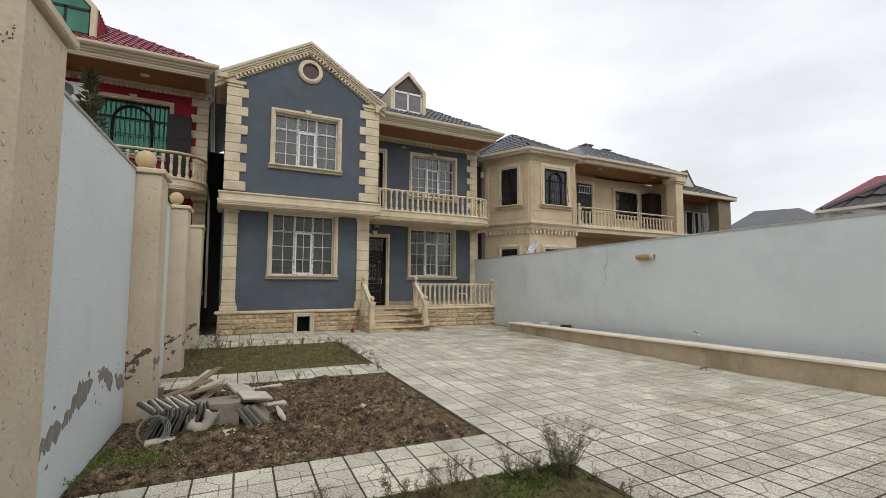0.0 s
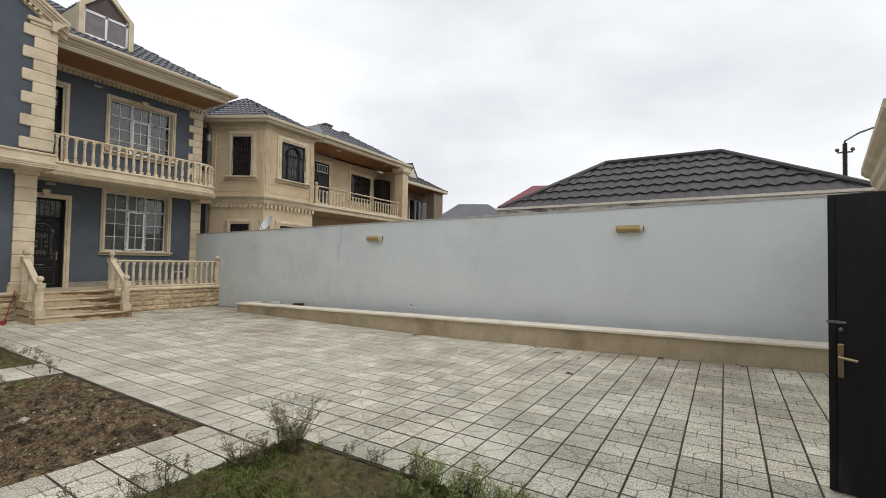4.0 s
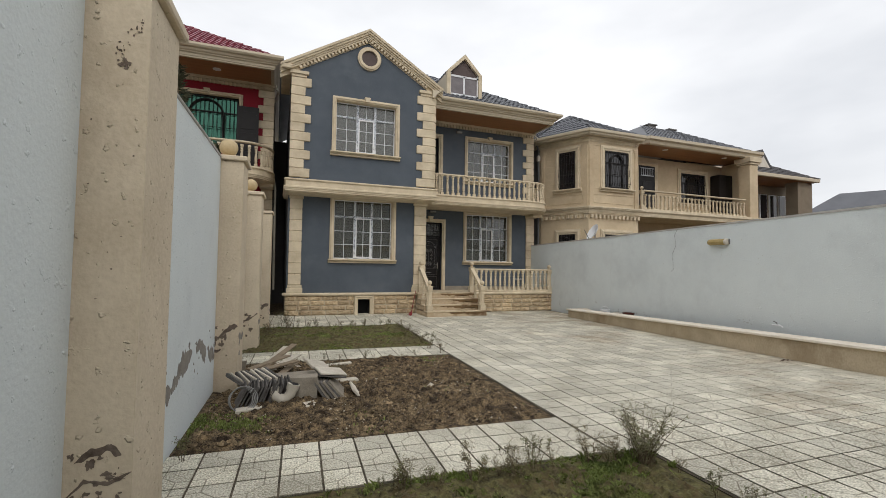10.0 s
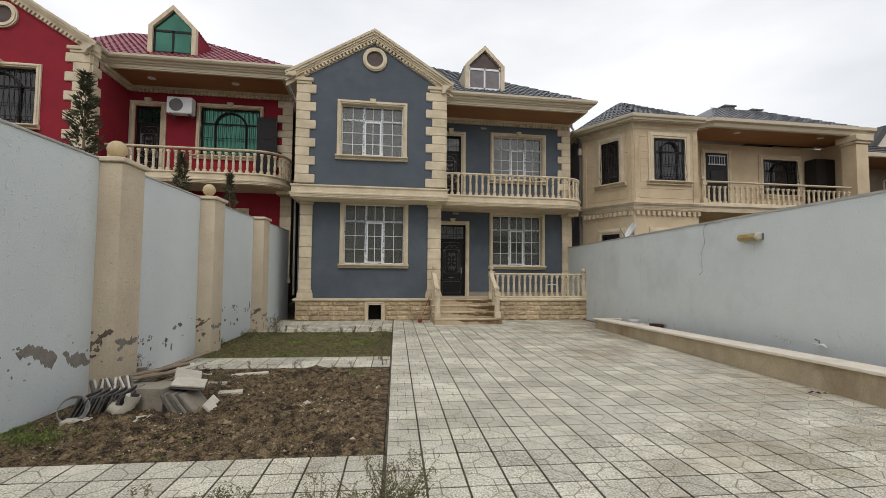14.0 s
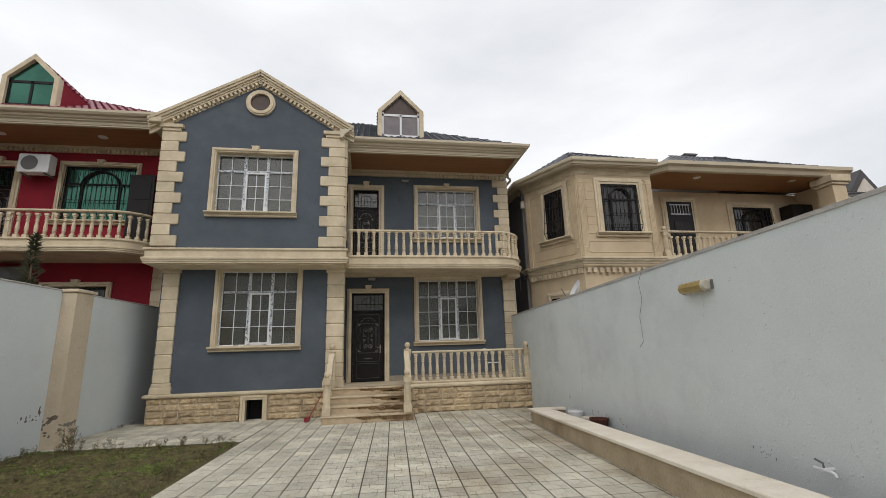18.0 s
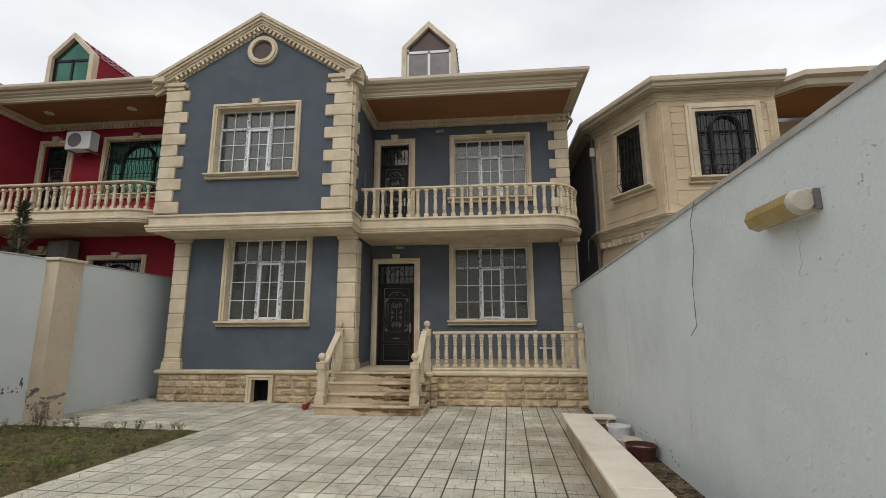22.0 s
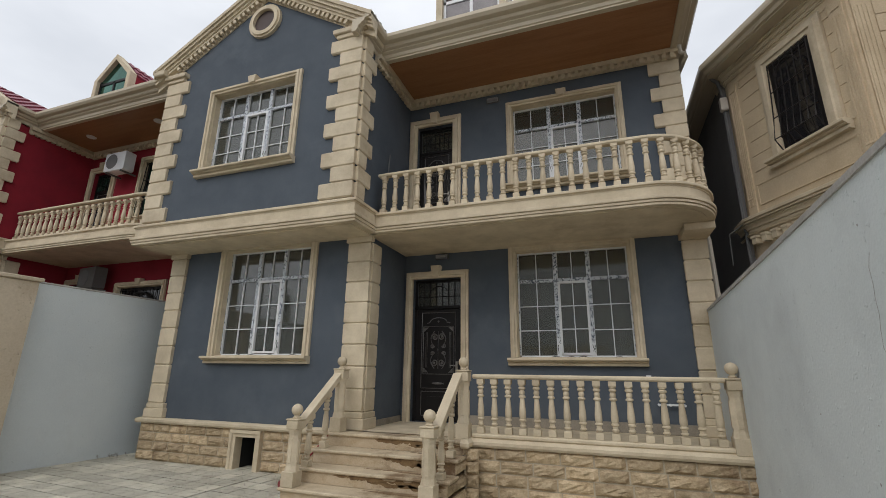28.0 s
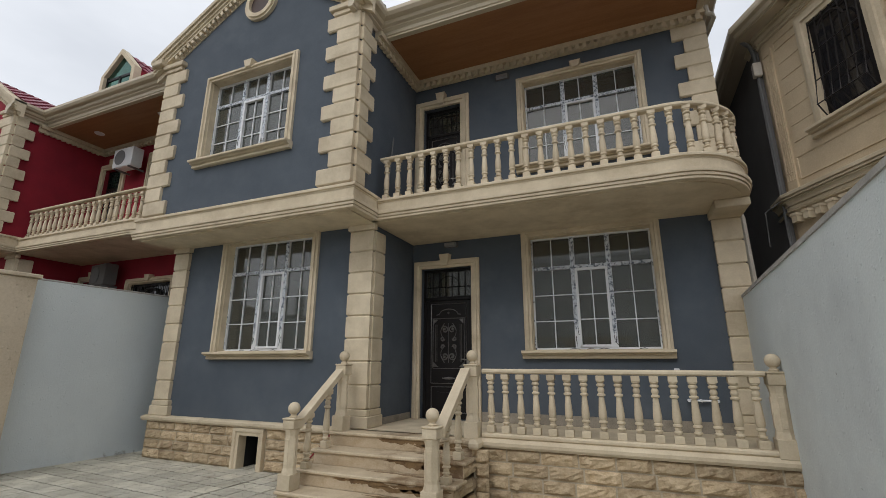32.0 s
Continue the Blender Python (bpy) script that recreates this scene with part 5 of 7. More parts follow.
def bed(name, u0, u1, v0, v1, label, hump, material, step=0.035):
    nx, ny = max(4, int((u1 - u0) / step)), max(4, int((v1 - v0) / step))
    vs, fs = [], []
    for j in range(ny + 1):
        for i in range(nx + 1):
            x, y = u0 + (u1 - u0) * i / nx, v0 + (v1 - v0) * j / ny
            e = min(1, min(i, nx - i, j, ny - j) * step / 0.2)
            z = -0.014 + e * (hump * noise.noise((x * 1.3, y * 1.3, 3)) + 0.35 * hump * noise.noise((x * 6, y * 6, 9)) + 0.034 * abs(noise.noise((x * 9, y * 9, 5))) + 0.036 * noise.noise((x * 19, y * 19, 2)) + 0.018 * noise.noise((x * 41, y * 41, 6)) + 0.02)
            vs.append((x, y, z))
    for j in range(ny):
        for i in range(nx):
            a = j * (nx + 1) + i
            fs.append((a, a + 1, a + nx + 2, a + nx + 1))
    return solo(name, Mesh().add(vs, fs), material, label, "planting bed", kind="structure", smooth=True, m=YARD)


bed("soil_bed", UL, 3.04, -10.24, -6.75, "bare dug brown soil bed with stones", 0.09, M_SOIL, 0.02)
bed("grass_bed", UL, 3.04, -5.85, -2.5, "small bed of short grass and weeds", 0.05, M_TURF, 0.025)
bed("grass_bed", UL, 3.34, -14.6, -11.14, "bed of grass and weeds beside the path", 0.065, M_TURF, 0.025)
solo("wall_side", Mesh().box(-0.9, 0.4, 6.0, 6.2, -0.1, 6.9), M_GREYR, "dark rendered wall closing the gap between the houses", "wall", kind="structure")

# ---- the neighbours ----
ac = thing("air_conditioner", "white outdoor air conditioner hung beside the balcony door", "air conditioner", m=pose(-3.87, 1.16, 6.87))
part("case", Mesh().box(-0.38, 0.38, -0.14, 0.14, -0.27, 0.27, 0.02), M_WHITE, ac)
part("fan_guard", Mesh().lathe([(0.20, 0), (0.21, 0.012), (0.19, 0.014), (0.02, 0.012)], 0, 0, 20), M_CABLE, ac, "round dark fan guard", m=pose(-0.1, -0.142, 0, 90))
for x in (-0.3, 0.26):
    part("bracket", Mesh().box(x, x + 0.04, -0.14, 0.28, -0.31, -0.27), M_CABLE, ac)
ac2 = thing("air_conditioner", "grey outdoor air conditioner under the red house's balcony", "air conditioner", m=pose(-4.04, 1.22, 3.72, 0, 0, -8))
part("case", Mesh().box(-0.38, 0.38, -0.14, 0.14, -0.27, 0.27, 0.02), M_GREYR, ac2)
part("fan_guard", Mesh().lathe([(0.20, 0), (0.21, 0.012), (0.19, 0.014), (0.02, 0.012)], 0, 0, 20), M_CABLE, ac2, "round dark fan guard", m=pose(-0.1, -0.142, 0, 90))
for x in (-0.3, 0.26):
    part("bracket", Mesh().box(x, x + 0.04, -0.14, 0.22, -0.31, -0.27), M_CABLE, ac2)
sh = thing("shutter", "tall dark brown panel leaning on the red house's balcony wall", "shutter", m=pose(-1.2, 1.25, 4.40))
part("panel", Mesh().box(-0.32, 0.32, 0, 0.05, 0, 2.3, 0.01), M_IRON, sh)
for z in (0.15, 0.85, 1.55):
    part("field", Mesh().box(-0.24, 0.24, -0.012, 0.0, z, z + 0.58, 0.006), M_IRON, sh)


def arched_grille(parent, x0, x1, z0, z1, y, n=7, bulge=0.12):
    g = Mesh()
    for k in range(n + 1):
        x = x0 + (x1 - x0) * k / n
        g.tube([(x, y, z1), (x, y - 0.03, z1 - 0.35 * (z1 - z0)), (x, y - bulge * 0.6, z0 + 0.35 * (z1 - z0)), (x, y - bulge, z0 + 0.12 * (z1 - z0)), (x, y, z0)], 0.010, 5)
    for z, b in ((z1 - 0.05, 0.0), (z0 + 0.66 * (z1 - z0), 0.03), (z0 + 0.36 * (z1 - z0), bulge * 0.6), (z0 + 0.12 * (z1 - z0), bulge)):
        g.tube([(x0, y - b, z), (x1, y - b, z)], 0.010, 5)
    xm, r = (x0 + x1) / 2, (x1 - x0) * 0.27
    g.tube([(xm + r * math.cos(math.pi * k / 12), y - 0.04, z1 - 0.12 - r + r * math.sin(math.pi * k / 12)) for k in range(13)], 0.014, 5)
    return part("grille", g, M_IRONW, parent, "black wrought-iron window grille")


def dark_window(house, m, w, h, grille=True, label="dark-framed window with an iron grille", pane=None, trim=True):
    """An opening lined with dark glass, frame, stone trim and sill; local x across, -y outwards, z up from the sill."""
    win = part("window", Mesh().box(-w / 2, -w / 2 + 0.07, -0.03, 0.0, 0, h, 0.006).box(w / 2 - 0.07, w / 2, -0.03, 0.0, 0, h, 0.006).box(-w / 2, w / 2, -0.03, 0.0, 0, 0.07, 0.006).box(-w / 2, w / 2, -0.03, 0.0, h - 0.07, h, 0.006), M_IRON, house, label, m=m)
    part("pane", Mesh().box(-w / 2 + 0.06, w / 2 - 0.06, -0.012, -0.004, 0.06, h - 0.06), pane or M_PANE, win)
    if w > 1.0:
        f = Mesh()
        r = w * 0.26
        pts = [(-r, -0.03, 0.05), (-r, -0.03, h - 0.15 - r)] + [(-r * math.cos(math.pi * k / 12), -0.03, h - 0.15 - r + r * math.sin(math.pi * k / 12)) for k in range(1, 12)] + [(r, -0.03, h - 0.15 - r), (r, -0.03, 0.05)]
        f.tube(pts, 0.04, 6)
        f.box(-w / 2, w / 2, -0.035, -0.005, h * 0.66, h * 0.66 + 0.05)
        part("arched_frame", f, M_IRON, win)
    if grille:
        arched_grille(win, -w / 2 + 0.02, w / 2 - 0.02, 0.02, h - 0.02, -0.07, max(5, round(w / 0.13)))
    if not trim:
        return win
    part("surround", Mesh().hoop([(-w / 2, 0), (-w / 2, h), (w / 2, h), (w / 2, 0)], [(o * 0.21, d) for o, d in ARCH], 0.0), M_STONE, win)
    part("sill", sill(-w / 2 - 0.28, w / 2 + 0.28, 0.0, -0.16, -0.01), M_STONE, win)
    return win


RH = pose(-10.12, 0, 0.43)
build_house(RH, M_RED, M_ROOFRED, "two-storey red stucco house with cream stone quoins", green=True)
railing("balcony_railing", BALC, ZB, 4.84, 0.205, "cream stone balustrade along the red house's balcony", BAL_BACK, m=RH)
NB = thing("house", "two-storey cream limestone house with a bay and a long balcony", "house")
BX0, BX1, BXR, BY0, BY1 = 10.60, 11.56, 14.12, 2.29, 0.32     # side corner, front corner and right end of the bay
bay = [(BX0, 9.0), (BX0, BY0), (BX1, BY1), (BXR, BY1), (BXR, 2.2), (22.0, 2.2), (22.0, 9.0)]
part("wall", Mesh().prism(bay, 0, 7.0), M_BEIGEH, NB)
part("side_wall", Mesh().box(BX0 - 0.05, BX0 - 0.005, BY0 + 0.12, 9.0, 0, 6.95), M_GREYR, NB, "dark grey rendered side wall")
front = [(BX0, BY0 + 0.5), (BX0, BY0), (BX1, BY1), (BXR, BY1), (BXR, 1.5)]
part("string_course", cornice(front, 3.84, 4.12, 0.15), M_STONE, NB)
part("cornice", cornice(front[:4], 6.78, 6.97, 0.11), M_STONE, NB)
EAVE = [(BX0, 9.0), (BX0, BY0), (BX1, BY1), (BXR + 0.06, BY1)]
part("eaves_soffit", Mesh().sweep(EAVE, [(0.0, 6.97), (0.30, 6.97), (0.30, 7.03), (0.0, 7.03)]), M_GUTTER, NB)
part("eaves_gutter", Mesh().sweep(EAVE, [(0.26, 6.98), (0.34, 7.0), (0.36, 7.06), (0.41, 7.09), (0.42, 7.13), (0.42, 7.20), (0.40, 7.20), (0.39, 7.14), (0.26, 7.12)]), M_GUTTER, NB)
d1 = (Vector((BX1, BY1)) - Vector((BX0, BY0))).normalized()
FACE_TURN = math.degrees(math.atan2(d1.y, d1.x))
LFACE = pose((BX0 + BX1) / 2, (BY0 + BY1) / 2, 0, 0, 0, FACE_TURN)
DT = Mesh().box(-0.045, 0.045, -0.11, 0.02, 0, 0.10).box(-0.055, 0.055, -0.12, 0.02, 0.10, 0.14).data("dentil", M_STONE)
db = part("dentil_band", cornice(front, 3.79, 3.85, 0.08), M_STONE, NB)
k = 0.1
while k < 2.1:
    p = Vector((BX0, BY0)) + d1 * k
    part("dentil", DT, None, db, m=pose(p.x, p.y, 3.65, 0, 0, FACE_TURN))
    k += 0.2
x = BX1 + 0.1
while x < BXR - 0.05:
    part("dentil", DT, None, db, m=pose(x, BY1, 3.65))
    x += 0.2


def fluted_strip(m, cx, w):
    """An upright strip with three raised flutes, on a face that looks towards -y of m."""
    f = part("corner_strip", Mesh().box(cx - w / 2, cx + w / 2, -0.03, 0.02, 4.13, 6.64, 0.008), M_BEIGEH, NB, m=m)
    for j in range(4):
        c = cx + (j - 1.5) * w * 0.23
        part("flute", Mesh().box(c - 0.010, c + 0.010, -0.038, -0.028, 4.3, 6.42, 0.004), M_BEIGEH, f)
    for z in (4.42, 6.50):
        part("flute_end", Mesh().box(cx - w * 0.36, cx + w * 0.36, -0.042, -0.028, z, z + 0.03, 0.004), M_BEIGEH, f)


def sunk_panel(m, x0, x1, z0, z1):
    """A long panel framed by a thin raised bead."""
    part("panel_bead", Mesh().hoop([(x0, z0), (x0, z1), (x1, z1), (x1, z0), (x0, z0)], [(0, 0.0), (0, 0.012), (0.018, 0.016), (0.026, 0.0)], 0.0), M_BEIGEH, NB, m=m)


FFACE = pose(0, BY1, 0)
for cx, w in ((-0.99, 0.17), (0.97, 0.18)):
    fluted_strip(LFACE, cx, w)
for cx, w in ((BX1 + 0.13, 0.19), (BXR - 0.11, 0.19)):
    fluted_strip(FFACE, cx, w)
sunk_panel(LFACE, -0.84, 0.82, 6.52, 6.64)
sunk_panel(LFACE, -0.84, 0.82, 4.30, 4.62)
sunk_panel(FFACE, BX1 + 0.26, BXR - 0.24, 6.52, 6.64)
sunk_panel(FFACE, BX1 + 0.26, BXR - 0.24, 4.30, 4.62)
for k in range(6):
    z = 4.86 + k * 0.272
    for cx, w in ((11.96, 0.27), (13.87, 0.16)):
        part("block", Mesh().box(cx - w / 2, cx + w / 2, -0.011, 0.02, z + 0.004, z + 0.268, 0.006), M_BEIGEH, NB, m=FFACE)
    for cx, w in ((-0.63, 0.40), (0.82, 0.10)):
        part("block", Mesh().box(cx - w / 2, cx + w / 2, -0.011, 0.02, z + 0.004, z + 0.268, 0.006), M_BEIGEH, NB, m=LFACE)
dark_window(NB, pose(12.95, BY1, 4.92), 1.22, 1.55)
dark_window(NB, LFACE @ pose(0.175, 0, 4.90), 0.74, 1.57)
dark_window(NB, pose(12.95, BY1, 1.55), 1.22, 1.45, label="dark-framed ground-floor window")
dark_window(NB, LFACE @ pose(0.175, 0, 1.5), 0.74, 1.5, label="dark-framed ground-floor window")
dark_window(NB, pose(19.5, 2.2, 4.95), 1.65, 1.5)
dr = part("balcony_door", Mesh().box(15.95, 16.95, 2.13, 2.2, 4.15, 6.6, 0.01), M_IRON, NB, "dark panelled balcony door")
for z0, z1 in ((5.3, 5.85), (4.4, 5.1)):
    part("door_panel", Mesh().box(16.15, 16.75, 2.11, 2.135, z0, z1, 0.01), M_GATE, dr)
part("grille", Mesh().box(16.05, 16.85, 2.11, 2.135, 6.1, 6.14).box(16.05, 16.85, 2.11, 2.135, 6.46, 6.5), M_GALV, dr)
for k in range(7):
    part("grille_bar", Mesh().box(16.10 + k * 0.115, 16.12 + k * 0.115, 2.112, 2.13, 6.14, 6.46), M_GALV, dr)
part("door_surround", Mesh().hoop([(15.95, 4.15), (15.95, 6.6), (16.95, 6.6), (16.95, 4.15)], [(o * 0.20, d) for o, d in ARCH], 2.2), M_STONE, NB)
part("balcony_deck", Mesh().prism([(0.32, 3.84), (2.2, 3.84), (2.2, 4.15), (0.26, 4.15), (0.24, 4.05), (0.30, 3.98)], BXR, 22.0, "x"), M_STONE, NB)
col = part("column", Mesh().box(21.1, 21.66, 0.38, 0.94, 0, 6.75, 0.02), M_BEIGEH, NB)
part("capital", Mesh().box(21.04, 21.72, 0.32, 1.0, 6.75, 6.85, 0.02).box(20.98, 21.78, 0.26, 1.06, 6.85, 7.10, 0.02), M_STONE, col)
part("end_wall", Mesh().box(21.6, 22.0, 1.0, 2.2, 4.15, 7.06), M_BEIGEH, NB)
part("soffit", Mesh().prism([(14.30, 1.20), (14.90, 0.55), (22.0, 0.55), (22.0, 2.2), (14.30, 2.2)], 7.10, 7.15), M_SOFFIT, NB, "varnished wooden soffit")
part("gutter", Mesh().sweep([(14.22, 1.24), (14.95, 0.47), (22.1, 0.47)], [(-0.10, 7.08), (-0.02, 7.12), (0.02, 7.24), (0.12, 7.30), (0.12, 7.42), (-0.12, 7.42)]), M_GUTTER, NB)
for x in (16.4, 20.2):
    part("downlight", Mesh().lathe([(0.12, 7.085), (0.12, 7.10)], x, 1.0, 14), M_WHITE, NB)
RB = 7.17
metal_roof([(BX0 - 0.38, 2.5, RB), (BX1 - 0.22, -0.06, RB), (13.0, 3.43, 8.99), (12.9, 3.6, 8.99)], M_ROOF, "roof", NB)
metal_roof([(BX1 - 0.22, -0.06, RB), (BXR + 0.06, -0.06, RB), (13.1, 3.43, 8.99), (13.0, 3.43, 8.99)], M_ROOF, "roof", NB)
metal_roof([(BXR + 0.06, -0.06, RB), (BXR + 0.06, 6.0, RB), (13.1, 6.0, 8.99), (13.1, 3.43, 8.99)], M_ROOF, "roof", NB)
metal_roof([(BX0 - 0.38, 9.0, RB), (BX0 - 0.38, 2.5, RB), (12.9, 3.6, 8.99), (12.9, 9.0, 8.99)], M_ROOF, "roof", NB)
metal_roof([(14.9, 0.45, 7.38), (22.1, 0.45, 7.38), (19.9, 3.6, 9.10), (17.45, 3.5, 9.08)], M_ROOF, "roof", NB)
metal_roof([(14.3, 7.0, 7.38), (14.9, 0.45, 7.38), (17.45, 3.5, 9.08), (17.45, 7.0, 9.08)], M_ROOF, "roof", NB)
metal_roof([(22.15, 0.45, 7.38), (22.15, 9.0, 7.38), (19.9, 9.0, 9.10), (19.9, 3.6, 9.10)], M_ROOF, "roof", NB)
part("attic", Mesh().box(18.0, 21.4, 4.0, 7.0, 8.2, 9.20), M_GALV, NB, "pale metal attic upstand")
for x, z in ((19.36, 9.70), (20.84, 9.60)):
    part("chimney", Mesh().box(x - 0.25, x + 0.25, 4.6, 5.0, 9.1, z, 0.01).box(x - 0.32, x + 0.32, 4.55, 5.05, z, z + 0.06), M_GREYR, NB)
railing("balcony_railing", [(14.55, 0.45), (20.85, 0.45)], 4.15, 5.02, 0.225, "cream stone balustrade along the limestone house", BAL_BACK)
dp = part("downpipe", Mesh().tube([(BX0 - 0.25, BY0 + 0.05, 7.0), (BX0 - 0.12, BY0 + 0.10, 6.9), (BX0 - 0.07, BY0 + 0.12, 6.7), (BX0 - 0.07, BY0 + 0.12, 0.3)], 0.034, 7), M_CABLE, NB, "grey downpipe")
part("hopper", Mesh().box(BX0 - 0.14, BX0 - 0.02, BY0 + 0.04, BY0 + 0.15, 6.28, 6.55, 0.02), M_CAP, dp, "cracked pale rainwater hopper")
part("bracket", Mesh().tube([(BX0 - 0.02, BY0 - 0.02, 4.12), (BX0 - 0.32, BY0 + 0.15, 3.92), (BX0 - 0.30, BY0 + 0.3, 3.4)], 0.010, 5), M_CABLE, dp, "bent iron bracket")
newel("newel_post", 14.45, 0.45, 4.15, 5.1, "cream stone post at the end of the balcony")
wd = thing("wardrobe", "dark wooden wardrobe on the limestone house's balcony", "wardrobe", m=pose(21.2, 1.85, 4.15))
part("carcass", Mesh().box(-0.5, 0.5, -0.2, 0.3, 0.0, 2.3, 0.01), M_IRONW, wd)
for s in (-1, 1):
    part("door", Mesh().box(min(s * 0.01, s * 0.48), max(s * 0.01, s * 0.48), -0.22, -0.2, 0.1, 2.28, 0.006), M_IRONW, wd)
dish = thing("satellite_dish", "white satellite dish on a mast behind the yard wall", "satellite dish", m=pose(10.42, -1.45, 0))
TILTED = pose(0, 0, 2.84, 62, 0, 258)
part("reflector", Mesh().lathe([(0.02, 0.0), (0.13, 0.02), (0.24, 0.07), (0.31, 0.12), (0.31, 0.125), (0.23, 0.08), (0.02, 0.012)], 0, 0, 22), M_WHITE, dish, smooth=True, m=TILTED)
part("arm", Mesh().tube([(0, -0.29, 0.1), (0, -0.08, 0.42)], 0.012, 6), M_CABLE, dish, m=TILTED)
part("mast", Mesh().tube([(0, 0, -0.09), (0, 0, 2.84)], 0.022, 6), M_CABLE, dish)

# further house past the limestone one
F2 = thing("house", "further house in brown darkened for shade, with a small gabled dormer", "house", m=pose(-2.6, 0.7, 0))
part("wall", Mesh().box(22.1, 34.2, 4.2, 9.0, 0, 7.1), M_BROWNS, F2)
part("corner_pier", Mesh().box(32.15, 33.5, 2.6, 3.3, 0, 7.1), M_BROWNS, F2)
part("soffit", Mesh().box(22.6, 33.6, 2.4, 4.2, 7.1, 7.16), M_SOFFIT, F2)
part("gutter", Mesh().box(22.6, 33.7, 2.25, 2.42, 7.1, 7.32, 0.03), M_GUTTER, F2)
for x in (31.34, 32.26, 33.13):
    w = part("window", Mesh().box(x - 0.33, x + 0.33, 4.12, 4.2, 4.9, 6.5, 0.01), M_WHITE, F2)
    part("pane", Mesh().box(x - 0.28, x + 0.28, 4.10, 4.125, 4.95, 6.45), M_PANE, w)
metal_roof([(22.4, 2.3, 7.32), (33.8, 2.3, 7.32), (29.0, 6.0, 9.6), (24.0, 6.0, 9.6)], M_ROOFDARK, "roof", F2)
part("gable", Mesh().prism([(28.8, 7.4), (31.4, 7.4), (30.1, 9.06)], 3.3, 6.0, "y"), M_ROOFDARK, F2)
part("gable_face", Mesh().prism([(29.4, 7.75), (30.8, 7.75), (30.1, 8.6)], 3.24, 3.3, "y"), M_CAP, F2)

# low building just behind the right wall
LB = thing("house", "low outbuilding with a dark brown metal tile roof", "house", m=YARD)
part("wall", Mesh().box(9.95, 14.0, -16.2, -10.4, 0, 2.75), M_BEIGEP, LB)
part("fascia", Mesh().box(9.75, 9.80, -16.5, -10.1, 2.70, 2.84, 0.006), M_PEEL, LB, "weathered fascia board with flaking white paint")
part("gutter", Mesh().prism([(9.70, 2.815), (9.80, 2.815), (9.86, 2.835), (9.86, 2.85), (9.72, 2.835), (9.72, 2.862), (9.70, 2.862)], -16.5, -10.1, "y"), M_CAP, LB, "pale metal gutter lip")
metal_roof([(9.85, -16.5, 2.84), (9.85, -10.15, 2.84), (11.9, -12.0, 4.10), (11.9, -14.43, 4.10)], M_ROOFDARK, "roof", LB, step=0.40, wave=0.23)
metal_roof([(9.85, -10.15, 2.84), (14.2, -10.15, 2.84), (11.9, -12.0, 4.10), (11.9, -12.0, 4.10)], M_ROOFDARK, "roof", LB, step=0.40, wave=0.23)
metal_roof([(14.2, -16.5, 2.84), (9.85, -16.5, 2.84), (11.9, -14.43, 4.10), (11.9, -14.43, 4.10)], M_ROOFDARK, "roof", LB, step=0.40, wave=0.23)
part("ridge_cap", Mesh().tube([(11.9, -14.43, 4.13), (11.9, -12.0, 4.13)], 0.06, 8), M_ROOFDARK, LB, smooth=True)
part("ridge_cap", Mesh().tube([(9.85, -10.15, 2.88), (11.9, -12.0, 4.13)], 0.05, 8), M_ROOFDARK, LB, smooth=True)
part("ridge_cap", Mesh().tube([(9.85, -16.5, 2.88), (11.9, -14.43, 4.13)], 0.05, 8), M_ROOFDARK, LB, smooth=True)


def far_roof(label, roofm, cx, cy, w, d, z0, z1, turn):
    f = thing("house", label, "house", m=pose(cx, cy, 0, 0, 0, turn))
    part("wall", Mesh().box(-w / 2 + 0.4, w / 2 - 0.4, -d / 2 + 0.4, d / 2 - 0.4, 0, z0), M_BEIGEP, f)
    r = d / 2 * 0.9
    part("roof", Mesh().add([(-w / 2, -d / 2, z0), (w / 2, -d / 2, z0), (w / 2, d / 2, z0), (-w / 2, d / 2, z0), (-w / 2 + r, 0, z1), (w / 2 - r, 0, z1)], [(3, 2, 1, 0), (0, 1, 5, 4), (1, 2, 5), (2, 3, 4, 5), (3, 0, 4)]), roofm, f)
    return f


far_roof("distant house with a hipped grey roof", M_ROOF, 40.5, 5.2, 8.0, 5.6, 5.6, 7.6, 116)
far_roof("distant house with a red metal roof", M_ROOFRED, 31.2, -4.8, 6.0, 5.2, 5.45, 7.3, 108)
pole = thing("utility_pole", "dark utility pole with a street lamp arm and insulators", "utility pole", m=pose(24.3, -19.9, 0))
part("mast", Mesh().tube([(0, 0, 0), (0, 0, 6.9)], 0.08, 8), M_IRONW, pole)
part("arm", Mesh().tube([(0, 0, 6.6), (0, 0, 7.0), (0.05, -0.45, 7.3), (0.1, -1.0, 7.5)], 0.04, 6), M_CABLE, pole)
part("insulator", Mesh().box(-0.03, 0.03, -0.25, 0.25, 6.5, 6.56).ball((0, -0.25, 6.64), 0.08, 8, 5).ball((0, 0.25, 6.64), 0.08, 8, 5), M_CABLE, pole)

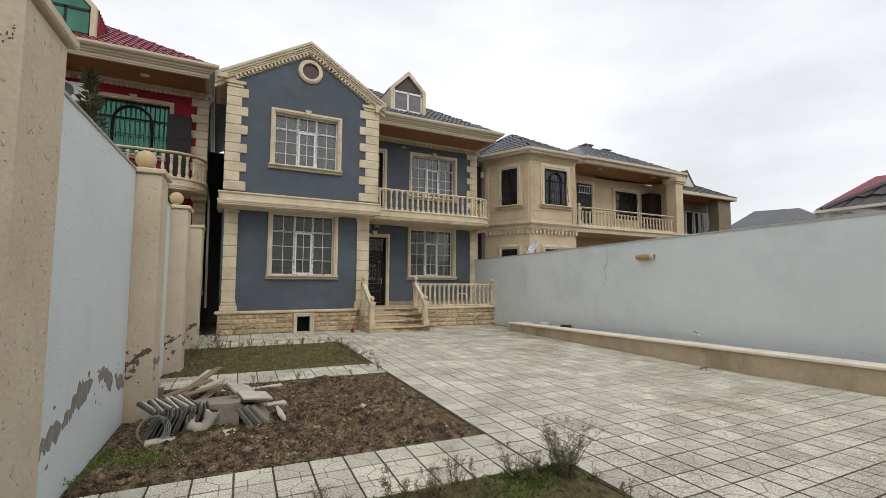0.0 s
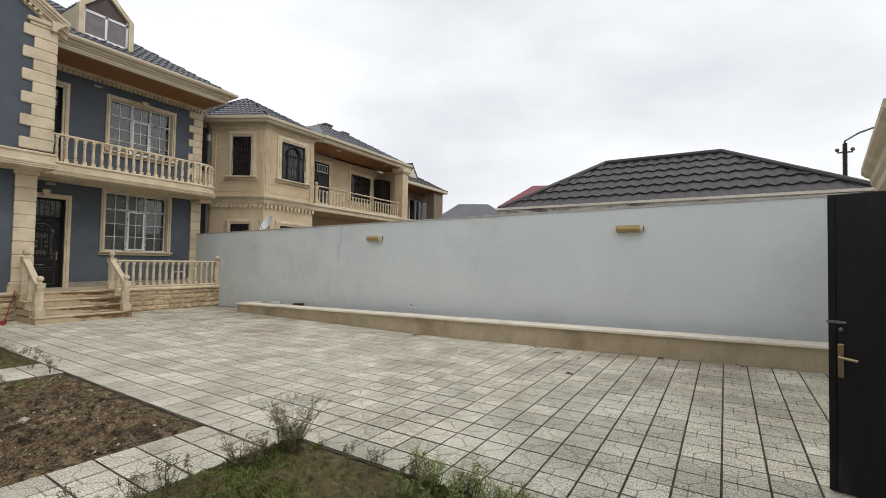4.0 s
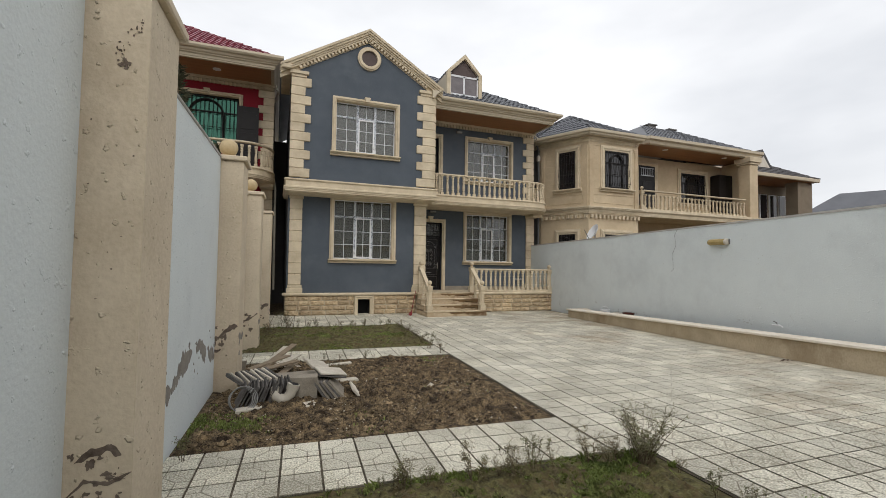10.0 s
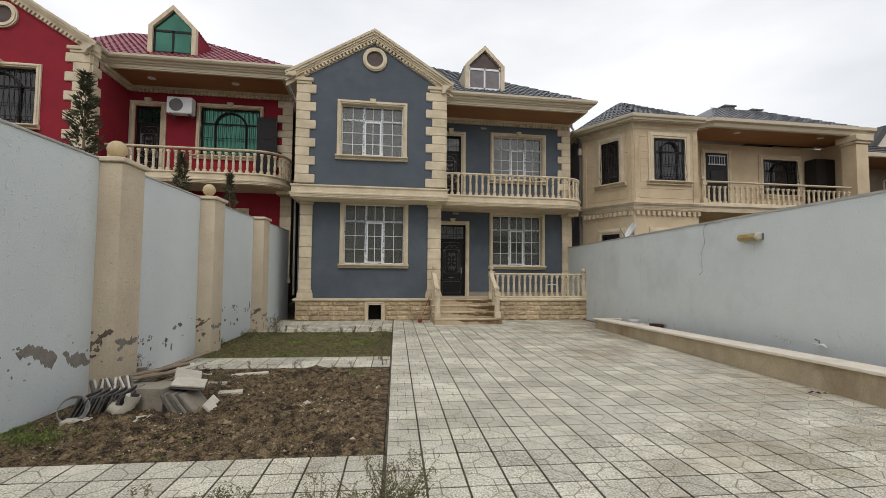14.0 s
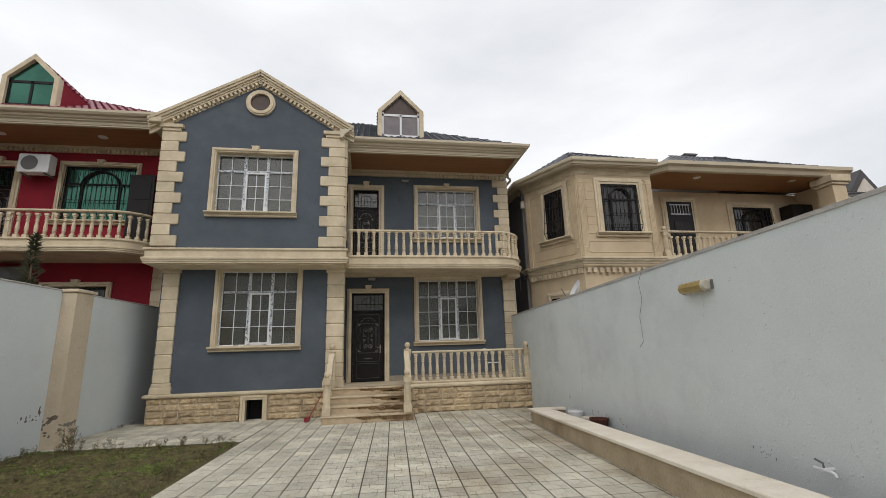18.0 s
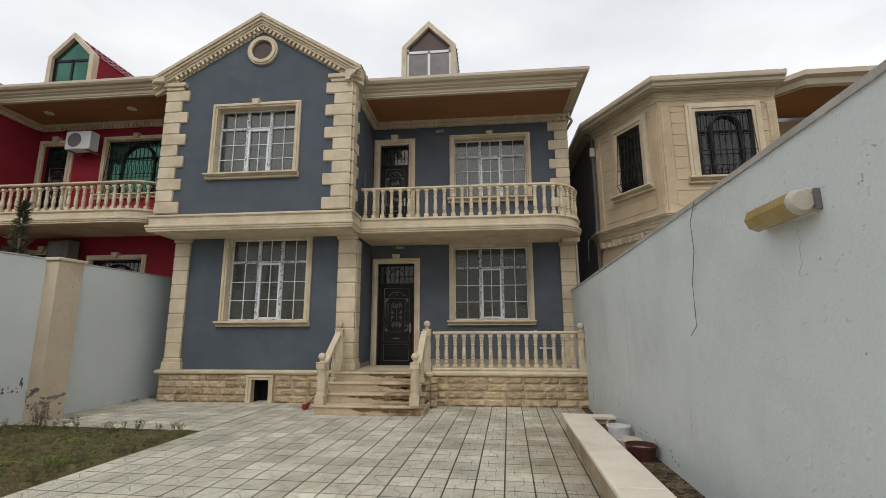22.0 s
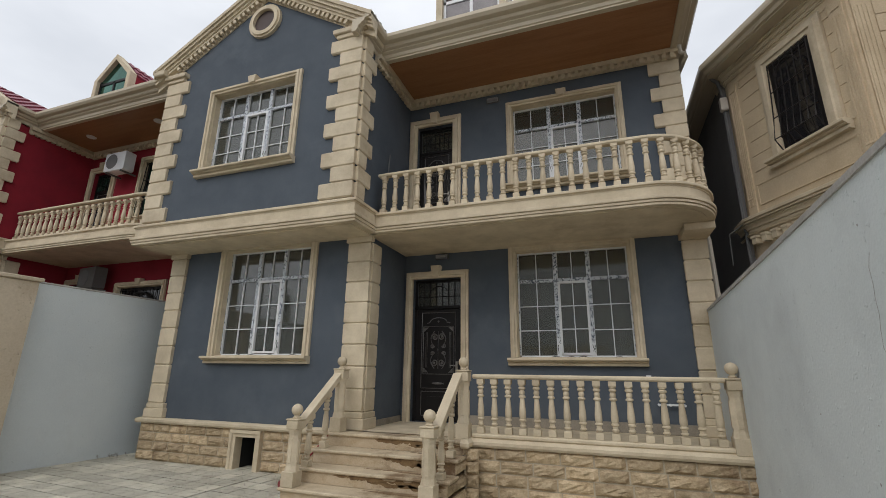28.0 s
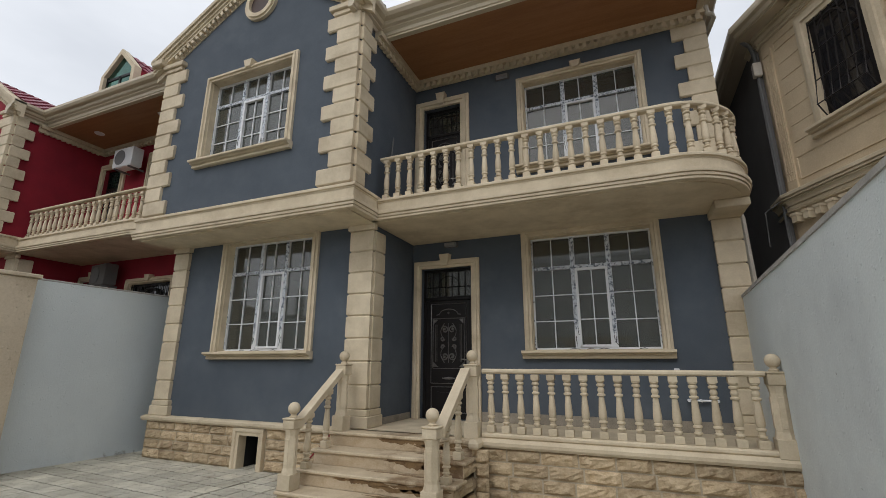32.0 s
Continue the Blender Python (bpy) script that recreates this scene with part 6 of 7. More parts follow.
# ---- conifers behind the left wall ----
def conifer(u, v, z0, z1, r, label):
    t = thing("conifer", label, "tree", "young conifers behind the wall", m=yard(u, v))
    part("trunk", Mesh().tube([(0, 0, 0), (0.02, 0, z0), (0, 0.01, z1 - 0.05)], [0.05, 0.03, 0.006], 6), M_TWIG, t)
    c = Mesh()
    n = int(620 * (z1 - z0))
    for i in range(n):
        f = random.random() ** 1.15
        z = z0 - 0.5 + (z1 - z0 + 0.5) * f
        rr = r * (1 - f) ** 0.8 * random.uniform(0.15, 1.05) * (0.75 + 0.35 * math.sin(z * 21 + 2.0)) + 0.01
        a = random.uniform(0, 6.283)
        p = Vector((rr * math.cos(a), rr * math.sin(a), z))
        d = Vector((math.cos(a), math.sin(a), random.uniform(0.1, 0.9))).normalized() * random.uniform(0.06, 0.15)
        s = d.cross(Vector((0, 0, 1))).normalized() * random.uniform(0.010, 0.02)
        u2 = s.cross(d).normalized() * s.length
        c.add([p - s, p + s, p + d, p - u2, p + u2, p + d * 0.95], [(0, 1, 2), (3, 4, 5)])
    tagged(part("crown", c, M_CONIF, t), kind="stuff")
    return t


conifer(-1.2, -7.55, 2.3, 4.25, 0.44, "young brownish green airy conifer beside the red house")
conifer(-1.1, -4.92, 2.3, 3.86, 0.34, "young dark green conifer behind the wall")
conifer(-1.1, -2.4, 2.3, 4.0, 0.34, "small dark green conifer behind the wall")


# ---- patches of bare cement where the plaster has come off ----
def blotch(parent, pts, half, plane, seed, material=None, n=64, taper=5, name="bare_patch", label="flaked patch of bare grey cement"):
    """An irregular thin patch along a line of (run, z) points. plane(a, z, d) gives the place, d proud of the face."""
    top, bot = [], []
    for i in range(n):
        g = i / (n - 1)
        f = g * (len(pts) - 1)
        k = min(int(f), len(pts) - 2)
        a = pts[k][0] + (pts[k + 1][0] - pts[k][0]) * (f - k)
        z = pts[k][1] + (pts[k + 1][1] - pts[k][1]) * (f - k)
        e = min(1.0, taper * g + 0.02, taper * (1 - g) + 0.02) ** 0.7
        def edge(q):
            return noise.noise((a * 3, seed * 3.7, q)) * 0.8 + noise.noise((a * 11, seed * 1.3, q)) * 0.55 + noise.noise((a * 34, seed, q)) * 0.35
        top.append((a, z + half * e * max(0.05, 0.6 + 1.2 * edge(1))))
        bot.append((a, z - half * e * max(0.05, 0.6 + 1.2 * edge(5))))
    m = Mesh()
    vs, fs = [], []
    for (a, t), (_, b) in zip(top, bot):
        vs += [plane(a, b, -0.004), plane(a, b, 0.003), plane(a, t, 0.003), plane(a, t, -0.004)]
    for i in range(n - 1):
        j = 4 * i
        fs += [(j + 1, j + 5, j + 6, j + 2), (j, j + 4, j + 5, j + 1), (j + 2, j + 6, j + 7, j + 3)]
    m.add(vs, fs)
    return part(name, m, material or M_BARE, parent, label)


for k, (y0, z, x0) in enumerate(((-1.24, 0.175, 4.9), (-0.93, 0.35, 4.75), (-0.62, 0.525, 5.25), (-0.31, 0.70, 5.0))):
    riser = lambda a, h, d, y=y0: (a, y + 0.03 - d, h)
    top = lambda a, h, d, t=z: (a, h, t + d)
    blotch(ST, [(x0, z - 0.060), (5.5, z - 0.066), (6.25, z - 0.075)], 0.055, riser, 800 + k, M_STAIN, taper=4, name="stain", label="dark brown water stain")
    blotch(ST, [(x0 + 0.5, z - 0.10), (5.8, z - 0.11), (6.2, z - 0.12)], 0.026, riser, 820 + k, M_STAIN, taper=4, name="stain", label="dark brown water stain")
    blotch(ST, [(x0 + 0.3, y0 + 0.27), (5.7, y0 + 0.25), (6.1, y0 + 0.25)], 0.035, top, 840 + k, M_STAIN, taper=3, name="stain", label="dark brown water stain")
LW = lambda a, z, d: (UL + d, a, z)
blotch(WALL_L, [(-10.85, 0.30), (-10.55, 0.47), (-10.2, 0.53), (-9.85, 0.62), (-9.5, 0.70)], 0.115, LW, 1, n=90)
blotch(WALL_L, [(-9.34, 0.72), (-9.15, 0.70), (-8.95, 0.60), (-8.8, 0.58)], 0.11, LW, 2)
blotch(WALL_L, [(-8.72, 0.60), (-8.55, 0.50), (-8.25, 0.42)], 0.10, LW, 3)


def flake(parent, plane, a, z, r, seed, material=None):
    """A small ragged patch where the paint has come off."""
    q = random.Random(seed)
    n = 22
    p1, p2 = q.uniform(0, 9), q.uniform(0.6, 1.5)
    pts = []
    for i in range(n):
        t = 2 * math.pi * i / n
        rr = r * max(0.2, 0.75 + 0.55 * noise.noise((math.cos(t) * 1.2 + p1, math.sin(t) * 1.2, seed)) + 0.5 * noise.noise((math.cos(t) * 4 + p1, math.sin(t) * 4, seed * 2)))
        pts.append((a + rr * p2 * math.cos(t), z + rr / p2 * math.sin(t)))
    vs = [plane(x, y, d) for d in (-0.004, 0.003) for x, y in pts]
    m = Mesh().add(vs, [tuple(range(n, 2 * n))] + [(i, (i + 1) % n, n + (i + 1) % n, n + i) for i in range(n)])
    return part("bare_patch", m, material or M_BARE, parent, "flaked patch of bare cement")


fr3 = random.Random(21)
for k in range(34):
    a = fr3.choice((fr3.uniform(-7.7, -6.9), fr3.uniform(-7.0, -5.6), fr3.uniform(-5.0, -2.4)))
    flake(WALL_L, LW, a, 0.52 + 0.25 * math.sin(a * 2.1) * 0.6 + fr3.uniform(-0.15, 0.15), fr3.uniform(0.012, 0.06), k, M_BAREB if k % 3 == 0 else M_BARE)
for k in range(26):
    a = fr3.uniform(-11.0, -8.3)
    flake(WALL_L, LW, a, 0.45 + (a + 11) * 0.10 + fr3.uniform(-0.22, 0.22), fr3.uniform(0.006, 0.028), 100 + k)
PILL = [o for o in bpy.data.objects if o.name.startswith("wall_pillar")]
for k, (p, zz) in enumerate(zip(PILL, (0.55, 0.62, 0.48, 0.4))):
    near = lambda a, z, d: (a, -0.25 - d, z)
    side = lambda a, z, d: (0.265 + d, a, z)
    if k == 0:
        blotch(p, [(0.04, 0.66), (0.10, 0.71), (0.18, 0.73), (0.22, 0.68)], 0.035, near, 140, M_BAREB, taper=6)
        blotch(p, [(0.0, 0.50), (0.08, 0.58), (0.17, 0.56), (0.262, 0.60)], 0.020, near, 141, M_BAREB, taper=6)
        for j in range(30):
            flake(p, near, fr3.uniform(-0.02, 0.255), fr3.uniform(0.40, 0.70), fr3.uniform(0.005, 0.024), 150 + j, M_BAREB)
        for j in range(5):
            flake(p, near, 0.17 + fr3.uniform(-0.02, 0.02), 2.48 + fr3.uniform(-0.02, 0.02), fr3.uniform(0.008, 0.02), 190 + j, M_BAREB)
        for j in range(24):
            g = fr3.random()
            flake(p, near, 0.13 + 0.12 * g + fr3.uniform(-0.03, 0.01), 2.50 + 0.22 * g + fr3.uniform(-0.03, 0.04), fr3.uniform(0.002, 0.007), 700 + j, M_BAREB)
        for j in range(12):
            flake(p, near, fr3.uniform(-0.02, 0.26), fr3.uniform(0.5, 2.5), fr3.uniform(0.002, 0.005), 740 + j, M_BAREB)
    else:
        for j in range(22):
            flake(p, near, fr3.uniform(-0.20, 0.15), zz - 0.04 + fr3.choice((0.10, -0.08)) + fr3.uniform(-0.12, 0.12), fr3.uniform(0.008, 0.040), 200 + 30 * k + j, M_BAREB)
        for j in range(7):
            flake(p, side, fr3.uniform(-0.22, 0.20), zz - 0.15 + fr3.uniform(-0.18, 0.2), fr3.uniform(0.015, 0.05), 300 + 20 * k + j)
    if k:
        blotch(p, [(-0.16, zz + 0.06), (-0.02, zz - 0.02), (0.14, zz + 0.10), (0.255, zz + 0.16)], 0.062, near, 400 + k, M_BAREB, taper=9)
        blotch(p, [(-0.245, zz + 0.03), (-0.1, zz - 0.01), (0.1, zz - 0.02), (0.24, zz + 0.02)], 0.045, side, 410 + k, M_BARE, taper=9)
for a, z, ln in ((-7.55, 0.60, 0.32), (-7.1, 0.50, 0.4), (-4.75, 0.60, 0.35), (-4.3, 0.68, 0.5), (-3.5, 0.70, 0.4), (-2.7, 0.58, 0.5)):
    for j in range(11):
        flake(WALL_L, LW, a + fr3.uniform(-ln, ln) / 2, z + fr3.uniform(-0.07, 0.07), fr3.uniform(0.008, 0.035), 1200 + j + round(a * 50), M_BARE if a < -4 else M_BAREB)
RW = lambda a, z, d: (UR - d, a, z)
for k, (a, z, da, dz, n, rr) in enumerate(((-0.23, 0.32, 0.02, 0.09, 12, 0.020), (-2.3, 0.53, 0.03, 0.05, 9, 0.016), (-1.38, 0.50, 0.015, 0.13, 9, 0.008), (-3.8, 0.34, 0.8, 0.05, 34, 0.016), (-7.3, 0.48, 0.18, 0.05, 16, 0.011), (-11.2, 0.53, 0.5, 0.03, 16, 0.012))):
    for j in range(n):
        flake(WALL_R, RW, a + fr3.uniform(-da, da), z + fr3.uniform(-dz, dz), fr3.uniform(0.3, 1.0) * rr, 900 + 40 * k + j, M_BARE if j % 3 else M_GREYPL)


def hairline(parent, pts, r=0.0035):
    m = Mesh()
    q = []
    for (a0, z0), (a1, z1) in zip(pts, pts[1:]):
        for i in range(6):
            f = i / 6
            q.append((UR - 0.001, a0 + (a1 - a0) * f + random.uniform(-0.02, 0.02), z0 + (z1 - z0) * f + random.uniform(-0.01, 0.01)))
    m.tube(q, r, 4)
    return part("crack", m, M_GREYPL, parent, "fine crack in the plaster")


hairline(WALL_R, [(-6.77, 2.12), (-6.75, 1.95), (-6.74, 1.82)], 0.0012)
hairline(WALL_R, [(-8.2, 0.75), (-8.35, 0.5)], 0.0014)
hairline(WALL_R, [(-5.0, 0.9), (-4.95, 0.6)], 0.0014)
hairline(WALL_R, [(-3.05, 2.15), (-3.0, 1.7), (-3.04, 1.2), (-2.98, 0.6)], 0.0012)
for k in range(50):
    g = fr3.random()
    a, z = ((-7.33 + 0.10 * g, 2.36 - 0.15 * g), (-7.62 + 0.04 * g, 2.05 - 0.4 * g), (fr3.uniform(-7.9, -5.0), fr3.uniform(1.2, 2.4)), (fr3.uniform(-13.5, -8.0), fr3.uniform(0.6, 2.5)), (fr3.uniform(-4.5, -0.3), fr3.uniform(0.4, 2.4)))[k % 5]
    flake(WALL_R, RW, a + fr3.uniform(-0.02, 0.02), z, fr3.uniform(0.003, 0.008), 500 + k, M_GREYPL)
solo("hanging_cable", Mesh().tube([(UR - 0.02, -5.56, 2.60), (UR - 0.03, -5.47, 2.45), (UR - 0.05, -5.54, 2.2), (UR - 0.03, -5.39, 1.95), (UR - 0.05, -5.44, 1.75), (UR - 0.05, -5.44, 1.66), (UR - 0.06, -5.47, 1.60), (UR - 0.08, -5.39, 1.52)], 0.0030, 6), M_CABLE, "thin grey cable hanging from the wall top", "cable", smooth=True, m=YARD)

tap = thing("garden_tap", "white plastic tap with a short pipe on the wall", "tap", m=yard(UR, -8.04, 0.505))
part("pipe", Mesh().tube([(0, 0.02, 0), (-0.12, 0.02, 0)], 0.014, 8), M_WHITE, tap, smooth=True)
part("body", Mesh().tube([(-0.10, 0.10, 0.0), (-0.11, -0.06, 0.0), (-0.11, -0.09, -0.008), (-0.11, -0.10, -0.03)], 0.014, 8), M_WHITE, tap, smooth=True)
part("lever", Mesh().tube([(-0.11, 0.0, 0.02), (-0.11, 0.0, 0.055), (-0.11, 0.07, 0.075)], 0.009, 6), M_CABLE, tap)


def bucket(name, u, v, z, r, h, material, label, handle=True):
    b = thing(name, label, "bucket", m=yard(u, v, z))
    part("body", Mesh().lathe([(r * 0.84, 0), (r, h - 0.02), (r * 1.05, h - 0.02), (r * 1.05, h), (r * 0.97, h), (r * 0.95, h - 0.03), (r * 0.8, 0.02)], 0, 0, 20), material, b, smooth=True)
    part("contents", Mesh().lathe([(r * 0.9, h - 0.06), (r * 0.9, h - 0.05)], 0, 0, 20), M_CONC, b, "dried grey residue")
    if handle:
        part("handle", Mesh().tube([(r * 1.05 * math.cos(math.pi * k / 12), 0.02, h - 0.02 + 0.12 * math.sin(math.pi * k / 12)) for k in range(13)], 0.004, 6), M_WHITE, b)
    return b


bucket("bucket", 9.33, -2.98, 0.165, 0.14, 0.175, M_WHITE, "white plastic bucket with a wire handle in the planter")
bucket("bucket", 9.32, -3.55, 0.17, 0.13, 0.135, M_CAP, "pale plastic bucket with dried residue in the planter", False)
bucket("paint_tin", 9.33, -3.98, 0.175, 0.155, 0.17, M_RUST, "rusty dark red paint tin in the planter", False)

# broom leaning on the plinth
br = thing("broom", "red-handled broom leaning on the plinth beside the steps", "broom")
part("handle", Mesh().tube([(4.20, -0.03, 0.76), (3.88, -0.62, 0.10)], 0.011, 6), M_REDPL, br, smooth=True)
part("brush", Mesh().tube([(3.89, -0.60, 0.12), (3.85, -0.66, 0.06), (3.82, -0.72, 0.06)], [0.02, 0.055, 0.06], 8), M_REDPL, br)

# lamps, socket, pipes and a rod on the house
for x, z in ((5.30, 3.66), (6.34, 6.83)):
    wl3 = thing("wall_lamp", "small oblong lamp on the blue-grey wall", "lamp", "lamps of the blue house", m=pose(x, YW, z))
    part("base", Mesh().box(-0.13, 0.13, -0.04, 0, -0.05, 0.05, 0.012), M_GREYR, wl3)
    part("diffuser", Mesh().prism([(-0.04, -0.042), (-0.095, -0.026), (-0.095, 0.026), (-0.04, 0.042)], -0.105, 0.105, "x"), M_GALV, wl3, "frosted grey lamp cover")
so = thing("wall_socket", "small white socket box on the porch wall", "socket", m=pose(8.68, YW, 1.50))
part("box", Mesh().box(-0.035, 0.035, -0.03, 0, -0.04, 0.04, 0.006), M_WHITE, so)
pt2 = thing("pipe_stub", "two capped white water pipes on the porch wall", "pipe", m=pose(8.95, YW, 1.12))
part("pipe", Mesh().tube([(-0.17, -0.05, 0.0), (0.17, -0.05, 0.0)], 0.014, 7), M_WHITE, pt2)
for x in (-0.17, -0.02, 0.17):
    part("stub", Mesh().tube([(x, 0, 0.0), (x, -0.085, 0.0)], 0.020, 8), M_WHITE, pt2)
solo("metal_rod", Mesh().tube([(4.63, 0.30, 4.07), (4.585, 0.55, 5.45)], 0.011, 6), M_CABLE, "thin metal rod leaning in the balcony corner", "rod")
for x in (-4.6, -2.1):
    dl2 = thing("downlight", "round recessed light in the red house's eaves", "lamp", "lights in the eaves", m=pose(x, 0.75, 7.565))
    part("rim", Mesh().lathe([(0.11, 0.0), (0.12, 0.015), (0.08, 0.015)], 0, 0, 18), M_WHITE, dl2)

# ---- heap of building leftovers on the soil ----
def slab(name, u, v, z, w, d, h, rx, ry, rz, material, label, category="slab", group="leftovers on the soil"):
    return solo(name, Mesh().box(-w / 2, w / 2, -d / 2, d / 2, 0, h, min(0.006, h / 4)), material, label, category, group, m=yard(u, v, z) @ pose(0, 0, 0, rx, ry, rz))


M_SLATE = mat("grey_roof_slate", (0.15, 0.14, 0.13), (0.07, 0.066, 0.062), rough=0.85, scale=8, bump=0.3, rnd=0.25)
M_PALE = mat("pale_stone_offcut", (0.62, 0.575, 0.49), (0.45, 0.405, 0.335), rough=0.8, scale=5, bump=0.2, rnd=0.15)
for k in range(17):
    slab("roof_slate", -0.20 + k * 0.031, -8.97 + 0.004 * k, -0.02, 0.016, 0.34, 0.27 + 0.02 * math.sin(k * 2.1), random.uniform(-4, 4), 28 - k * 0.7, 4 + random.uniform(-5, 5), M_SLATE, "grey slate leaning in a stack")
for k in range(13):
    slab("stone_strip", -0.24 + k * 0.034, -8.66, 0.19 + 0.004 * k, 0.024, 0.34, 0.045, 12, 10, 35 + random.uniform(-8, 8), M_PALE if k % 2 else M_SLATE, "narrow pale stone strip on the heap")
for k in range(6):
    slab("roof_slate", 0.82 + k * 0.042, -8.88 + 0.01 * k, -0.02, 0.022, 0.30, 0.29, 0, -34 - k * 2, -8 + random.uniform(-4, 4), M_CONC if k % 2 else M_SLATE, "grey slate leaning on the block")
slab("stone_offcut", 1.16, -8.86, 0.0, 0.26, 0.30, 0.03, 8, 48, 8, M_PALE, "pale stone offcut leaning on the heap")
slab("concrete_block", 0.54, -8.90, -0.02, 0.30, 0.18, 0.29, 0, 0, -6, M_CONC, "rough grey concrete block")
slab("stone_tile", 0.70, -8.48, 0.28, 0.28, 0.30, 0.03, 12, 16, 24, M_PALE, "pale stone tile lying on the heap")
slab("stone_tile", 0.84, -8.76, 0.26, 0.33, 0.26, 0.025, 6, 9, 16, M_PALE, "pale stone tile lying on the heap")
slab("stone_tile", 0.84, -8.75, 0.235, 0.33, 0.27, 0.02, 6, 9, 12, M_SLATE, "grey tile under a pale tile")
slab("stone_heap_core", 0.40, -8.45, -0.03, 0.7, 0.45, 0.20, 0, 0, 8, M_CONC, "broken grey concrete under the heap")
for k, (u, v, z, ln, rz, tilt) in enumerate(((0.12, -7.62, 0.22, 1.25, 75, -5), (0.20, -7.66, 0.26, 1.20, 70, -6), (0.02, -7.80, 0.16, 0.95, 66, -3), (0.26, -7.85, 0.20, 0.9, 61, -4), (0.10, -7.95, 0.24, 0.8, 56, -2), (0.32, -7.98, 0.14, 0.85, 72, -3), (-0.05, -7.9, 0.10, 0.9, 80, -2), (0.22, -8.1, 0.22, 0.7, 48, 0))):
    slab("board", u, v, z, ln, 0.085, 0.024, 4, tilt, rz, M_WOOD if k % 3 else M_PALE, "weathered wooden board on the heap", "board")
for u, v, w, d, rz in ((1.10, -8.22, 0.28, 0.12, 12), (1.02, -7.22, 0.50, 0.08, 8), (0.50, -9.24, 0.34, 0.16, 14), (-0.02, -9.20, 0.26, 0.12, 6), (0.72, -7.75, 0.34, 0.08, -12), (0.30, -7.3, 0.4, 0.12, 20)):
    slab("stone_offcut", u, v, -0.01, w, d, 0.045, random.uniform(-3, 3), random.uniform(-3, 3), rz, M_PALE, "pale stone offcut lying on the soil")
slab("board", -0.36, -7.55, 0.0, 0.24, 0.5, 0.028, -62, 0, 24, M_PALE, "pale slab leaning on the pillar", "slab")
el = thing("pipe_elbow", "cream plastic drain elbow lying on the soil", "pipe", m=yard(0.33, -9.07, 0.075))
part("bend", Mesh().tube([(-0.10, 0.07, 0.085), (-0.105, 0.02, 0.055), (-0.095, -0.01, 0.02), (-0.06, -0.02, -0.005), (-0.015, -0.02, -0.015), (0.03, -0.015, 0.005), (0.06, -0.01, 0.045), (0.078, 0.0, 0.10), (0.085, 0.0, 0.125)], 0.056, 14), M_PVC, el, smooth=True)
part("socket", Mesh().tube([(0.074, 0.0, 0.085), (0.092, 0.002, 0.15)], 0.068, 14), M_PVC, el, smooth=True)
part("socket", Mesh().tube([(-0.055, -0.02, -0.006), (-0.012, -0.021, -0.016)], 0.064, 14), M_PVC, el, smooth=True)
# the hollow's shade, drawn as a black disc on the solid end
part("bore", Mesh().tube([(0.0915, 0.002, 0.147), (0.0925, 0.002, 0.152)], 0.056, 14), M_DARK, el, "dark disc for the shade inside the open end")
co = thing("hose_coil", "coil of grey plastic hose leaning on the slates", "hose", m=yard(-0.11, -9.16, 0.115) @ pose(0, 0, 0, 62, 8, 6))
for k in range(4):
    r = 0.118 + 0.006 * k
    part("loop", Mesh().tube([(r * math.cos(2 * math.pi * i / 26) + 0.01 * k, r * math.sin(2 * math.pi * i / 26), 0.010 * k) for i in range(27)], 0.0055, 6), M_HOSE, co, smooth=True)

# clods and pebbles in the dug bed
def pebble(m, x, y, z, r, rng):
    t = [(x + r * rng.uniform(0.7, 1.3) * dx, y + r * rng.uniform(0.7, 1.3) * dy, z + r * rng.uniform(0.5, 0.9) * dz) for dx, dy, dz in ((1, 0, 0), (0, 1, 0), (-1, 0, 0), (0, -1, 0), (0.1, 0, 1), (0, 0.1, -1))]
    m.add(t, [(0, 1, 4), (1, 2, 4), (2, 3, 4), (3, 0, 4), (1, 0, 5), (2, 1, 5), (3, 2, 5), (0, 3, 5)])


rng = random.Random(5)
cl, pb = Mesh(), Mesh()
for i in range(15000):
    u, v = rng.uniform(UL + 0.1, 2.92), rng.uniform(-10.15, -6.85)
    pebble(cl, u, v, 0.0 + 0.05 * noise.noise((u * 1.3, v * 1.3, 3)), rng.uniform(0.005, 0.020) * (2.6 if rng.random() < 0.13 else 1), rng)
for i in range(900):
    u, v = rng.uniform(UL + 0.1, 2.92), rng.uniform(-10.15, -6.85)
    pebble(pb, u, v, 0.012, rng.uniform(0.003, 0.007) * (2.4 if rng.random() < 0.08 else 1), rng)
tw = Mesh()
for i in range(480):
    u, v, a, ln = rng.uniform(UL + 0.1, 2.9), rng.uniform(-10.1, -6.9), rng.uniform(0, 6.28), rng.uniform(0.04, 0.14)
    z = rng.uniform(0.0, 0.03)
    tw.tube([(u, v, z), (u + math.cos(a) * ln * 0.5, v + math.sin(a) * ln * 0.5, z + 0.012), (u + math.cos(a + 0.3) * ln, v + math.sin(a + 0.3) * ln, z)], 0.0025, 4)
solo("dry_twigs", tw, M_TWIG, "broken dry twigs lying on the soil", "twigs", kind="stuff", m=YARD)
solo("soil_clods", cl, M_CLOD, "crumbled clods of brown soil", "soil", kind="stuff", m=YARD)
solo("pebbles", pb, M_PALE, "scattered pale pebbles on the soil", "pebbles", kind="stuff", m=YARD)
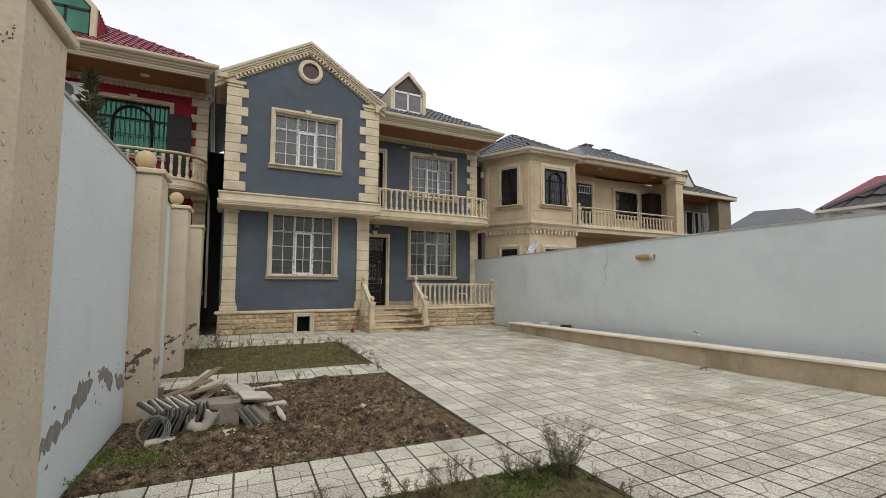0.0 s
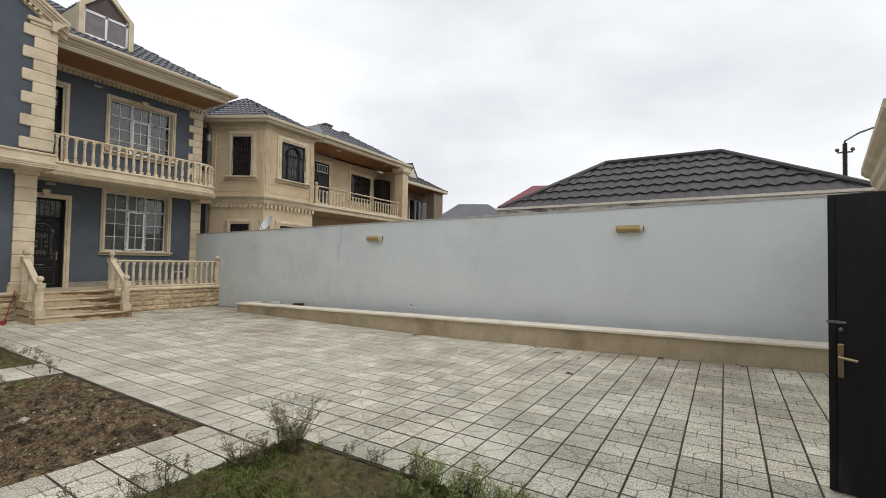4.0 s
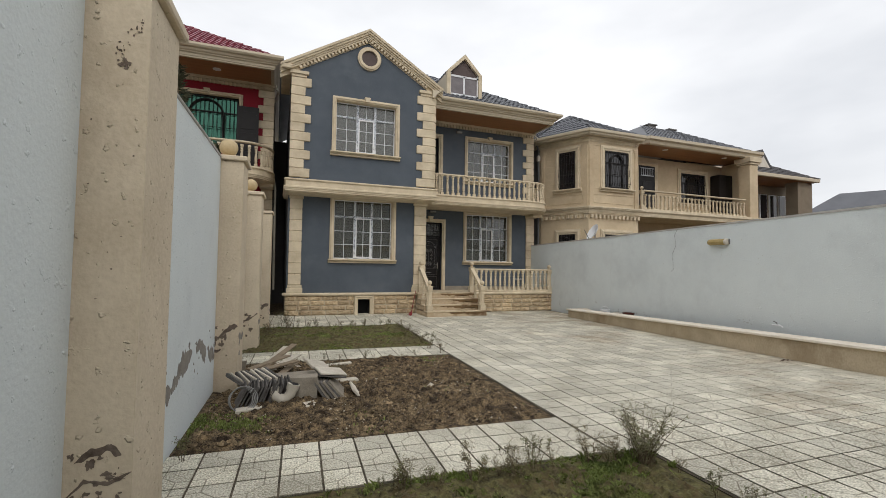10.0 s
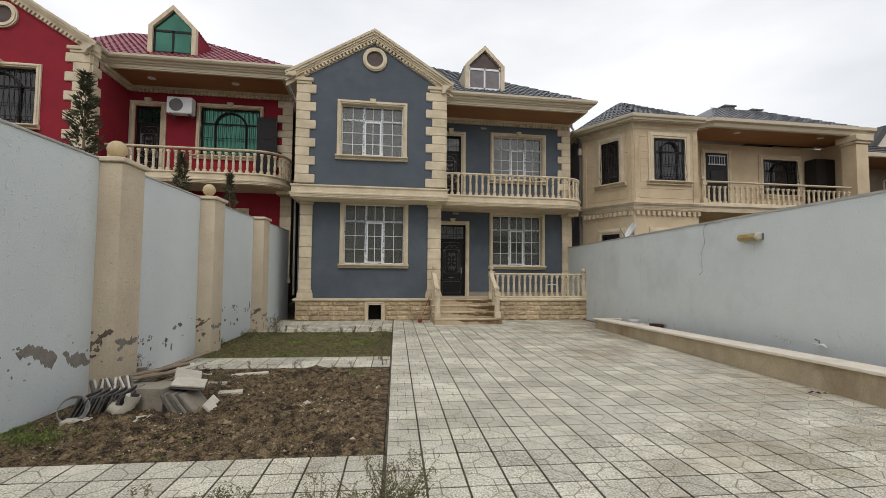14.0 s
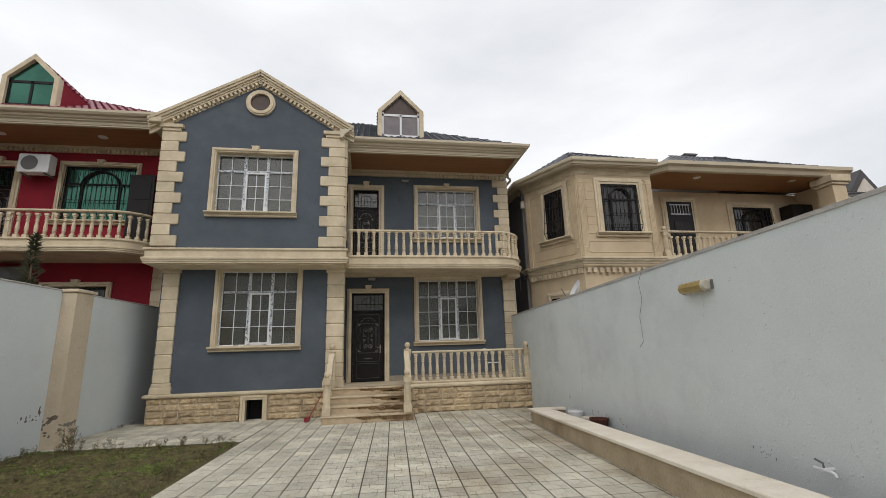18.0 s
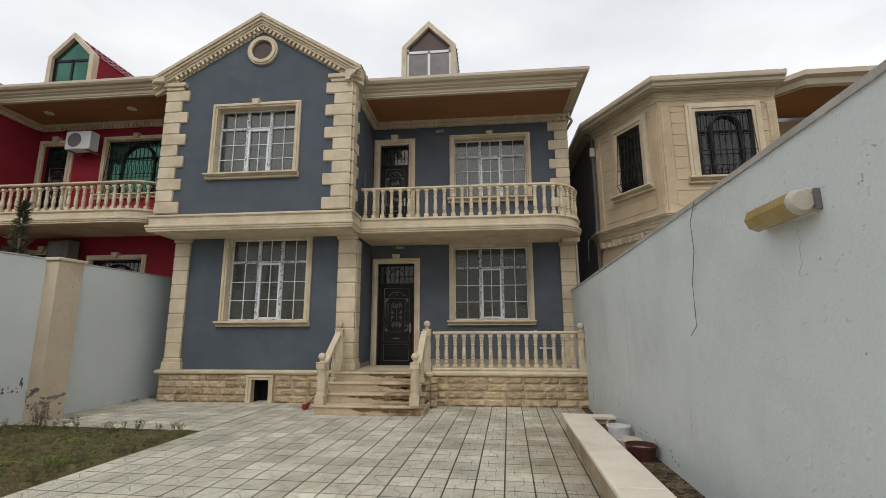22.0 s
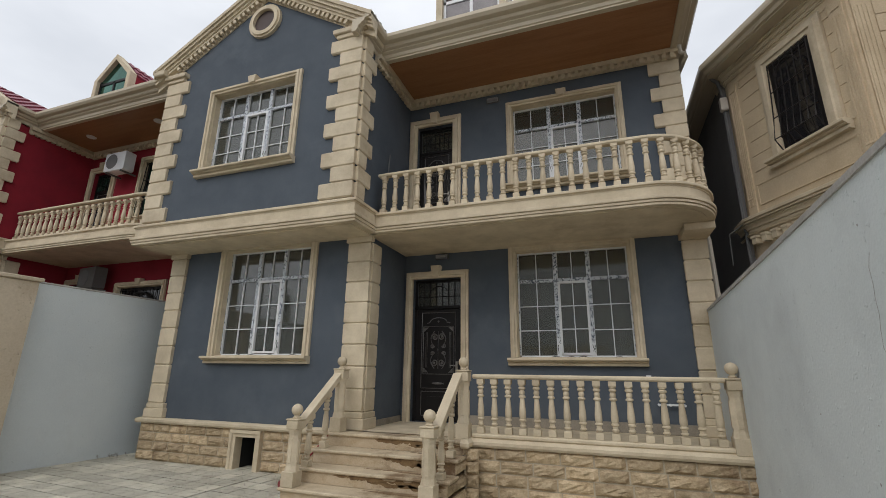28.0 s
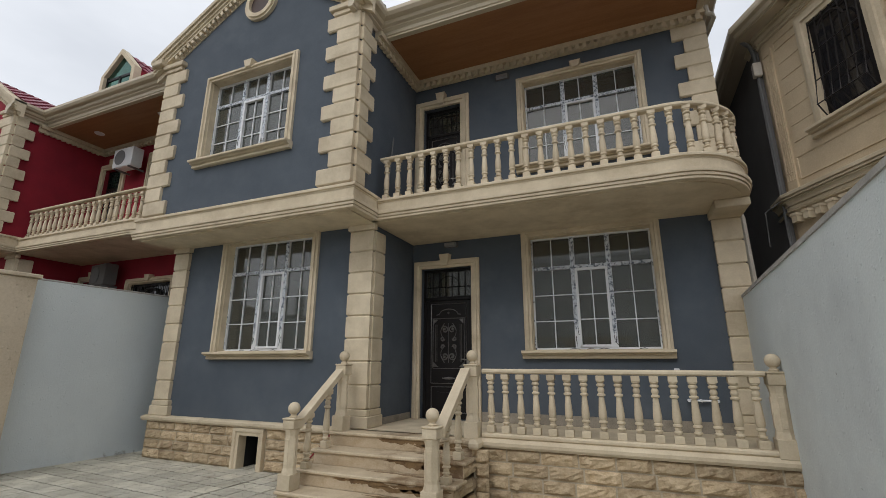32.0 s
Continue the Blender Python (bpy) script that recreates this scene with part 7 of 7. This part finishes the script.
for u, v, r in ((2.12, -8.72, 0.045), (1.9, -8.2, 0.03), (2.75, -9.9, 0.035), (2.3, -9.6, 0.03), (0.8, -9.9, 0.03)):
    st = Mesh()
    pebble(st, 0, 0, 0, r, rng)
    solo("stone", st, M_PALE, "pale loose stone on the soil", "stone", "loose stones", m=yard(u, v, 0.01))
lf = Mesh()
for u, v in ((8.58, -8.82), (8.53, -11.58), (8.25, -12.05), (8.05, -12.47), (8.62, -14.7), (8.55, -13.6)):
    for i in range(6):
        p = Vector((u + rng.uniform(-0.06, 0.06), v + rng.uniform(-0.06, 0.06), rise(u, v) + rng.uniform(0.006, 0.03)))
        a, r = rng.uniform(0, 6.28), rng.uniform(0.02, 0.05)
        dx, dy = math.cos(a) * r, math.sin(a) * r
        lf.add([p, p + Vector((dx - dy * 0.4, dy + dx * 0.4, 0.015)), p + Vector((2 * dx, 2 * dy, 0.002)), p + Vector((dx + dy * 0.4, dy - dx * 0.4, 0.012))], [(0, 1, 2), (0, 2, 3)])
solo("dry_leaves", lf, M_RUST, "dry brown leaves blown against the planter", "leaves", kind="stuff", m=YARD)

bt = Mesh()
for i in range(5):
    a, x = rng.uniform(0, 3.1), rng.uniform(-0.10, 0.10)
    bt.tube([(x, rng.uniform(-0.05, 0.05), 0), (x + 0.05 * math.cos(a), 0.05 * math.sin(a), 0.012), (x + 0.10 * math.cos(a), 0.06 * math.sin(a), 0)], [0.008, 0.012, 0.006], 5)
tagged(solo("tile_rubble", bt, M_BAREB, "dark crumbs in a broken paving tile", "rubble", m=yard(6.9, -12.62, rise(6.9, -12.62) + 0.004)), kind="stuff")

# ---- grass and weeds ----
def grass(name, u0, u1, v0, v1, n, hmin, hmax, label, keep=None):
    m = Mesh()
    r = random.Random(n)
    k = 0
    while k < n:
        u, v = r.uniform(u0, u1), r.uniform(v0, v1)
        d = 0.7 * noise.noise((u * 1.1, v * 1.1, 7)) + 0.5 * noise.noise((u * 4, v * 4, 2)) + 0.45 * noise.noise((u * 13, v * 13, 4))
        if keep is not None and d < keep + r.uniform(-0.15, 0.15):
            k += 0.25
            continue
        k += 1
        h, a, w = r.uniform(hmin, hmax) * (1 + 0.5 * d), r.uniform(0, 6.28), r.uniform(0.002, 0.0042)
        if r.random() < 0.35:
            h, w = h * 0.8, w * 2.4
        lx, ly = math.cos(a), math.sin(a)
        b = r.uniform(0.4, 1.6) * h
        m.add([(u - ly * w, v + lx * w, -0.02), (u + ly * w, v - lx * w, -0.02), (u + lx * b * 0.4 + ly * w * 0.7, v + ly * b * 0.4 - lx * w * 0.7, h * 0.6), (u + lx * b, v + ly * b, h * 0.85)], [(0, 1, 2), (0, 2, 3)])
    return solo(name, m, M_GRASS, label, "grass", kind="stuff", m=YARD)


grass("grass", UL + 0.02, 2.98, -5.8, -2.55, 30000, 0.006, 0.036, "short green grass in the far bed", 0.18)
grass("grass", UL + 0.02, 3.34, -14.5, -11.17, 120000, 0.006, 0.038, "short green grass in the near bed", 0.16)
grass("grass", UL + 0.02, 2.95, -10.2, -6.85, 9000, 0.003, 0.015, "thin grass sprouting in the dug bed", 0.30)
grass("grass", UL + 0.02, 0.5, -10.2, -7.3, 7000, 0.004, 0.020, "thin grass along the wall", 0.18)


def weed(seed, h, spread, stems, leaf, name="weed", label="dry grey-green weed growing at the bed's edge", material=None, size=0.011):
    """Wavy stems that fork on the way up, each twig carrying small pointed leaves in clumps."""
    r = random.Random(seed)
    t = thing(name, label, "weed", "weeds of the beds")
    st, lv = Mesh(), Mesh()

    def leaves(p, n, s):
        for j in range(n):
            c = p + Vector((r.uniform(-1, 1), r.uniform(-1, 1), r.uniform(-1, 1))) * s * 1.1
            b = r.uniform(0, 6.28)
            d = Vector((math.cos(b), math.sin(b), r.uniform(-0.5, 0.9))) * s * r.uniform(0.8, 1.6)
            q = d.cross(Vector((r.uniform(-0.3, 0.3), r.uniform(-0.3, 0.3), 1))).normalized() * s * 0.42
            lv.add([c, c + d * 0.5 + q, c + d, c + d * 0.5 - q], [(0, 1, 2, 3)])

    for i in range(stems):
        a, s = r.uniform(0, 6.28), r.uniform(0.2, 1.0) * spread
        top = Vector((math.cos(a) * s, math.sin(a) * s, h * r.uniform(0.55, 1.0)))
        base = Vector((math.cos(a) * 0.02, math.sin(a) * 0.02, -0.02))
        pts = [base]
        for k in range(1, 6):
            f = k / 5
            w = Vector((r.uniform(-1, 1), r.uniform(-1, 1), r.uniform(-0.5, 0.5))) * h * 0.045
            pts.append(Vector((base.x + (top.x - base.x) * f ** 1.3, base.y + (top.y - base.y) * f ** 1.3, base.z + (top.z - base.z) * f)) + w)
        st.tube(pts, [0.0034, 0.003, 0.0026, 0.002, 0.0015, 0.001], 4)
        for k in range(leaf):
            f = r.uniform(0.3, 1.0) * 5
            j = min(int(f), 4)
            p = pts[j].lerp(pts[j + 1], f - j)
            b = r.uniform(0, 6.28)
            e = p + Vector((math.cos(b), math.sin(b), r.uniform(0.1, 1.3))) * h * r.uniform(0.05, 0.15)
            st.tube([p, e], [0.0014, 0.0008], 3)
            leaves(e, 4, size)
            leaves(p.lerp(e, 0.5), 2, size)
        leaves(pts[-1], 4, size)
    tagged(part("stem", st, M_TWIG, t), kind="stuff")
    tagged(part("leaf", lv, material or M_LEAF, t), kind="stuff")
    return t


BUSH = weed(3, 0.46, 0.36, 26, 15, "shrub", "small half-dry shrub at the corner of the grass bed", size=0.0125)
BUSH.matrix_basis = yard(3.12, -11.42)
W = [weed(10 + k, 0.22 + 0.035 * k, 0.12, 4 + k, 10, material=M_WEED if k % 2 else M_LEAF, size=0.0125) for k in range(4)]
spots = []
r = random.Random(8)
for k in range(22):
    spots.append((r.uniform(0.9, 3.1), -11.24 + r.uniform(-0.14, 0.03), r.uniform(0.3, 0.8)))
for k in range(18):
    spots.append((3.25 + r.uniform(-0.12, 0.05), r.uniform(-13.4, -11.4), r.uniform(0.35, 0.85)))
for k in range(24):
    spots.append((r.uniform(-0.3, 3.0), -2.68 + r.uniform(-0.25, 0.08), r.uniform(0.25, 0.9)))
for k in range(16):
    spots.append((2.92 + r.uniform(-0.15, 0.12), r.uniform(-5.8, -2.7), r.uniform(0.3, 0.75)))
for k in range(10):
    spots.append((r.uniform(-0.3, 3.0), -6.82 + r.uniform(-0.05, 0.12), r.uniform(0.3, 0.6)))
for u, v, s in ((0.15, -2.6, 1.5), (0.25, -2.7, 1.2), (-0.38, -4.7, 1.3), (-0.4, -7.3, 1.3), (0.95, -8.35, 1.0), (0.9, -8.1, 0.9), (-0.4, -10.35, 1.0), (2.95, -6.6, 1.0), (2.85, -6.1, 1.1)):
    spots.append((u, v, s))
for k in range(9):
    spots.append((UL + r.uniform(0.03, 0.14), r.uniform(-0.6, 0.5), r.uniform(0.15, 0.36)))
for k in range(22):
    spots.append((r.uniform(-0.3, 2.9), r.uniform(-5.7, -2.7), r.uniform(0.15, 0.45)))
for k in range(7):
    spots.append((UL + r.uniform(0.1, 0.5), r.uniform(-4.9, -2.6), r.uniform(0.4, 1.0)))
for k in range(18):
    spots.append((r.uniform(0.2, 3.1), r.uniform(-14.2, -11.4), r.uniform(0.2, 0.42)))
GW = [weed(30 + k, 0.19 + 0.05 * k, 0.09, 6, 7, "weed", "leafy bright green weed at the bed's edge", M_GREENW, 0.013) for k in range(2)]
for k in range(46):
    m = yard(3.27 + r.uniform(-0.26, 0.14), r.uniform(-14.6, -12.5), 0, r.uniform(0, 360))
    copy_thing(GW[k % 2], m @ Matrix.Scale(r.uniform(0.5, 1.1), 4))
for k, w in enumerate(GW):
    w.matrix_basis = yard(3.2, -13.2 - 0.5 * k)
for k, (u, v, s) in enumerate(spots):
    m = yard(u, v, 0, r.uniform(0, 360)) @ Matrix.Diagonal((s, s, s, 1))
    c = copy_thing(W[k % 4], m)
    c.matrix_basis = m @ pose(0, 0, 0, r.uniform(-14, 14), r.uniform(-14, 14))
for k, w in enumerate(W):
    w.matrix_basis = yard(1.2 + 0.5 * k, -11.3)
